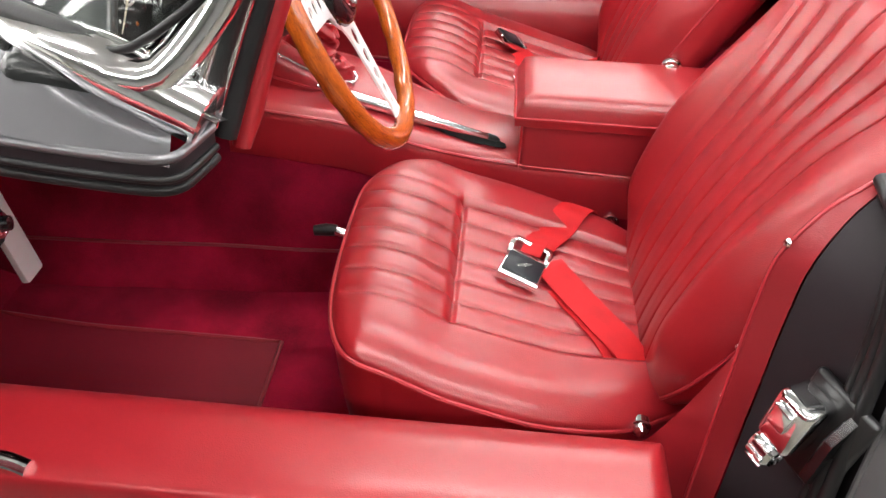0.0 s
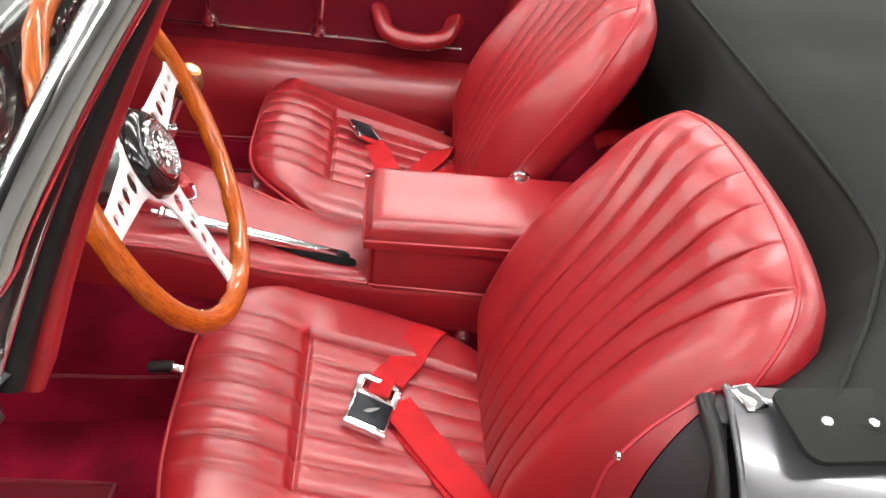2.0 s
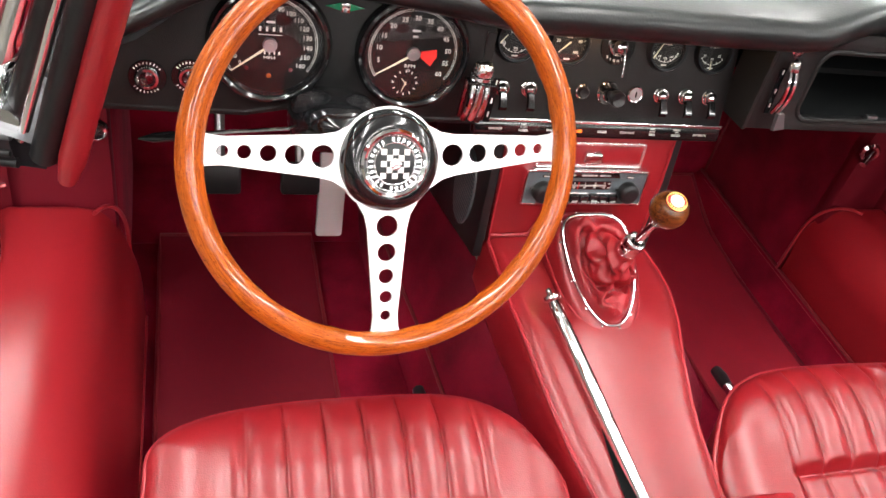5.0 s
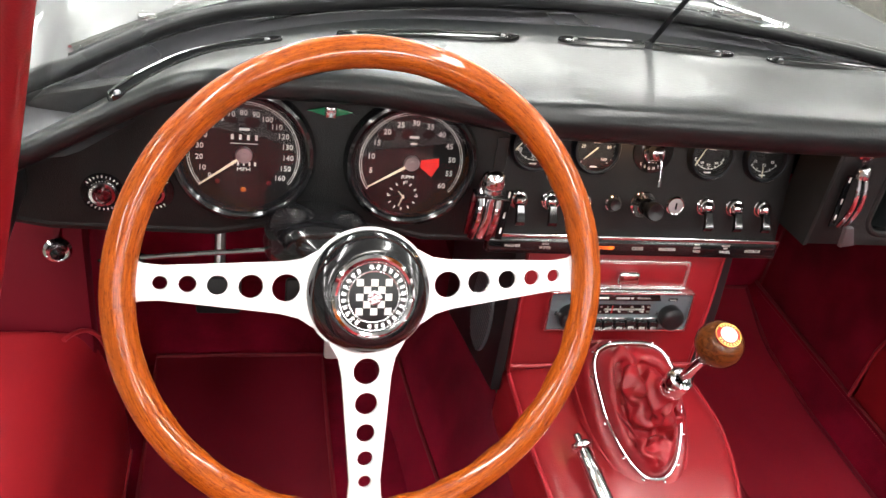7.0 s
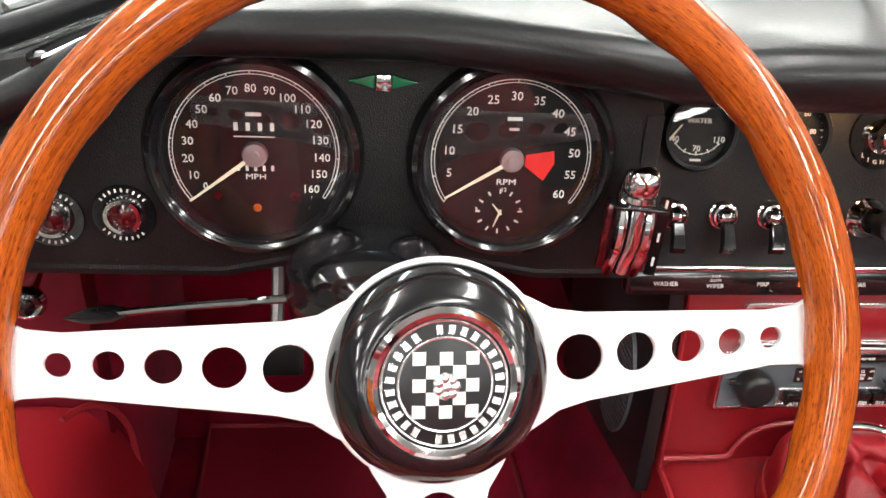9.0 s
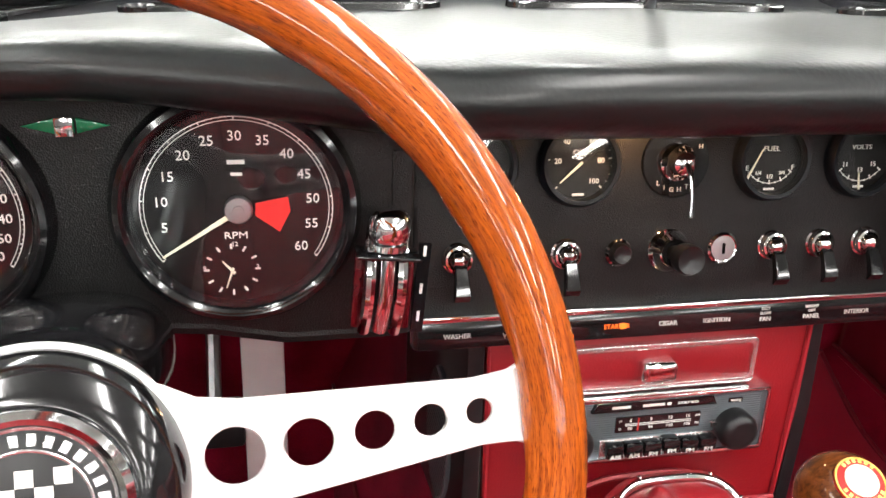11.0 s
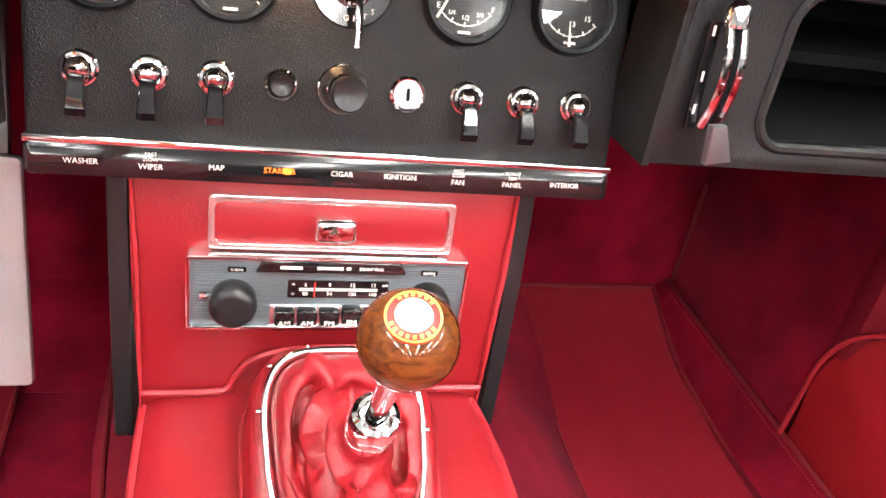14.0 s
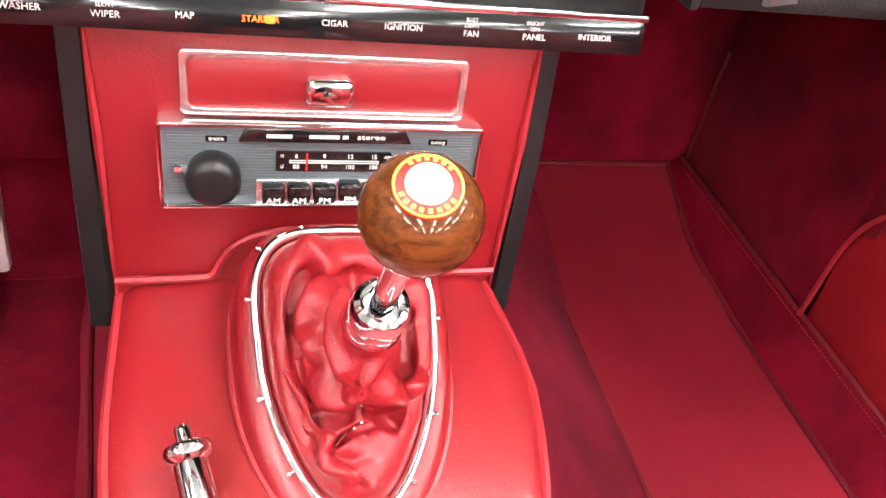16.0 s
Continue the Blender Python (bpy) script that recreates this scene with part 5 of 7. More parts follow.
def push_knobs():
    m = MID @ at(-0.0395, 0.0405, 0)
    top = thing("starter_button", tuple(m.translation), "small black starter button in a chrome ring", "button")
    part("ring", G().lathe([(0.0095, 0), (0.0095, 0.003), (0.0080, 0.0045), (0.0070, 0.003)], m, 28), CHROME, top, "chrome ring")
    part("button", G().lathe([(0, 0.0085), (0.004, 0.0088), (0.0062, 0.010), (0.0072, 0.0085), (0.0072, 0)], m, 28), BLACK_SATIN, top, "dished black button")
    m = MID @ at(-0.003, 0.0405, 0)
    top = thing("cigar_lighter", tuple(m.translation), "cigar lighter with a black knob in a chrome collar", "cigar lighter")
    part("collar", G().lathe([(0.0150, 0), (0.0150, 0.0025), (0.0125, 0.005), (0.0110, 0.010), (0.0095, 0.012)], m, 32), CHROME, top, "stepped chrome collar")
    part("knob", G().lathe([(0.0050, 0.010), (0.0060, 0.018), (0.0098, 0.024), (0.0104, 0.032), (0.0092, 0.0345), (0.006, 0.0335), (0, 0.0325)], m, 32), BLACK_SATIN, top, "dished black knob")
    m = MID @ at(0.037, 0.0405, 0)
    top = thing("ignition_lock", tuple(m.translation), "round chrome ignition lock with a key slot", "ignition lock")
    part("rim", G().lathe([(0.0112, 0), (0.0112, 0.003), (0.0098, 0.0045), (0.0088, 0.004)], m, 32), CHROME, top, "chrome rim")
    part("barrel", G().lathe([(0, 0.0045), (0.0088, 0.0042), (0.0090, 0)], m, 28), STEEL, top, "brushed barrel")
    part("key_slot", G().prism([rrect(0.0022, 0.0078, 0.001)], 0.0003, m @ at(0, 0, 0.0046)), BLACK_FLAT, top, "dark key slot")


push_knobs()


def slide_control(p, q, name_w, label, wide=0.0052):
    """A bowed chrome heater slide with a lever."""
    p, q = Vector(p), Vector(q)
    n = V(0, -1, 0.12).normalized()
    top = thing("heater_slide", tuple(q), label, "heater control", "heater slides")
    d = (p - q).normalized()
    s = d.cross(n).normalized()
    for k in (-1, 1):
        pts = [q.lerp(p, t) + n * (0.004 + 0.010 * math.sin(math.pi * t)) + s * k * wide for t in [i / 10 for i in range(11)]]
        part("rail", G().tube(pts, 0.0034 if wide > 0.006 else 0.0026, 8), CHROME, top, "bowed chrome rail")
    pts = [q.lerp(p, t) + n * (0.001 + 0.010 * math.sin(math.pi * t)) for t in [i / 10 for i in range(11)]]
    part("slot", G().tube(pts, 0.0036, 8), BLACK_FLAT, top)
    part("cap", G().lathe([(0, 0.010), ((wide + 0.0035) * 0.6, 0.008), (wide + 0.0030, 0.004), (wide + 0.0035, -0.006)], along(p + n * 0.004, p + n * 0.004 + d), 20), CHROME, top, "rounded chrome cap")
    m = Matrix((( s.x, d.x, n.x, 0), (s.y, d.y, n.y, 0), (s.z, d.z, n.z, 0), (0, 0, 0, 1)))
    plate = part("name_plate", G().box(Matrix.Translation(q.lerp(p, 0.45) - s * name_w) @ m, 0.007, (p - q).length * 0.95, 0.002), BLACK_GLOSS, top, "narrow black name plate")
    for t in (0.15, 0.45, 0.85):
        part("plate_mark", G().box(Matrix.Translation(q.lerp(p, t) - s * name_w + n * 0.0012) @ m, 0.0016, 0.006, 0.0003), WHITE, plate)
    return top, m, q, n, d, s


top, m, q, n, d, s = slide_control((0.203, 0.258, 0.792), (0.207, 0.256, 0.726), 0.0098, "bowed chrome heater slide beside the glove box", 0.0044)
part("lever", G().prism([[(-0.005, 0.006), (0.005, 0.006), (0.014, -0.017), (-0.003, -0.019)]], 0.006, Matrix.Translation(q + n * 0.012 + d * -0.002) @ m, 0.002), PAINT, top, "grey metal paddle lever")
top, m, q, n, d, s = slide_control((-0.205, 0.256, 0.758), (-0.210, 0.247, 0.704), -0.022, "bowed chrome choke slide beside the rev counter", 0.0085)
part("hood", G().box(Matrix.Translation(q + d * 0.061 + n * 0.008) @ m, 0.023, 0.023, 0.020, 0.0095, 4), CHROME, top, "rounded chrome hood")
part("lip", G().box(Matrix.Translation(q + d * 0.0475 + n * 0.010) @ m, 0.034, 0.0022, 0.018, 0.0008), BLACK_GLOSS, top, "thin dark lip")
part("bar", G().tube([q + d * 0.002 + n * 0.006, q + d * 0.024 + n * 0.015, q + d * 0.046 + n * 0.013], 0.0042, 10), CHROME, top, "bowed chrome bar")
# Chrome flanges coloured dark red in place of the leather's reflection.
for k in (-1, 1):
    part("flange", G().box(Matrix.Translation(q + d * 0.024 + n * 0.003 + s * k * 0.0135) @ m, 0.006, 0.044, 0.006, 0.002), RUBY, top, "side flange, red leather's reflection put into its colour")


def glove_panel():
    top = thing("glove_box_panel", (0.40, 0.262, 0.70), "black leathercloth dash panel with an open glove box", "glove box")
    out = [(0.178, -0.006), (0.60, -0.006), (0.615, 0.03), (0.60, 0.135), (0.185, 0.135)]
    hole = rrect(0.325, 0.098, 0.022, 6, cx=0.412, cy=0.060)
    part("panel", G().prism([out, hole], 0.018, RIGHT @ at(0, 0, -0.018), 0.005), BLACK, top)
    box = G()
    ring = hole
    box.grid(lambda i, j: tuple(RIGHT @ Vector((ring[i][0], ring[i][1], -0.015 - 0.16 * j))), len(ring), 2, close_u=True)
    box.add([tuple(RIGHT @ Vector((x, y, -0.175))) for x, y in ring], [tuple(range(len(ring)))])
    part("pocket", box, BLACK_FLAT, top, "flocked black pocket")
    part("lip", G().tube([RIGHT @ Vector((x, y, -0.002)) for x, y in ring], 0.004, 8, closed=True), BLACK, top)
    part("striker", G().box(RIGHT @ at(0.385, 0.016, -0.008), 0.018, 0.006, 0.008, 0.001), STEEL, top, "small steel striker")
    part("side", G().prism([[(-0.06, -0.006), (0, -0.006), (0, 0.135), (-0.06, 0.135)]], 0.005, RIGHT @ Matrix(((0, 0, 1, 0.178), (0, 1, 0, 0), (1, 0, 0, 0), (0, 0, 0, 1))), 0.001), BLACK, top)
    m = RIGHT @ at(0.207, 0.108, 0)
    lamp = thing("panel_lamp", tuple(m.translation), "small ruby lamp on the glove box panel", "warning lamp", "panel lamps")
    part("rim", G().lathe([(0.0085, 0), (0.0085, 0.003), (0.007, 0.0045), (0.006, 0.003)], m, 24), CHROME, lamp, "chrome rim")
    part("lens", G().lathe([(0, 0.006), (0.004, 0.005), (0.0062, 0.003)], m, 20), RUBY, lamp, "ruby lens")


glove_panel()

# ---- steering wheel and column ----
WHEEL = face((-0.3420, 0.085, 0.7540), 25.5, 3.7, -1.45)
HUB = WHEEL @ at(0, 0, -0.0045)


def steering_wheel():
    top = thing("steering_wheel", tuple(WHEEL.translation), "three-spoke steering wheel with a varnished wooden rim", "steering wheel")
    R, r, NA, NT = 0.1775, 0.0120, 160, 20

    def rim(i, j):
        a, t = 2 * math.pi * i / NA, 2 * math.pi * j / NT
        b = 0.0007 * math.sin(a * 26) * (1 if math.sin(t) < 0 else 0)
        return ((R + (r + b) * math.cos(t)) * math.cos(a), (R + (r + b) * math.cos(t)) * math.sin(a), 0.0085 + 0.92 * (r + b) * math.sin(t))
    wood_rim = part("rim", G().grid(rim, NA, NT, close_u=True, close_v=True, m=WHEEL), RIM_WOOD, top, "varnished orange-brown wooden rim", 80)
    me = wood_rim.data
    uv = me.uv_layers.new(name="grain")
    inv = WHEEL.inverted() @ Matrix.Translation(WHEEL.translation)
    for poly in me.polygons:
        got = []
        for li in poly.loop_indices:
            p = inv @ me.vertices[me.loops[li].vertex_index].co
            ca = math.atan2(p.y, p.x)
            ct = math.atan2(p.z - 0.0085, math.hypot(p.x, p.y) - R)
            got.append([li, ca / (2 * math.pi), ct / (2 * math.pi)])
        for k in (1, 2):
            if max(q[k] for q in got) - min(q[k] for q in got) > 0.5:
                for q in got:
                    q[k] += 1 if q[k] < 0 else 0
        for li, a, b in got:
            uv.data[li].uv = (a * 1.13, b * 0.08)

    def spoke(ang):
        m = HUB @ Matrix.Rotation(radians(ang), 4, "Z") @ Matrix.Rotation(radians(-2.4), 4, "Y")
        out = []
        for s in (-1, 1):
            side = [(0.030, s * 0.034), (0.042, s * 0.0285), (0.052, s * 0.0225), (0.066, s * 0.0195), (0.150, s * 0.0125), (0.163, s * 0.0135), (0.170, s * 0.0165)]
            out += side if s < 0 else side[::-1]
        holes = [circle(rad, 24, x) for x, rad in ((0.0625, 0.0104), (0.0880, 0.0088), (0.1115, 0.0073), (0.1320, 0.0061), (0.1505, 0.0050))]
        part("spoke", G().prism([out] + holes, 0.0032, m, 0.0006, 1), ALLOY, top, "bright aluminium spoke with five holes")
    for ang in (177, 5.2, 270.8):
        spoke(ang)
    part("hub_plate", G().lathe([(0.020, 0.0033), (0.0490, 0.0033), (0.0496, 0.0026), (0.0496, 0.0004)], HUB, 64), ALLOY, top, "aluminium hub plate")
    BOSS = HUB @ Matrix.Scale(1.085, 4)
    boss = part("horn_boss", G().lathe([(0.0440, 0.0034), (0.0432, 0.008), (0.0405, 0.0130), (0.0360, 0.0165), (0.0305, 0.0185), (0.0285, 0.0180)], BOSS, 72), BLACK_GLOSS, top, "glossy black horn boss")
    part("badge_rim", G().lathe([(0.0290, 0.0175), (0.0290, 0.0200), (0.0270, 0.0222), (0.0252, 0.0215), (0.0248, 0.0195)], BOSS, 64), CHROME, boss, "chrome badge rim")
    badge = part("badge", G().lathe([(0, 0.0222), (0.010, 0.0219), (0.0180, 0.0208), (0.0250, 0.0190)], BOSS, 64), BLACK_SATIN, boss, "round black and silver badge")
    sil = G()
    for r_ in (0.0238, 0.0177):
        sil.tube([BOSS @ Vector((r_ * math.cos(2 * math.pi * i / 64), r_ * math.sin(2 * math.pi * i / 64), 0.0196 + (0.0235 - r_) * 0.22)) for i in range(64)], 0.0006, 6, closed=True)
    n = 0.0050
    for a in range(-3, 4):
        for b in range(-3, 4):
            rr = math.hypot(a, b) * n
            if (a + b) % 2 == 0 and rr < 0.0155:
                part("chequer", G().box(BOSS @ at(a * n, b * n, 0.0222 - 4.5 * rr * rr), n * 0.97, n * 0.97, 0.0009), WHITE, badge, "white enamel square")
    sil.lathe([(0, 0.0256), (0.002, 0.0252), (0.0040, 0.0240), (0.0048, 0.0222)], BOSS, 20)
    for lump in range(7):
        a = 2 * math.pi * lump / 7
        sil.lathe([(0, 0.0022), (0.0016, 0.0014), (0.0022, 0)], BOSS @ at(0.0032 * math.cos(a), 0.0032 * math.sin(a), 0.0238), 10)
    for k in range(28):
        a = 2 * math.pi * k / 28 + 0.12
        if abs(math.cos(a) + 0.35) > 0.10 and abs(math.cos(a) - 0.62) > 0.08:
            sil.box(BOSS @ Matrix.Rotation(a, 4, "Z") @ at(0.0208, 0, 0.0204), 0.0034, 0.0024, 0.0010)
    part("badge_relief", sil, BRIGHT, badge, "raised silver rings and marks")


steering_wheel()


def column():
    base = WHEEL @ Vector((0, 0, -0.004))
    far = WHEEL @ Vector((0, 0.0, -0.30))
    top = thing("steering_column", tuple(far), "grey steering column with a glossy black shroud and stalk", "steering column")
    part("sleeve", G().lathe([(0.030, 0.002), (0.031, 0.03), (0.031, 0.10), (0.026, 0.11), (0.024, 0.30)], along(base, far), 36), SLEEVE_GREY, top, "satin grey sleeve")
    nose = G()

    def shroud(i, j):
        t, a = i / 20, 2 * math.pi * j / 40
        r = max(0.0, 1 - abs(2 * t - 1) ** 2.6) ** 0.5
        c = V(-0.372, 0.168, 0.733).lerp(V(-0.366, 0.305, 0.672), t)
        u, v = (math.copysign(abs(f) ** 0.80, f) for f in (math.cos(a), math.sin(a)))
        return tuple(c + V(1, 0, 0) * r * 0.049 * u + V(0, 0.39, 0.92) * r * 0.034 * v)
    part("shroud", nose.grid(shroud, 21, 40, close_v=True), BLACK_GLOSS, top, "glossy black column shroud", 70)
    stalk = [(-0.400, 0.230, 0.694), (-0.45, 0.245, 0.679), (-0.50, 0.260, 0.664), (-0.535, 0.271, 0.652)]
    st = part("stalk", G().tube(bez(stalk, 6), 0.0028, 8), CHROME, top, "thin chrome indicator stalk")
    part("stalk_tip", G().tube([(-0.525, 0.268, 0.655), (-0.535, 0.271, 0.652), (-0.555, 0.278, 0.645), (-0.572, 0.284, 0.639)], [0.0030, 0.0062, 0.0058, 0.0012], 12, flat=0.6), BLACK_GLOSS, st, "black paddle tip")


column()


def pedal(name, x, y, z, w, h, lean, mat, label):
    top = thing(name, (x, y, z), label, "pedal", "pedals")
    m = face((x, y, z), lean)
    part("pad", G().prism([rrect(w, h, 0.006)], 0.010, m, 0.003), mat, top)
    part("arm", G().tube([m @ Vector((0, 0.0, -0.003)), m @ Vector((0, h * 0.5 + 0.05, -0.03)), m @ Vector((0, h * 0.5 + 0.20, -0.05))], 0.008, 8), STEEL, top, "steel pedal arm")


pedal("brake_pedal", -0.340, 0.60, 0.36, 0.065, 0.055, 20, RUBBER, "black rubber brake pedal hanging in the footwell")
pedal("clutch_pedal", -0.470, 0.60, 0.36, 0.065, 0.055, 20, RUBBER, "black rubber clutch pedal hanging in the footwell")
pedal("accelerator_pedal", -0.285, 0.607, 0.374, 0.046, 0.25, 12, ALLOY, "long bare metal accelerator pedal")


def speaker():
    m = Matrix.Translation((-0.1385, 0.372, 0.515)) @ Matrix.Rotation(radians(-90), 4, "Z") @ Matrix.Rotation(radians(90), 4, "X")
    top = thing("loudspeaker", tuple(m.translation), "oval loudspeaker grille on the side of the console", "loudspeaker")
    oval = [(0.040 * math.cos(2 * math.pi * i / 36), 0.062 * math.sin(2 * math.pi * i / 36)) for i in range(36)]
    part("grille", G().prism([oval], 0.004, m, 0.0015), RADIO, top, "grey mesh grille")
    for k in range(-9, 10):
        half = 0.038 * math.sqrt(max(0, 1 - (k / 10) ** 2))
        part("grille_bar", G().box(m @ at(0, k * 0.006, 0.0045), half * 2, 0.0018, 0.0010), STEEL, top)


speaker()

# ---- passenger door ----


def door(name, m, label):
    """A door with its trim, built in the passenger side's closed place and carried over by m."""
    top = thing(name, tuple(m @ V(0.72, 0.0, 0.40)), label, "car door", "car doors", "structure")

    def piece(name, g, material, parent, label="", smooth=40):
        g.v = [tuple(m @ Vector(p)) for p in g.v]
        return part(name, g, material, parent, label, smooth)


    def lean_in(y, z):
        return 0.718 - (0.012 + 0.040 * step(0.40, -0.42, y)) * max(0, (z - 0.40) / 0.26) ** 1.2

    def skin(i, j):
        y = 0.445 - 0.865 * i / 40
        z = 0.395 + 0.262 * j / 12
        return (lean_in(y, z) + 0.0015 * noise.noise((y * 8, z * 8, 1)), y, z)
    piece("trim_panel", G().grid(skin, 41, 13), MAT_RED, top, "red leather door panel")
    roll = bez([(0.004, 0, 0.657), (-0.004, 0, 0.668), (0.004, 0, 0.690), (0.022, 0, 0.712), (0.045, 0, 0.720), (0.055, 0, 0.716)], 4)
    ys = [0.47 - 0.90 * i / 30 for i in range(31)]
    piece("top_roll", G().grid(lambda i, j: (lean_in(ys[i], 0.66) + roll[j].x, ys[i], roll[j].z), 31, len(roll)), RED, top, "padded red top roll", 70)
    piece("window_seal", G().tube([(lean_in(y, 0.66) + 0.064, y, 0.714) for y in ys], 0.009, 8), RUBBER, top, "black window seal")
    outer = bez([(0.0, 0, 0.715), (0.035, 0, 0.68), (0.09, 0, 0.55), (0.10, 0, 0.40), (0.07, 0, 0.22)], 5)
    piece("outer_skin", G().grid(lambda i, j: (lean_in(ys[i], 0.66) + 0.074 + outer[j].x * (0.6 + 0.4 * i / 30), ys[i], outer[j].z), 31, len(outer)), PAINT, top, "gunmetal painted skin")
    piece("upper_strip", G().tube([(lean_in(y, 0.66) - 0.002, y, 0.658) for y in ys], 0.0035, 8), CHROME, top, "thin chrome strip")
    piece("lower_strip", G().tube([(lean_in(y, 0.468) - 0.002, y, 0.468) for y in ys if -0.35 < y < 0.44], 0.0035, 8), CHROME, top, "thin chrome strip")
    for y, z, lean, up in ((0.226, 0.480, -0.004, 1.0), (-0.012, 0.480, -0.008, 1.35)):
        base = V(0.712, y, z)
        h = piece("handle", G().tube([base + V(-0.012, 0, 0), base + V(-0.028, lean * 0.3, 0.018 * up), base + V(-0.034, lean, 0.045 * up), base + V(-0.038, lean, 0.078 * up)], [0.0110, 0.0105, 0.0085, 0.0110], 12, flat=0.7), CHROME, top, "chrome door handle")
        piece("boss", G().lathe([(0.020, 0), (0.020, 0.004), (0.014, 0.012), (0, 0.015)], along(base, base + V(-1, 0, 0)), 24), CHROME, h)
        piece("finger_knob", G().lathe([(0, 0.019), (0.010, 0.016), (0.0140, 0.006), (0.0135, -0.006), (0.007, -0.014)], along(base + V(-0.040, lean, 0.084 * up), base + V(-1, lean, 0.12)), 18), CHROME, h, "chrome knob")
    pull = bez([(0.712, -0.145, 0.545), (0.690, -0.150, 0.535), (0.668, -0.165, 0.510), (0.662, -0.200, 0.497), (0.662, -0.258, 0.496), (0.668, -0.298, 0.508), (0.690, -0.313, 0.530), (0.712, -0.318, 0.540)], 6)
    piece("pull", G().tube(pull, 0.0225, 16, flat=0.85), RED, top, "padded red leather pull")
    piece("pull_trim", G().tube([p + V(0.004, 0, -0.021) for p in pull[6:-6]], 0.0035, 8), CHROME, top, "chrome trim under the pull")
    piece("latch_plate", G().box(at(0.735, -0.440, 0.648), 0.075, 0.034, 0.034, 0.012, 4), CHROME, top, "bright latch")



door("door_1", Matrix(), "closed passenger door with red leather trim panel")
HINGE = V(-0.74, 0.46, 0)
door("door_2", Matrix.Translation(HINGE) @ Matrix.Rotation(radians(-66), 4, "Z") @ Matrix.Translation(-HINGE) @ Matrix.Diagonal((-1, 1, 1, 1)), "driver's door standing wide open with red leather trim")
g = G().tube(bez([(-0.752, 0.30, 0.428), (-0.750, 0.335, 0.436), (-0.770, 0.40, 0.45), (-0.80, 0.44, 0.46)], 5), 0.009, 10)
solo("door_check", g, CHROME, "chrome door check strap at the sill", "door check")
g = G().prism([[(0.71, -0.42), (0.80, -0.42), (0.80, -0.62), (0.66, -0.62), (0.64, -0.50)]], 0.30, at(0, 0, 0.38), 0.012)
g.prism([[(0.715, -0.385), (0.80, -0.385), (0.80, -0.60), (0.70, -0.60), (0.69, -0.48)]], 0.075, at(0, 0, 0.665), 0.012)
tagged(part("wall_passenger_quarter", g, RED_VINYL), "red vinyl quarter trim behind the passenger door", "quarter trim", kind="structure")
g = G().lathe([(0.018, 0), (0.018, 0.004), (0.014, 0.007), (0.010, 0.006)], along((0.622, 0.440, 0.548), (0.60, 0.30, 0.56)), 24)
vent = thing("vent_pull", (0.622, 0.445, 0.545), "small chrome vent pull on the hinge post", "vent pull", "vent pulls")
part("rim", g, CHROME, vent)
part("stem", G().tube([(0.640, 0.45, 0.560), (0.620, 0.432, 0.548), (0.600, 0.420, 0.535)], [0.005, 0.004, 0.006], 10), CHROME, vent, "chrome stem")
c = V(-0.622, 0.345, 0.610)
lock = thing("release_pull", tuple(c), "round chrome pull below the dash beside the driver's hinge post", "pull knob")
part("rim", G().lathe([(0.014, 0), (0.014, 0.003), (0.011, 0.006), (0.008, 0.005), (0, 0.004)], along(c, c + V(0.2, -1, 0.1)), 28), CHROME, lock, "chrome rim")
part("button", G().lathe([(0.008, 0.004), (0.007, 0.012), (0, 0.014)], along(c, c + V(0.2, -1, 0.1)), 20), BLACK_GLOSS, lock)
part("stem", G().tube([(-0.642, 0.458, 0.596), (-0.632, 0.400, 0.604), (-0.622, 0.345, 0.610)], 0.005, 10), CHROME, lock, "chrome stem")

# ---- driver's door opening ----


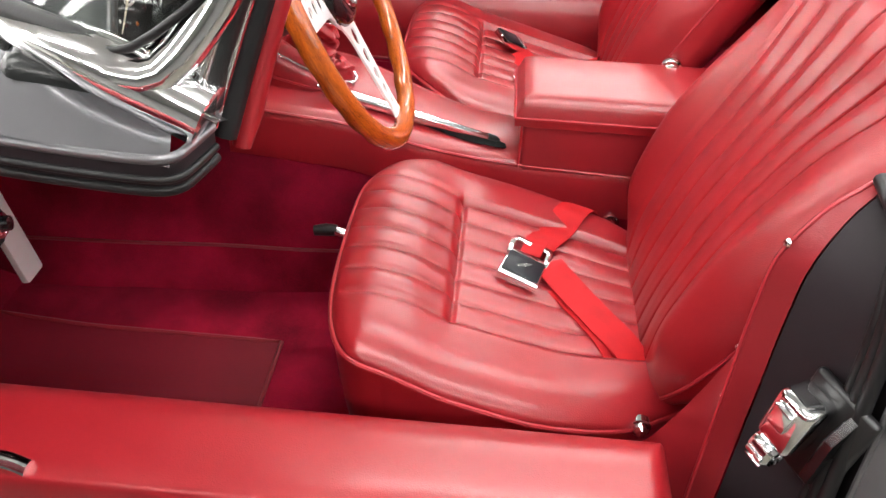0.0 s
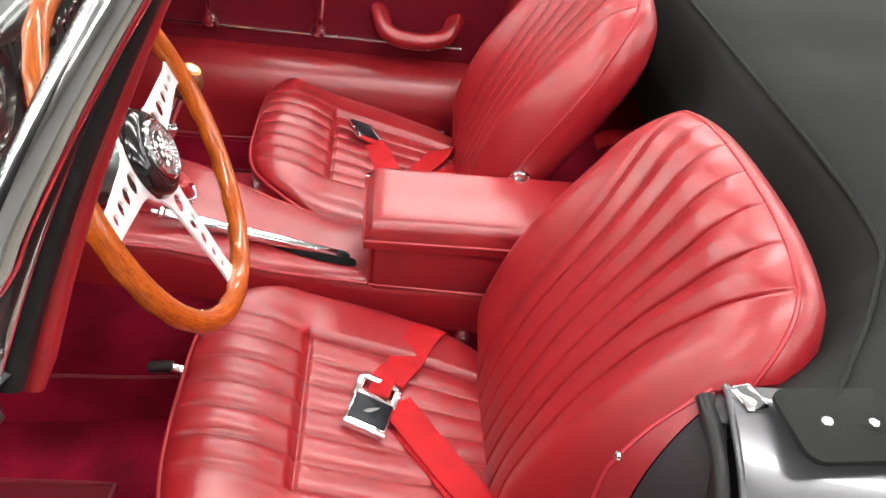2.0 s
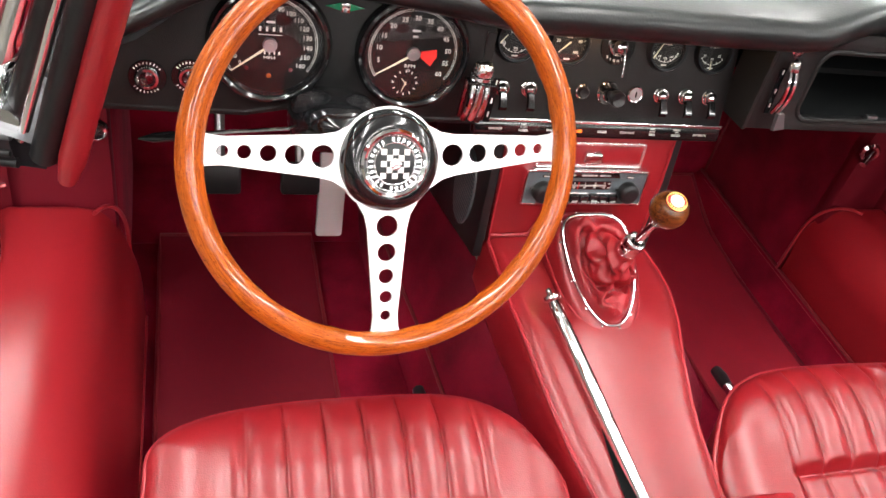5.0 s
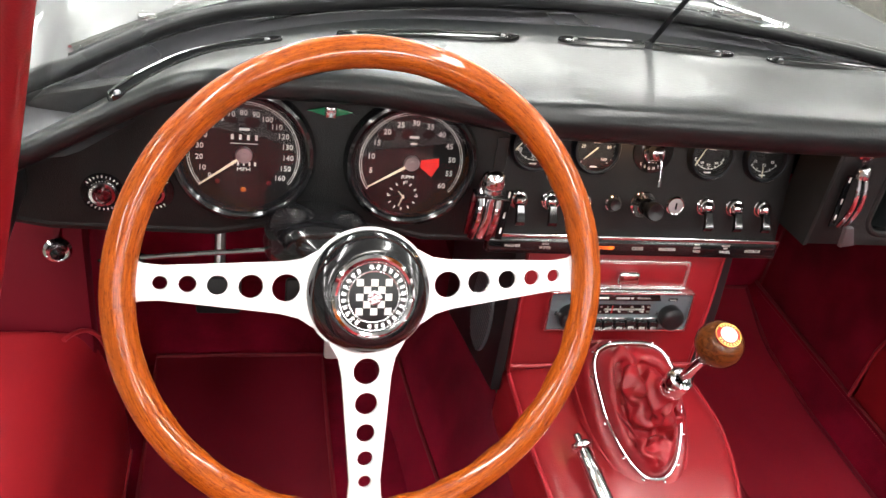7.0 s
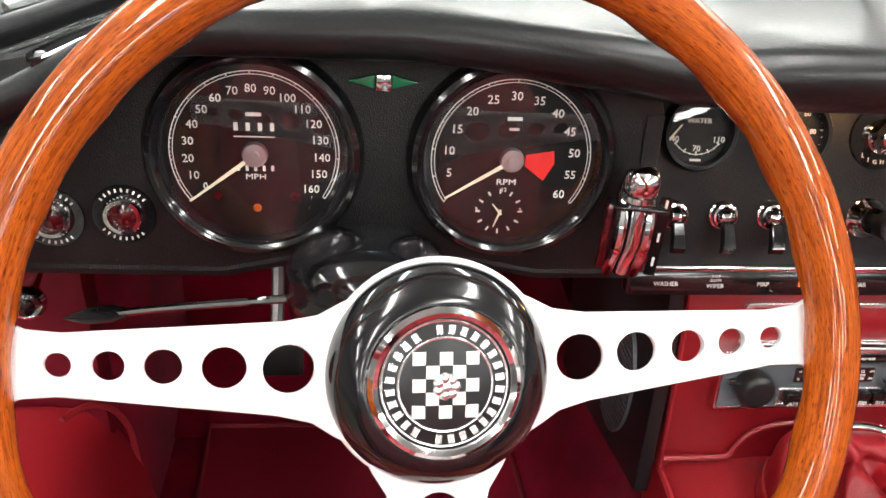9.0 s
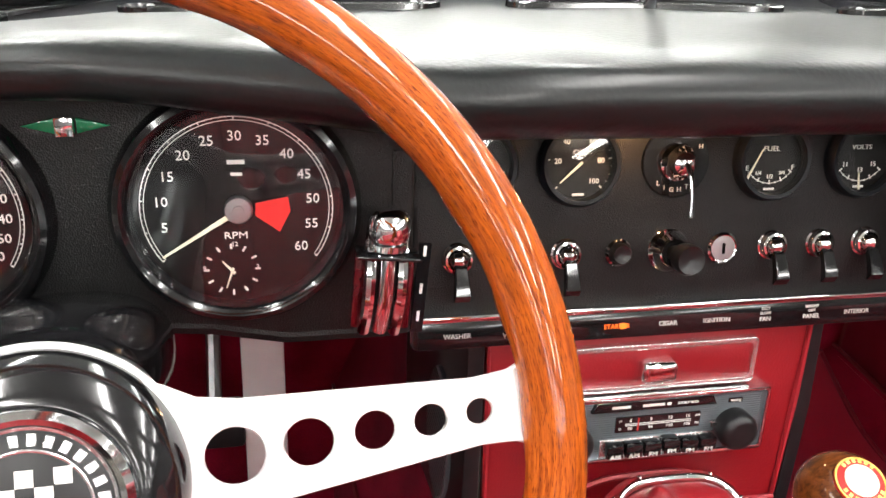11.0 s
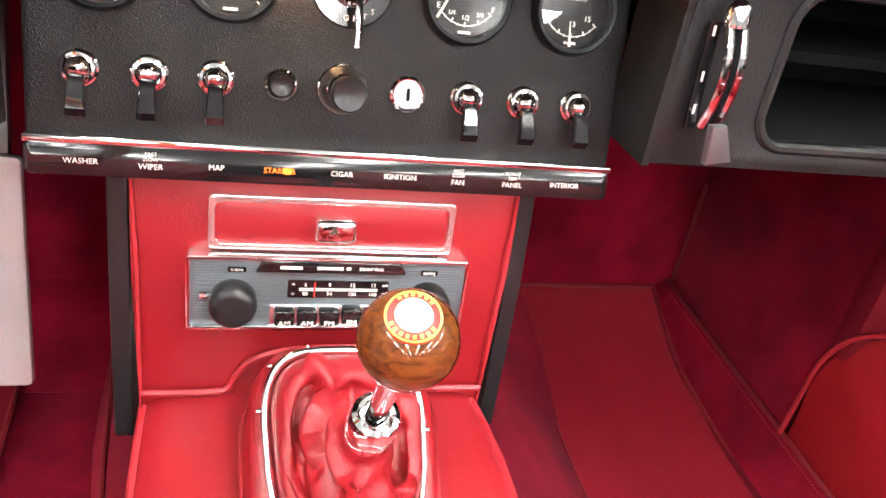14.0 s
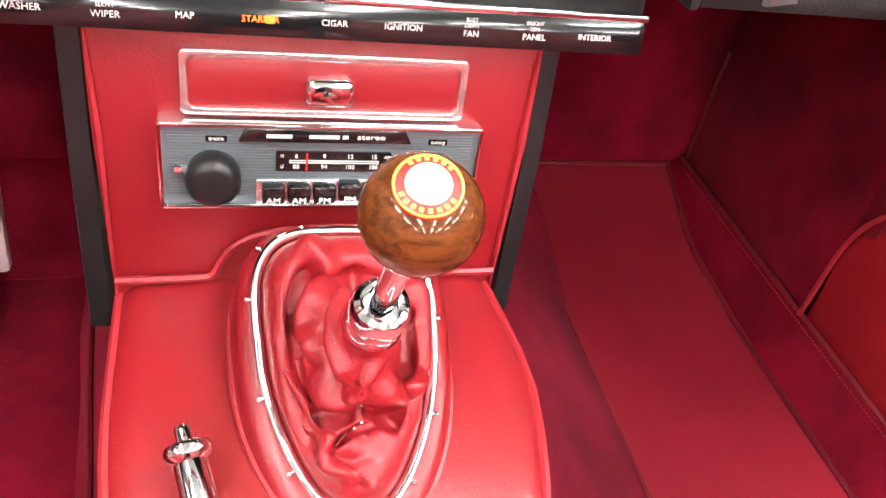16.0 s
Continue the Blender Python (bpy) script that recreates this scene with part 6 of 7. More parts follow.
def shut_face():
    """Rear edge of the door opening: dark shut face, red inner trim, lock and rubber seal."""
    g = G()
    zs = [0.22, 0.30, 0.40, 0.489, 0.575, 0.64, 0.684, 0.706, 0.716]
    ins = bez([(x, y, z) for z, x, y in zip(zs, (-0.632, -0.632, -0.632, -0.632, -0.632, -0.631, -0.620, -0.608, -0.596), (-0.378, -0.378, -0.378, -0.378, -0.378, -0.382, -0.402, -0.424, -0.438))], 6)
    outs = bez([(x, -0.430, z) for z, x in zip(zs, (-0.738, -0.736, -0.731, -0.724, -0.715, -0.704, -0.678, -0.646, -0.600))], 6)
    g.grid(lambda i, j: tuple(ins[i].lerp(outs[i], j / 6) + V(0, -0.010 * math.sin(math.pi * j / 6), 0)), len(ins), 7)
    g.grid(lambda i, j: tuple(ins[i].lerp(outs[i], j / 6) + V(0, -0.03, 0)), len(ins), 7)
    tagged(part("wall_shut_face", g, SHUT), "dark painted shut face of the driver's door opening", "shut face", kind="structure")
    t = thing("quarter_trim", (-0.61, -0.37, 0.42), "red leather trim panel beside the driver's seat", "trim panel")
    K = 36
    front = [p + V(0.014 - 0.010 * max(0, i - 30) / 18, 0.022 * (1 - max(0, i - 30) / 18), 0) for i, p in enumerate(ins)]
    part("edge", G().grid(lambda i, j: tuple(ins[i].lerp(front[i], j / 3) + V(0, 0.002, 0)), len(ins), 4), RED_VINYL, t, "folded red edge")
    INNER_X = [(0.22, -0.545), (0.30, -0.560), (0.35, -0.575), (0.50, -0.580), (0.60, -0.588), (0.72, -0.592)]
    INNER_Y = [(0.22, -0.265), (0.30, -0.290), (0.35, -0.314), (0.412, -0.342), (0.50, -0.373), (0.60, -0.402), (0.72, -0.445)]
    inner = [V(lerp(INNER_X, p.z), lerp(INNER_Y, p.z), p.z) for p in front]
    deep = [p + V(0.012, -0.06, 0) for p in inner]

    def panel(i, j):
        return tuple((front[i].lerp(inner[i], j / 4) if j < 5 else inner[i].lerp(deep[i], (j - 4) / 3)) + V(0, 0.002, 0))
    part("panel", G().grid(panel, len(ins), 8), RED_VINYL, t)
    part("seam", G().tube([p + V(0.001, 0.003, 0) for p in front[4:]], 0.0022, 6), PIPING, t)
    for x, y, z in ((-0.585, -0.366, 0.503), (-0.612, -0.356, 0.46), (-0.615, -0.362, 0.655)):
        p = V(x, y, z)
        part("screw", G().lathe([(0, 0.0030), (0.0028, 0.0025), (0.0045, 0)], along(p, p + V(-0.3, 1, 0.2)), 14), CHROME, t)
    seal = thing("door_seal", (-0.72, -0.42, 0.45), "ribbed black rubber door seal round the shut face", "door seal")
    for k, r in ((0.0, 0.0068), (0.0105, 0.0062), (0.0205, 0.0052)):
        part("bead", G().tube([p.lerp(q, k / 0.10) + V(0, 0.006 - k * 0.2, 0) for p, q in zip(outs, ins)], r, 10), RUBBER, seal)
    part("end_cap", G().lathe([(0, 0.012), (0.008, 0.011), (0.015, 0.006), (0.017, -0.004), (0.015, -0.014)], at(-0.612, -0.438, 0.708), 20), RUBBER, seal, "rounded black rubber end")
    latch = thing("door_striker", (-0.705, -0.39, 0.516), "chrome door striker lock on the shut face", "door striker")
    m = Matrix.Translation((-0.696, -0.404, 0.512)) @ Matrix.Rotation(radians(30), 4, "Z") @ Matrix.Rotation(radians(-8), 4, "Y") @ Matrix.Scale(1.05, 4)
    part("plate", G().box(m @ at(-0.006, -0.006, 0), 0.066, 0.010, 0.110, 0.004, 3), BLACK_SATIN, latch, "dark backing plate")
    part("block", G().box(m @ at(0.010, 0.014, 0.012), 0.036, 0.036, 0.060, 0.007, 3), CHROME, latch, "chrome striker block")
    part("wedge", G().prism([[(-0.045, 0.0), (0.045, 0.0), (0.038, 0.010), (-0.020, 0.014)]], 0.010, m @ at(-0.026, 0.000, 0.0) @ Matrix.Rotation(radians(90), 4, "Y"), 0.002), BLACK_GLOSS, latch, "black guide wedge", 20)
    part("claw", G().lathe([(0.012, -0.012), (0.016, -0.008), (0.016, 0.008), (0.012, 0.012), (0, 0.012)], m @ at(0.012, 0.022, -0.030) @ Matrix.Rotation(radians(90), 4, "Y"), 24), CHROME, latch, "toothed chrome wheel")
    for k in range(8):
        a = 2 * math.pi * k / 8
        part("tooth", G().box(m @ at(0.012, 0.022 + 0.016 * math.cos(a), -0.030 + 0.016 * math.sin(a)) @ Matrix.Rotation(a, 4, "X"), 0.018, 0.005, 0.005, 0.001), CHROME, latch)
    part("catch", G().box(m @ at(0.012, 0.032, 0.022), 0.020, 0.014, 0.024, 0.003, 2), CHROME, latch, "chrome catch")


shut_face()


def body_side(side, name, label):
    """Rear wing and the flank below the sills."""
    def sec(y):
        grow = lerp([(-0.42, 0.0), (-0.9, 0.03), (-1.5, 0.0), (-2.0, -0.12)], y)
        drop = lerp([(-0.42, 0.0), (-0.9, -0.01), (-1.5, 0.05), (-2.0, 0.20)], y)
        return bez([(0.598, 0, 0.728), (0.650, 0, 0.726), (0.715, 0, 0.700), (0.775 + grow * 0.6, 0, 0.632), (0.822 + grow, 0, 0.52), (0.825 + grow, 0, 0.40), (0.79 + grow, 0, 0.24)], 5), drop
    ys = [-0.440] + [-0.440 - 1.5 * (i / 40) ** 1.3 for i in range(41)]

    def fn(i, j):
        p, drop = sec(ys[i])
        q = p[j]
        k = min(1.0, max(0.0, (-0.440 - ys[i]) / 0.20)) ** 0.55
        edge = lerp([(0.22, 0.744), (0.40, 0.737), (0.489, 0.730), (0.575, 0.721), (0.64, 0.710), (0.684, 0.684), (0.706, 0.652), (0.73, 0.600)], q.z)
        x = min(q.x, edge) * (1 - k) + q.x * k
        return (side * x, ys[i], q.z - drop)
    g = G().grid(fn, 42, 31)
    w = thing("rear_wing", (side * 0.8, -0.9, 0.3), label, "car wing", "rear wings")
    part("panel", g, PAINT, w, "", 80)
    part("front_flange", G().tube([fn(0, j) for j in range(31)], 0.0032, 8), PAINT, w, "rolled painted front edge")


body_side(-1, "", "gunmetal grey painted rear wing on the driver's side")
body_side(1, "", "gunmetal grey painted rear wing on the passenger side")


def rear_deck():
    d = thing("rear_deck", (0, -1.6, 0.6), "gunmetal grey painted rear deck", "car body")
    g = G().grid(lambda i, j: (-0.62 + 1.24 * i / 20, -1.20 - 0.75 * j / 12, 0.735 - 0.02 * (i / 10 - 1) ** 2 - 0.22 * (j / 12) ** 2), 21, 13)
    part("panel", g, PAINT, d)


rear_deck()


def hood_cover():
    """Folded soft top under a black cloth cover round the rear of the cockpit."""
    top = thing("hood_cover", (0, -0.9, 0.70), "folded soft top under a black cloth cover", "hood cover")
    e1 = bez([(0.665, -0.485, 0.705), (0.60, -0.595, 0.660), (0.40, -0.650, 0.625), (0.0, -0.655, 0.620), (-0.30, -0.648, 0.630), (-0.44, -0.605, 0.670), (-0.575, -0.50, 0.705)], 8)
    e2 = bez([(0.700, -0.475, 0.750), (0.66, -0.610, 0.765), (0.46, -0.672, 0.757), (0.0, -0.678, 0.757), (-0.36, -0.668, 0.757), (-0.485, -0.620, 0.752), (-0.635, -0.51, 0.737)], 8)
    e3 = bez([(0.760, -0.455, 0.765), (0.77, -0.90, 0.80), (0.45, -1.12, 0.80), (0.0, -1.16, 0.815), (-0.45, -1.12, 0.80), (-0.69, -0.86, 0.742), (-0.668, -0.56, 0.733)], 8)
    e4 = bez([(0.825, -0.430, 0.715), (0.84, -1.00, 0.735), (0.48, -1.28, 0.73), (0.0, -1.33, 0.74), (-0.48, -1.28, 0.73), (-0.73, -0.96, 0.735), (-0.672, -0.585, 0.728)], 8)
    e0 = [p + V(0, -0.01, -0.10) for p in e1]
    rows = [e0, e1, e2, e3, e4]
    K = len(e1)

    def fn(i, j):
        s, t = divmod(j, 5)
        if s >= 4:
            s, t = 3, 5
        a, b = rows[s][i], rows[s + 1][i]
        p = a.lerp(b, t / 5)
        w = 0.010 * noise.noise((p.x * 5, p.y * 5, 3)) + 0.005 * noise.noise((p.x * 16, p.y * 12, 5)) + 0.0015 * noise.noise((p.x * 60, p.y * 40, 5))
        return (p.x, p.y, p.z + w + 0.012 * math.sin(math.pi * t / 5) * (1 if s > 0 else 0))
    part("cloth", G().grid(fn, K, 21), CANVAS, top, "black hood cloth", 80)
    part("seam", G().tube([p + V(0, 0, 0.0005) for p in e2], 0.0030, 8), CANVAS, top, "stitched seam")
    part("flap", G().prism([rrect(0.075, 0.125, 0.014)], 0.005, at(-0.645, -0.532, 0.737) @ Matrix.Rotation(radians(4), 4, "Z"), 0.0015), CANVAS, top, "black cloth corner flap")
    for y in (-0.501, -0.540):
        part("stud", G().lathe([(0, 0.0035), (0.003, 0.003), (0.0052, 0.001), (0.0055, 0)], at(-0.645, y - 0.002, 0.742), 16), CHROME, top, "bright press stud")


hood_cover()
g = G().box(at(-0.612, -0.455, 0.728) @ Matrix.Rotation(0.3, 4, "Z"), 0.030, 0.022, 0.010, 0.004, 3)
solo("hood_bracket", g, CHROME, "small chrome hood bracket at the door opening", "bracket")

# space behind the seats
g = G()
g.grid(lambda i, j: (-0.64 + 1.28 * i / 30, -0.52 - 0.55 * j / 10, 0.30 + 0.06 * step(0.0, 0.6, j / 10) + 0.006 * noise.noise((i * 0.3, j * 0.4, 4))), 31, 11)
g.grid(lambda i, j: (-0.64 + 1.28 * i / 30, -0.52, 0.30 - 0.14 * j / 2), 31, 3)
g.grid(lambda i, j: (-0.70 + 1.40 * i / 10, -1.06, 0.34 + 0.42 * j / 4), 11, 5)
for s in (-1, 1):
    g.grid(lambda i, j: (s * 0.645, -0.46 - 0.62 * i / 8, 0.16 + 0.52 * j / 4), 9, 5)
tagged(part("floor_luggage_shelf", g, CARPET), "crimson carpet behind the seats", "carpet", kind="structure")
for x0, y0 in ((0.47, -0.60), (-0.14, -0.60)):
    strap = bez([(x0, y0 - 0.03, 0.375), (x0 + 0.03, y0 - 0.12, 0.380), (x0 + 0.02, y0 - 0.22, 0.385), (x0 + 0.06, y0 - 0.30, 0.380)], 6)
    st = solo("spare_strap", G().grid(lambda i, j: (strap[i].x + (j - 0.5) * 0.048, strap[i].y, strap[i].z + 0.008 * math.sin(i * 0.6) + 0.01 * j), len(strap), 2), BELT, "loose red webbing strap behind the seats", "strap", "straps")

# ---- scuttle, pillars, windscreen, bonnet ----


def windscreen():
    base = bez([(-0.672, 0.105, 0.765), (-0.655, 0.195, 0.798), (-0.588, 0.325, 0.812), (-0.42, 0.470, 0.834), (0, 0.562, 0.846), (0.42, 0.470, 0.834), (0.588, 0.325, 0.812), (0.655, 0.195, 0.798), (0.672, 0.105, 0.765)], 8)
    head = bez([(-0.555, 0.012, 1.050), (-0.545, 0.045, 1.066), (-0.47, 0.110, 1.086), (-0.30, 0.180, 1.100), (0, 0.225, 1.106), (0.30, 0.180, 1.100), (0.47, 0.110, 1.086), (0.545, 0.045, 1.066), (0.555, 0.012, 1.050)], 8)
    top = thing("windscreen", (0, 0.4, 0.86), "curved windscreen in a polished chrome frame", "windscreen")
    K = len(base)
    n = 10

    def pane(i, j):
        k, inner = (j, 0) if j <= n else (2 * n + 1 - j, 1)
        p = base[i].lerp(head[i], k / n) + V(0, 0.012 * math.sin(math.pi * k / n), 0.012 * math.sin(math.pi * k / n))
        return tuple(p + inner * V(-0.006 * p.x, -0.0035, -0.0025))
    glass = G().grid(pane, K, 2 * n + 2, close_v=True)
    part("ledge", G().grid(lambda i, j: tuple(base[i] + V(-0.02 * base[i].x * j, -0.028 * j * step(0.66, 0.60, abs(base[i].x)), -0.003 - 0.006 * j)), K, 4), PAINT, top, "grey painted ledge inside the glass", 60)
    gl = part("glass", glass, SCREEN, top, "clear curved glass", 80)
    gl.visible_shadow = False
    part("base_trim", G().tube([p + V(0, 0.004, 0.002) for p in base], [0.010 + 0.015 * step(0.60, 0.67, abs(p.x)) for p in base], 12, flat=0.8), CHROME, top, "chrome base trim", 60)
    part("base_rubber", G().tube([p + V(0, -0.010 if abs(p.x) < 0.6 else 0, 0.012) for p in base], 0.010, 10), RUBBER, top, "black rubber glazing strip")
    part("header", G().tube(head, 0.014, 12, flat=0.7), CHROME, top, "chrome header rail", 60)
    for s in (-1, 1):
        def run(a, b, bow=0.010):
            a, b = Vector(a), Vector(b)
            return [V(s * -1 * p.x, p.y, p.z) for p in (a.lerp(b, t / 12) + V(0, bow * math.sin(math.pi * t / 12), 0) for t in range(13))]
        post = lambda f: ((-0.622 - 0.050 * f, 0.106 + 0.024 * f, 0.715 + 0.057 * f), (-0.532 - 0.034 * f, -0.009 - 0.004 * f, 1.040 + 0.018 * f))
        sweep = lambda f, r: run(*post(f))[:0:-1][:-2] + [V(s * p[0], p[1], p[2]) for p in r]
        part("pillar_frame", G().tube(bez(sweep(1.0, ((0.668, 0.140, 0.798), (0.666, 0.176, 0.796), (0.650, 0.212, 0.802), (0.626, 0.254, 0.800))), 3), 0.0175, 16, flat=0.8), CHROME, top, "broad chrome pillar frame", 60)
        part("pillar_lip", G().tube(run(*post(0.84)), 0.0062, 12), CHROME, top, "chrome pillar lip", 60)
        part("pillar_rubber", G().tube(bez(sweep(1.22, ((0.667, 0.160, 0.815), (0.659, 0.194, 0.812), (0.640, 0.226, 0.814), (0.618, 0.262, 0.810))), 3), 0.0036, 10), RUBBER, top, "black glazing rubber")
        part("pillar_bead", G().tube([p + V(s * 0.006, -0.003, 0.004) for p in run(*post(0.50))], 0.0048, 10), CHROME, top, "chrome glazing bead", 60)
        part("pillar_seal", G().tube(run(*post(0.72)), 0.0105, 12), RUBBER, top, "black rubber door seal")
        part("pillar_seal", G().tube(run(*post(0.30)), 0.0120, 10), RUBBER, top, "black rubber door seal")
        part("pillar_trim", G().tube(run(*post(-0.04)), [0.008] + [0.0115] * 11 + [0.009], 14), RED, top, "red leather pillar trim")
    # mirror finish corner fillet where frame meets the scuttle
    return top


windscreen()


def scuttle():
    top = thing("scuttle", (0, 0.7, 0.75), "gunmetal painted scuttle and bonnet ahead of the windscreen", "car body")

    def fn(i, j):
        x = -0.712 + 1.424 * i / 48
        t = j / 30
        near = lerp([(0, 0.552), (0.42, 0.460), (0.588, 0.315), (0.65, 0.17), (0.70, 0.128), (0.72, 0.128)], abs(x))
        y = near + (2.7 - near) * t ** 1.5
        crown = 0.09 * math.exp(-(x / 0.30) ** 2) * step(0.75, 1.1, y)
        z = 0.846 - 0.037 * step(0.25, 0.62, abs(x)) + crown - 0.055 * step(0.60, 0.80, abs(x)) ** 1.5 - 0.12 * step(1.0, 2.7, y)
        z += 0.05 * math.exp(-((abs(x) - 0.58) / 0.16) ** 2) * step(0.9, 1.5, y)
        z -= 0.020 * step(0.28, 0.08, y) + 0.022 * step(0.55, 0.68, abs(x)) * step(0.60, 0.20, y)
        return (x, y, z)
    part("skin", G().grid(fn, 49, 31), PAINT, top, "", 80)
    flank = bez([(0.712, 0, 0.745), (0.77, 0, 0.69), (0.815, 0, 0.58), (0.82, 0, 0.40), (0.79, 0, 0.22)], 5)
    for s in (-1, 1):
        part("flank", G().grid(lambda i, j: (s * flank[j].x, 0.66 + 1.94 * i / 20, flank[j].z), 21, len(flank)), PAINT, top)
        part("hinge_face", G().box(at(s * 0.725, 0.64, 0.47), 0.20, 0.02, 0.56, 0.004), SHUT, top, "dark door hinge face")
        lip = [(s * 0.662, 0.110, 0.748), (s * 0.690, 0.118, 0.746), (s * 0.706, 0.124, 0.746)] + [(s * 0.713, 0.14 + 0.04 * k, 0.746 + 0.020 * step(0, 7, k)) for k in range(9)]
        lip = bez(lip, 4)
        part("edge_roll", G().tube([p + V(-s * 0.002, 0.002, 0.004) for p in lip], 0.0040, 10), PAINT, top, "rolled painted edge")
        part("edge_band", G().grid(lambda i, j: tuple(lip[i] + V(-s * (0.000, 0.001, 0.005)[j], 0.001 * j, (0.002, -0.014, -0.024)[j])), len(lip), 3), SHUT, top, "dark edge band")
        part("edge_seal", G().tube([p + V(0, 0, -0.012) for p in lip], 0.0032, 10), RUBBER, top, "black rubber edge seal")
        part("edge_bead", G().tube([p + V(-s * 0.004, 0.003, -0.024) for p in lip], 0.0045, 10), RUBBER, top, "black rubber edge bead")
        under = G().grid(lambda i, j: (s * (0.700 - 0.06 * j), 0.13 + 0.37 * i / 8, 0.716 + 0.012 * i / 8 - 0.01 * j), 9, 2)
        part("under_lip", under, SHUT, top, "dark underside of the scuttle edge")
    return top


scuttle()


SCREEN_Y = [(0, 0.562), (0.22, 0.538), (0.42, 0.470), (0.588, 0.325), (0.655, 0.195)]
SCREEN_Z = [(0, 0.846), (0.42, 0.834), (0.588, 0.812), (0.655, 0.798)]


def wiper(x0, x1):
    """A wiper parked along the foot of the windscreen, with its arm and spindle."""
    def foot(x, ahead, rise):
        return V(x, lerp(SCREEN_Y, abs(x)) + ahead, lerp(SCREEN_Z, abs(x)) + rise)
    top = thing("wiper", tuple(foot(x0, 0.03, 0.01)), "chrome windscreen wiper parked along the glass", "wiper", "wipers")
    n = 10
    blade = part("blade", G().tube([foot(x0 + (x1 - x0) * k / n, 0.012, 0.022) for k in range(n + 1)], 0.0045, 8), CHROME, top, "bright metal blade")
    part("rubber", G().tube([foot(x0 + (x1 - x0) * k / n, 0.006, 0.019) for k in range(n + 1)], 0.0028, 6), RUBBER, blade, "black wiping edge")
    mid = x0 + (x1 - x0) * 0.5
    start = x0 - 0.05 if x1 > x0 else x0 + 0.05
    part("arm", G().tube(bez([foot(start, 0.045, 0.012), foot(x0 + (mid - x0) * 0.5, 0.034, 0.030), foot(mid, 0.016, 0.030)], 5), 0.0038, 8), CHROME, top, "chrome arm")
    part("spindle", G().lathe([(0.012, -0.03), (0.012, 0.010), (0.008, 0.016), (0, 0.017)], Matrix.Translation(foot(start, 0.045, 0.0)), 20), CHROME, top, "chrome spindle")
    for k in (0.25, 0.75):
        p = foot(x0 + (x1 - x0) * k, 0.012, 0.024)
        part("clip", G().box(Matrix.Translation(p), 0.016, 0.010, 0.010, 0.002), CHROME, blade, "bright clip")


wiper(-0.36, -0.59)
wiper(-0.09, -0.33)
wiper(0.22, -0.03)

mirror = thing("mirror_rod", (0.0, 0.444, 0.845), "thin black mirror rod rising from the dash top to the header", "mirror rod")
part("rod", G().tube([(0.014, 0.445, 0.842), (0.008, 0.340, 0.970), (0.0, 0.232, 1.098)], 0.0032, 10), BLACK_GLOSS, mirror)
part("ferrule", G().lathe([(0.008, 0), (0.008, 0.004), (0.005, 0.010), (0.0035, 0.018)], along((0.014, 0.445, 0.842), (0.011, 0.392, 0.906)), 20), CHROME, mirror, "small chrome ferrule")

# ---- belts ----


def ribbon(pts, w, side, g=None, thick=0.0022):
    """A webbing band through points; side gives the across direction."""
    line = bez(pts, 8)
    side = Vector(side).normalized()
    g = g or G()

    def fn(i, j):
        p = line[i]
        a = line[min(i + 1, len(line) - 1)] - line[max(i - 1, 0)]
        s = side - a.normalized() * side.dot(a.normalized())
        s.normalize()
        nrm = a.normalized().cross(s)
        if nrm.z < 0:
            nrm = -nrm
        u, up = ((-1, 0), (-0.5, 0.0004), (0, 0.0006), (0.5, 0.0004), (1, 0), (1, -1), (-1, -1))[j]
        off = up if up > 0 else up * thick
        return tuple(p + s * (u * w / 2) + nrm * (off + thick * 0.5 + 0.0008 * noise.noise((i * 0.35, u * 1.5, w * 50))))
    return g.grid(fn, len(line), 7, close_v=True)


def on_cushion(cx, pts, lift=0.003):
    """Points (x, y) laid on the top of the cushion whose middle is cx; a third value sets its own height."""
    return [(p[0], p[1], p[2] if len(p) > 2 else cushion_height(p[0] - cx, p[1]) + lift) for p in pts]


def lying(x, y, cx, spin, lift, lean=0.0):
    """A frame lying on the slope of a cushion at (x, y), turned by spin degrees and tipped up by lean degrees."""
    h = cushion_height(x - cx, y)
    slope = math.atan2(lerp(CUSHION_Z, y + 0.03) - lerp(CUSHION_Z, y - 0.03), 0.06)
    return at(x, y, h + lift) @ Matrix.Rotation(slope, 4, "X") @ Matrix.Rotation(radians(spin), 4, "Z") @ Matrix.Rotation(radians(lean), 4, "X")


def buckle(m, top):
    """A square chrome lift buckle with a black enamel face; m at its foot."""
    part("buckle", G().box(m @ at(0, 0, 0.007), 0.057, 0.056, 0.012, 0.003, 2), CHROME, top, "chrome buckle")
    b = part("buckle_face", G().box(m @ at(0, 0.003, 0.0137), 0.052, 0.045, 0.0025, 0.001), ENAMEL, top, "black enamel buckle face")
    part("hinge_bar", G().tube([m @ Vector((-0.028, -0.026, 0.011)), m @ Vector((0.028, -0.026, 0.011))], 0.0042, 10), CHROME, top, "chrome hinge bar")
    return b


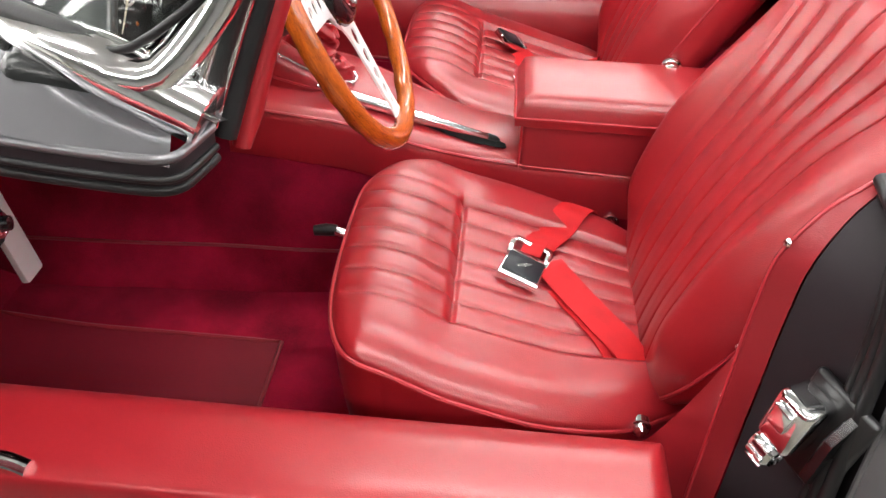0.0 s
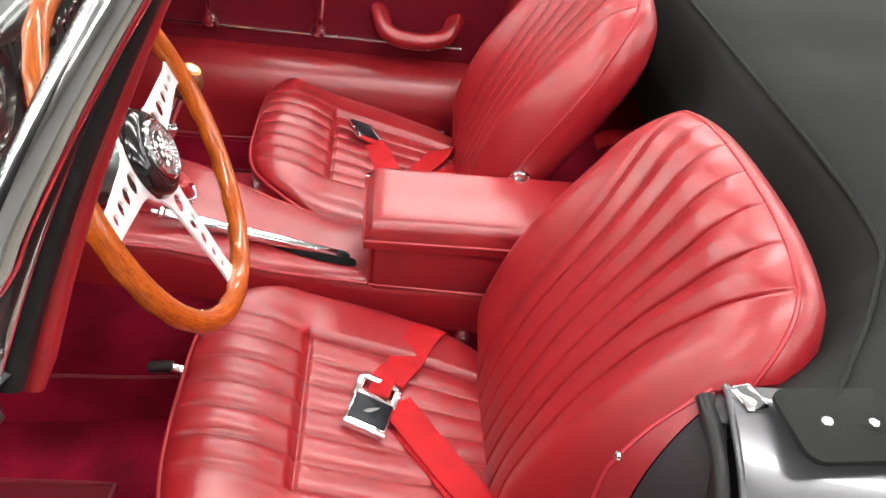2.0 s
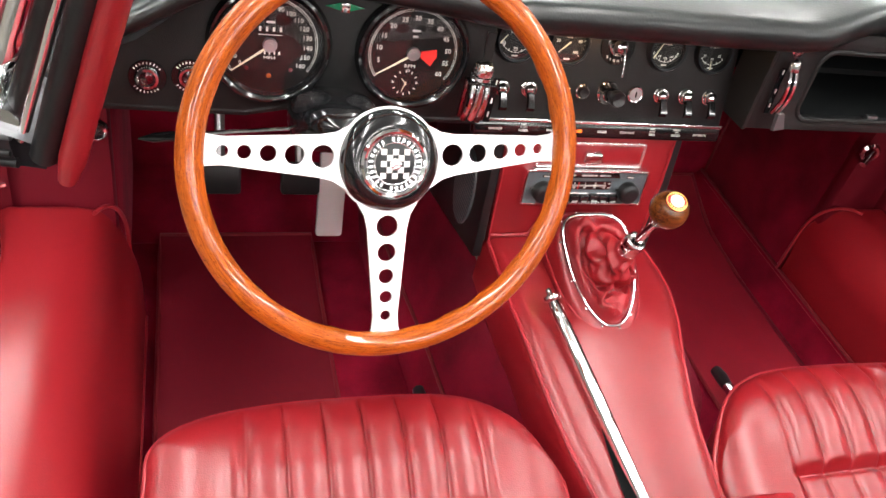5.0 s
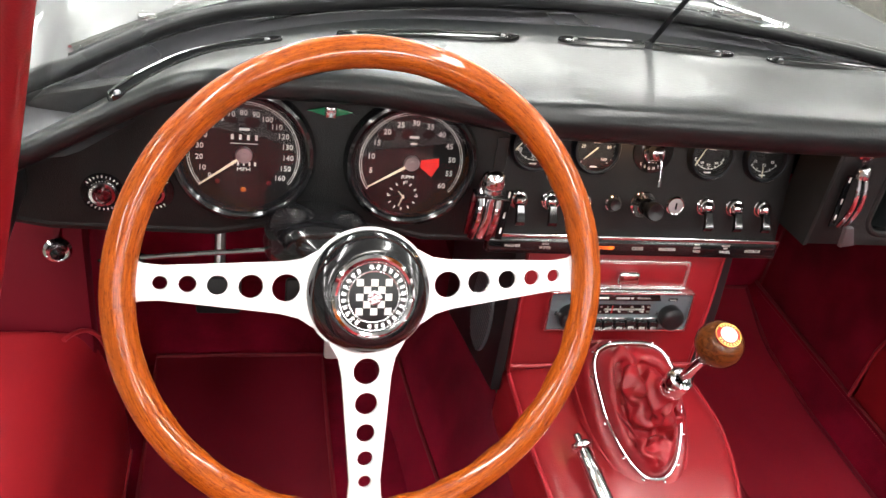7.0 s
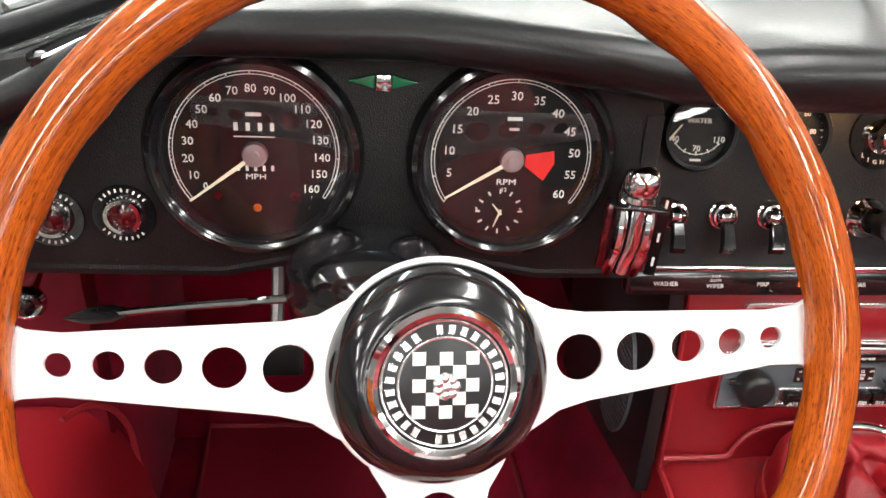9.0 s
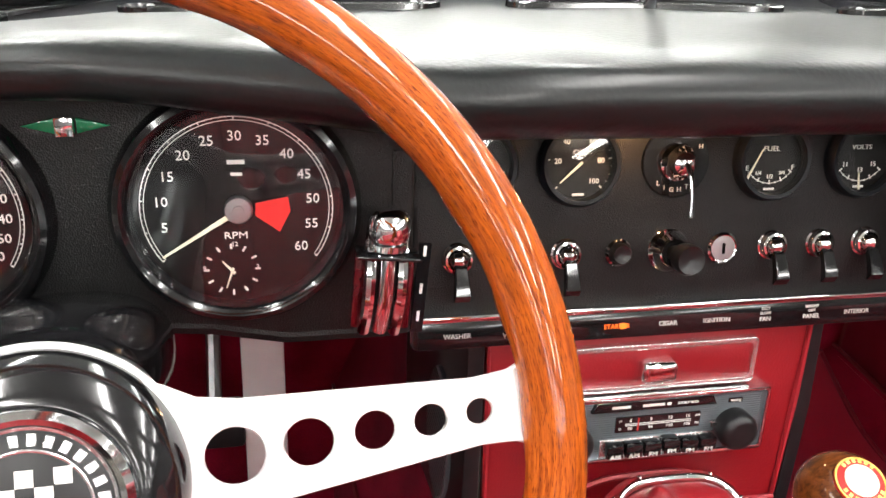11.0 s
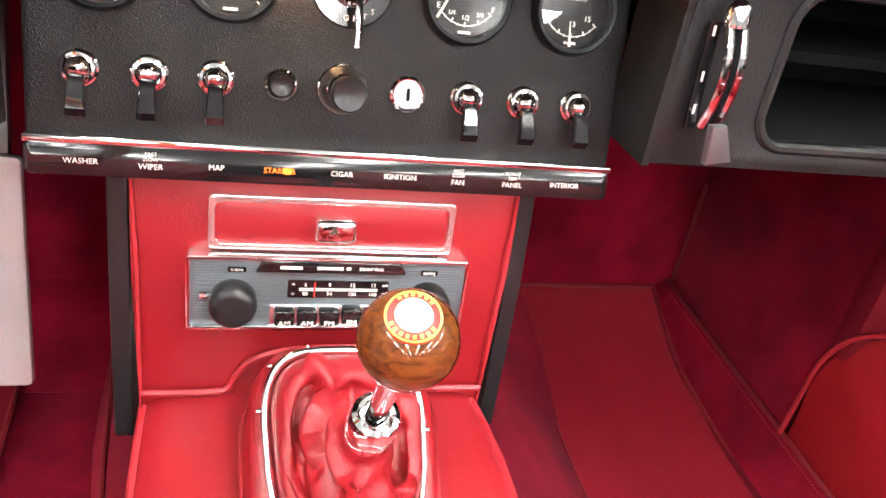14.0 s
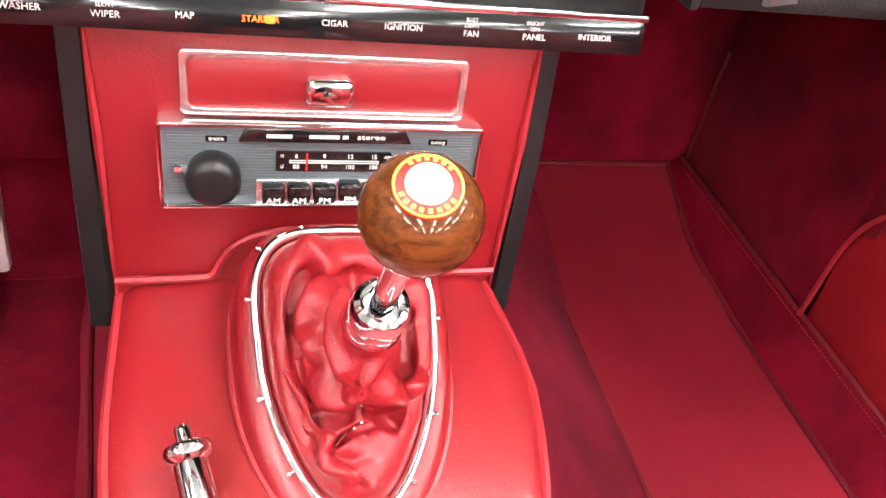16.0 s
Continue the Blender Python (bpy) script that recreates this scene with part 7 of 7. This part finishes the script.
def driver_belt():
    top = thing("seat_belt", (-0.32, -0.18, 0.37), "fastened red lap belt with a chrome buckle on the driver's cushion", "seat belt", "seat belts")
    C = -0.335
    m = lying(-0.337, -0.157, C, -105, 0.004)
    b = buckle(m, top)
    part("face_mark", G().prism([[(-0.012, -0.002), (-0.006, -0.004), (0.002, -0.003), (0.010, 0.001), (0.014, 0.004), (0.006, 0.004), (-0.002, 0.003), (-0.008, 0.001)]], 0.0008, m @ at(0, 0.003, 0.0150) @ Matrix.Rotation(0.5, 4, "Z")), CHROME, b, "small bright mark")
    part("tongue", G().prism([[(-0.030, 0.026), (0.030, 0.026), (0.032, 0.060), (0.026, 0.072), (-0.026, 0.072), (-0.032, 0.060)], rrect(0.044, 0.022, 0.004, cy=0.050)], 0.004, m @ at(0, 0, 0.006), 0.001), CHROME, top, "chrome tongue plate")
    part("webbing_tuck", ribbon(on_cushion(C, [(-0.262, -0.181), (-0.276, -0.177), (-0.300, -0.170)], 0.011), 0.030, (0.3, 1, 0)), BELT, top, "folded red webbing")
    part("webbing", ribbon(on_cushion(C, [(-0.108, -0.262, 0.318), (-0.118, -0.258, 0.342), (-0.140, -0.248), (-0.168, -0.233), (-0.205, -0.214), (-0.240, -0.196), (-0.266, -0.183)], 0.006), 0.049, (0.45, 1, 0)), BELT, top, "red webbing")
    part("webbing", ribbon(on_cushion(C, [(-0.305, -0.196), (-0.350, -0.228), (-0.395, -0.262), (-0.436, -0.294), (-0.470, -0.322, 0.330)], 0.009), 0.047, (1, -0.8, 0)), BELT, top, "red webbing")
    part("webbing", ribbon(on_cushion(C, [(-0.340, -0.214), (-0.385, -0.250), (-0.425, -0.276), (-0.478, -0.306, 0.325)], 0.005), 0.047, (1, -1, 0)), BELT, top, "red webbing tail")


driver_belt()


def passenger_belt():
    top = thing("seat_belt", (0.35, -0.2, 0.37), "unfastened red lap belt lying on the passenger cushion", "seat belt", "seat belts")
    C = 0.345
    m = lying(0.402, -0.128, C, 24, 0.010, 14)
    buckle(m, top)
    part("webbing", ribbon(on_cushion(C, [(0.384, -0.145), (0.352, -0.165), (0.318, -0.176), (0.290, -0.186)], 0.006), 0.047, (0.4, 1, 0)), BELT, top, "red webbing")
    part("webbing", ribbon(on_cushion(C, [(0.262, -0.196), (0.310, -0.235), (0.370, -0.270), (0.430, -0.296), (0.475, -0.318, 0.330)], 0.012), 0.047, (1, -1.4, 0)), BELT, top, "red webbing")
    part("webbing", ribbon(on_cushion(C, [(0.250, -0.208), (0.285, -0.262), (0.330, -0.305), (0.36, -0.330, 0.328)], 0.006), 0.047, (1, -0.5, 0)), BELT, top, "red webbing")
    m = lying(0.262, -0.176, C, -38, 0.010, -8)
    part("tongue", G().prism([rrect(0.062, 0.056, 0.006), rrect(0.044, 0.014, 0.003, cy=-0.012)], 0.006, m, 0.0012), CHROME, top, "chrome tongue plate")
    part("tongue_bar", G().tube([m @ Vector((-0.026, 0.004, 0.009)), m @ Vector((0.026, 0.004, 0.009))], 0.006, 10), CHROME, top)


passenger_belt()


def floor_mat(x0, x1, y0, y1, label, material):
    """A bound vinyl heel mat lying on the carpet."""
    top = thing("floor_mat", ((x0 + x1) / 2, (y0 + y1) / 2, FLOOR_Z), label, "floor mat", "floor mats")
    w, h = x1 - x0, y1 - y0

    def zz(y):
        return lerp([(0.50, FLOOR_Z), (0.66, 0.180), (0.80, 0.240)], y) + 0.005
    part("sheet", G().grid(lambda i, j: (x0 + w * i / 12, y0 + h * j / 24, zz(y0 + h * j / 24) + 0.002 * noise.noise((i * 0.5, j * 0.4, x0 * 5))), 13, 25), material, top)
    rim = [(x0, y0 + h * j / 12) for j in range(13)] + [(x1, y1 - h * j / 12) for j in range(13)]
    part("binding", G().tube([(x, y, zz(y) + 0.001) for x, y in rim], 0.0036, 6, closed=True), BINDING, top)


floor_mat(0.355, 0.584, 0.02, 0.795, "red leather floor covering in the passenger footwell", FLOOR_RED)
floor_mat(-0.570, -0.300, 0.195, 0.66, "bound dark red heel mat in the driver's footwell", MAT_RED)


def side_strip():
    """Carpet upstand along the passenger sill with a stitched, piped top edge."""
    top = thing("carpet_strip", (0.59, 0.5, FLOOR_Z), "crimson carpet upstand with a stitched edge beside the passenger sill", "carpet strip")
    ys = [0.02 + 0.78 * i / 40 for i in range(41)]

    def low(y):
        return lerp([(0.0, FLOOR_Z), (0.55, FLOOR_Z), (0.66, 0.178), (0.80, 0.238)], y) + 0.004
    def high(y):
        return lerp([(0.0, 0.246), (0.50, 0.250), (0.80, 0.254)], y)
    part("strip", G().grid(lambda i, j: (0.584 + 0.020 * (j / 6) ** 0.7 + 0.0015 * noise.noise((ys[i] * 9, j * 0.7, 3)), ys[i], low(ys[i]) + (high(ys[i]) - low(ys[i])) * j / 6), 41, 7), CARPET, top, "crimson carpet")
    part("top_piping", G().tube([(0.605, y, high(y) + 0.001) for y in ys], 0.0034, 6), BINDING, top)
    part("foot_piping", G().tube([(0.583, y, low(y) + 0.003) for y in ys], 0.0040, 6), MAT_RED, top, "dark red foot piping")
    g = G()
    for k in range(150):
        y = 0.05 + 0.005 * k
        g.box(at(0.6005, y, high(y) - 0.0065), 0.0014, 0.0026, 0.0010)
    tagged(part("stitching", g, PIPING, top, "row of red stitches"), kind="stuff")
    edge = [(0.613, 0.797, 0.255 + 0.17 * k / 8) for k in range(9)]
    part("corner_piping", G().tube(edge, 0.0032, 6), BINDING, top)


side_strip()
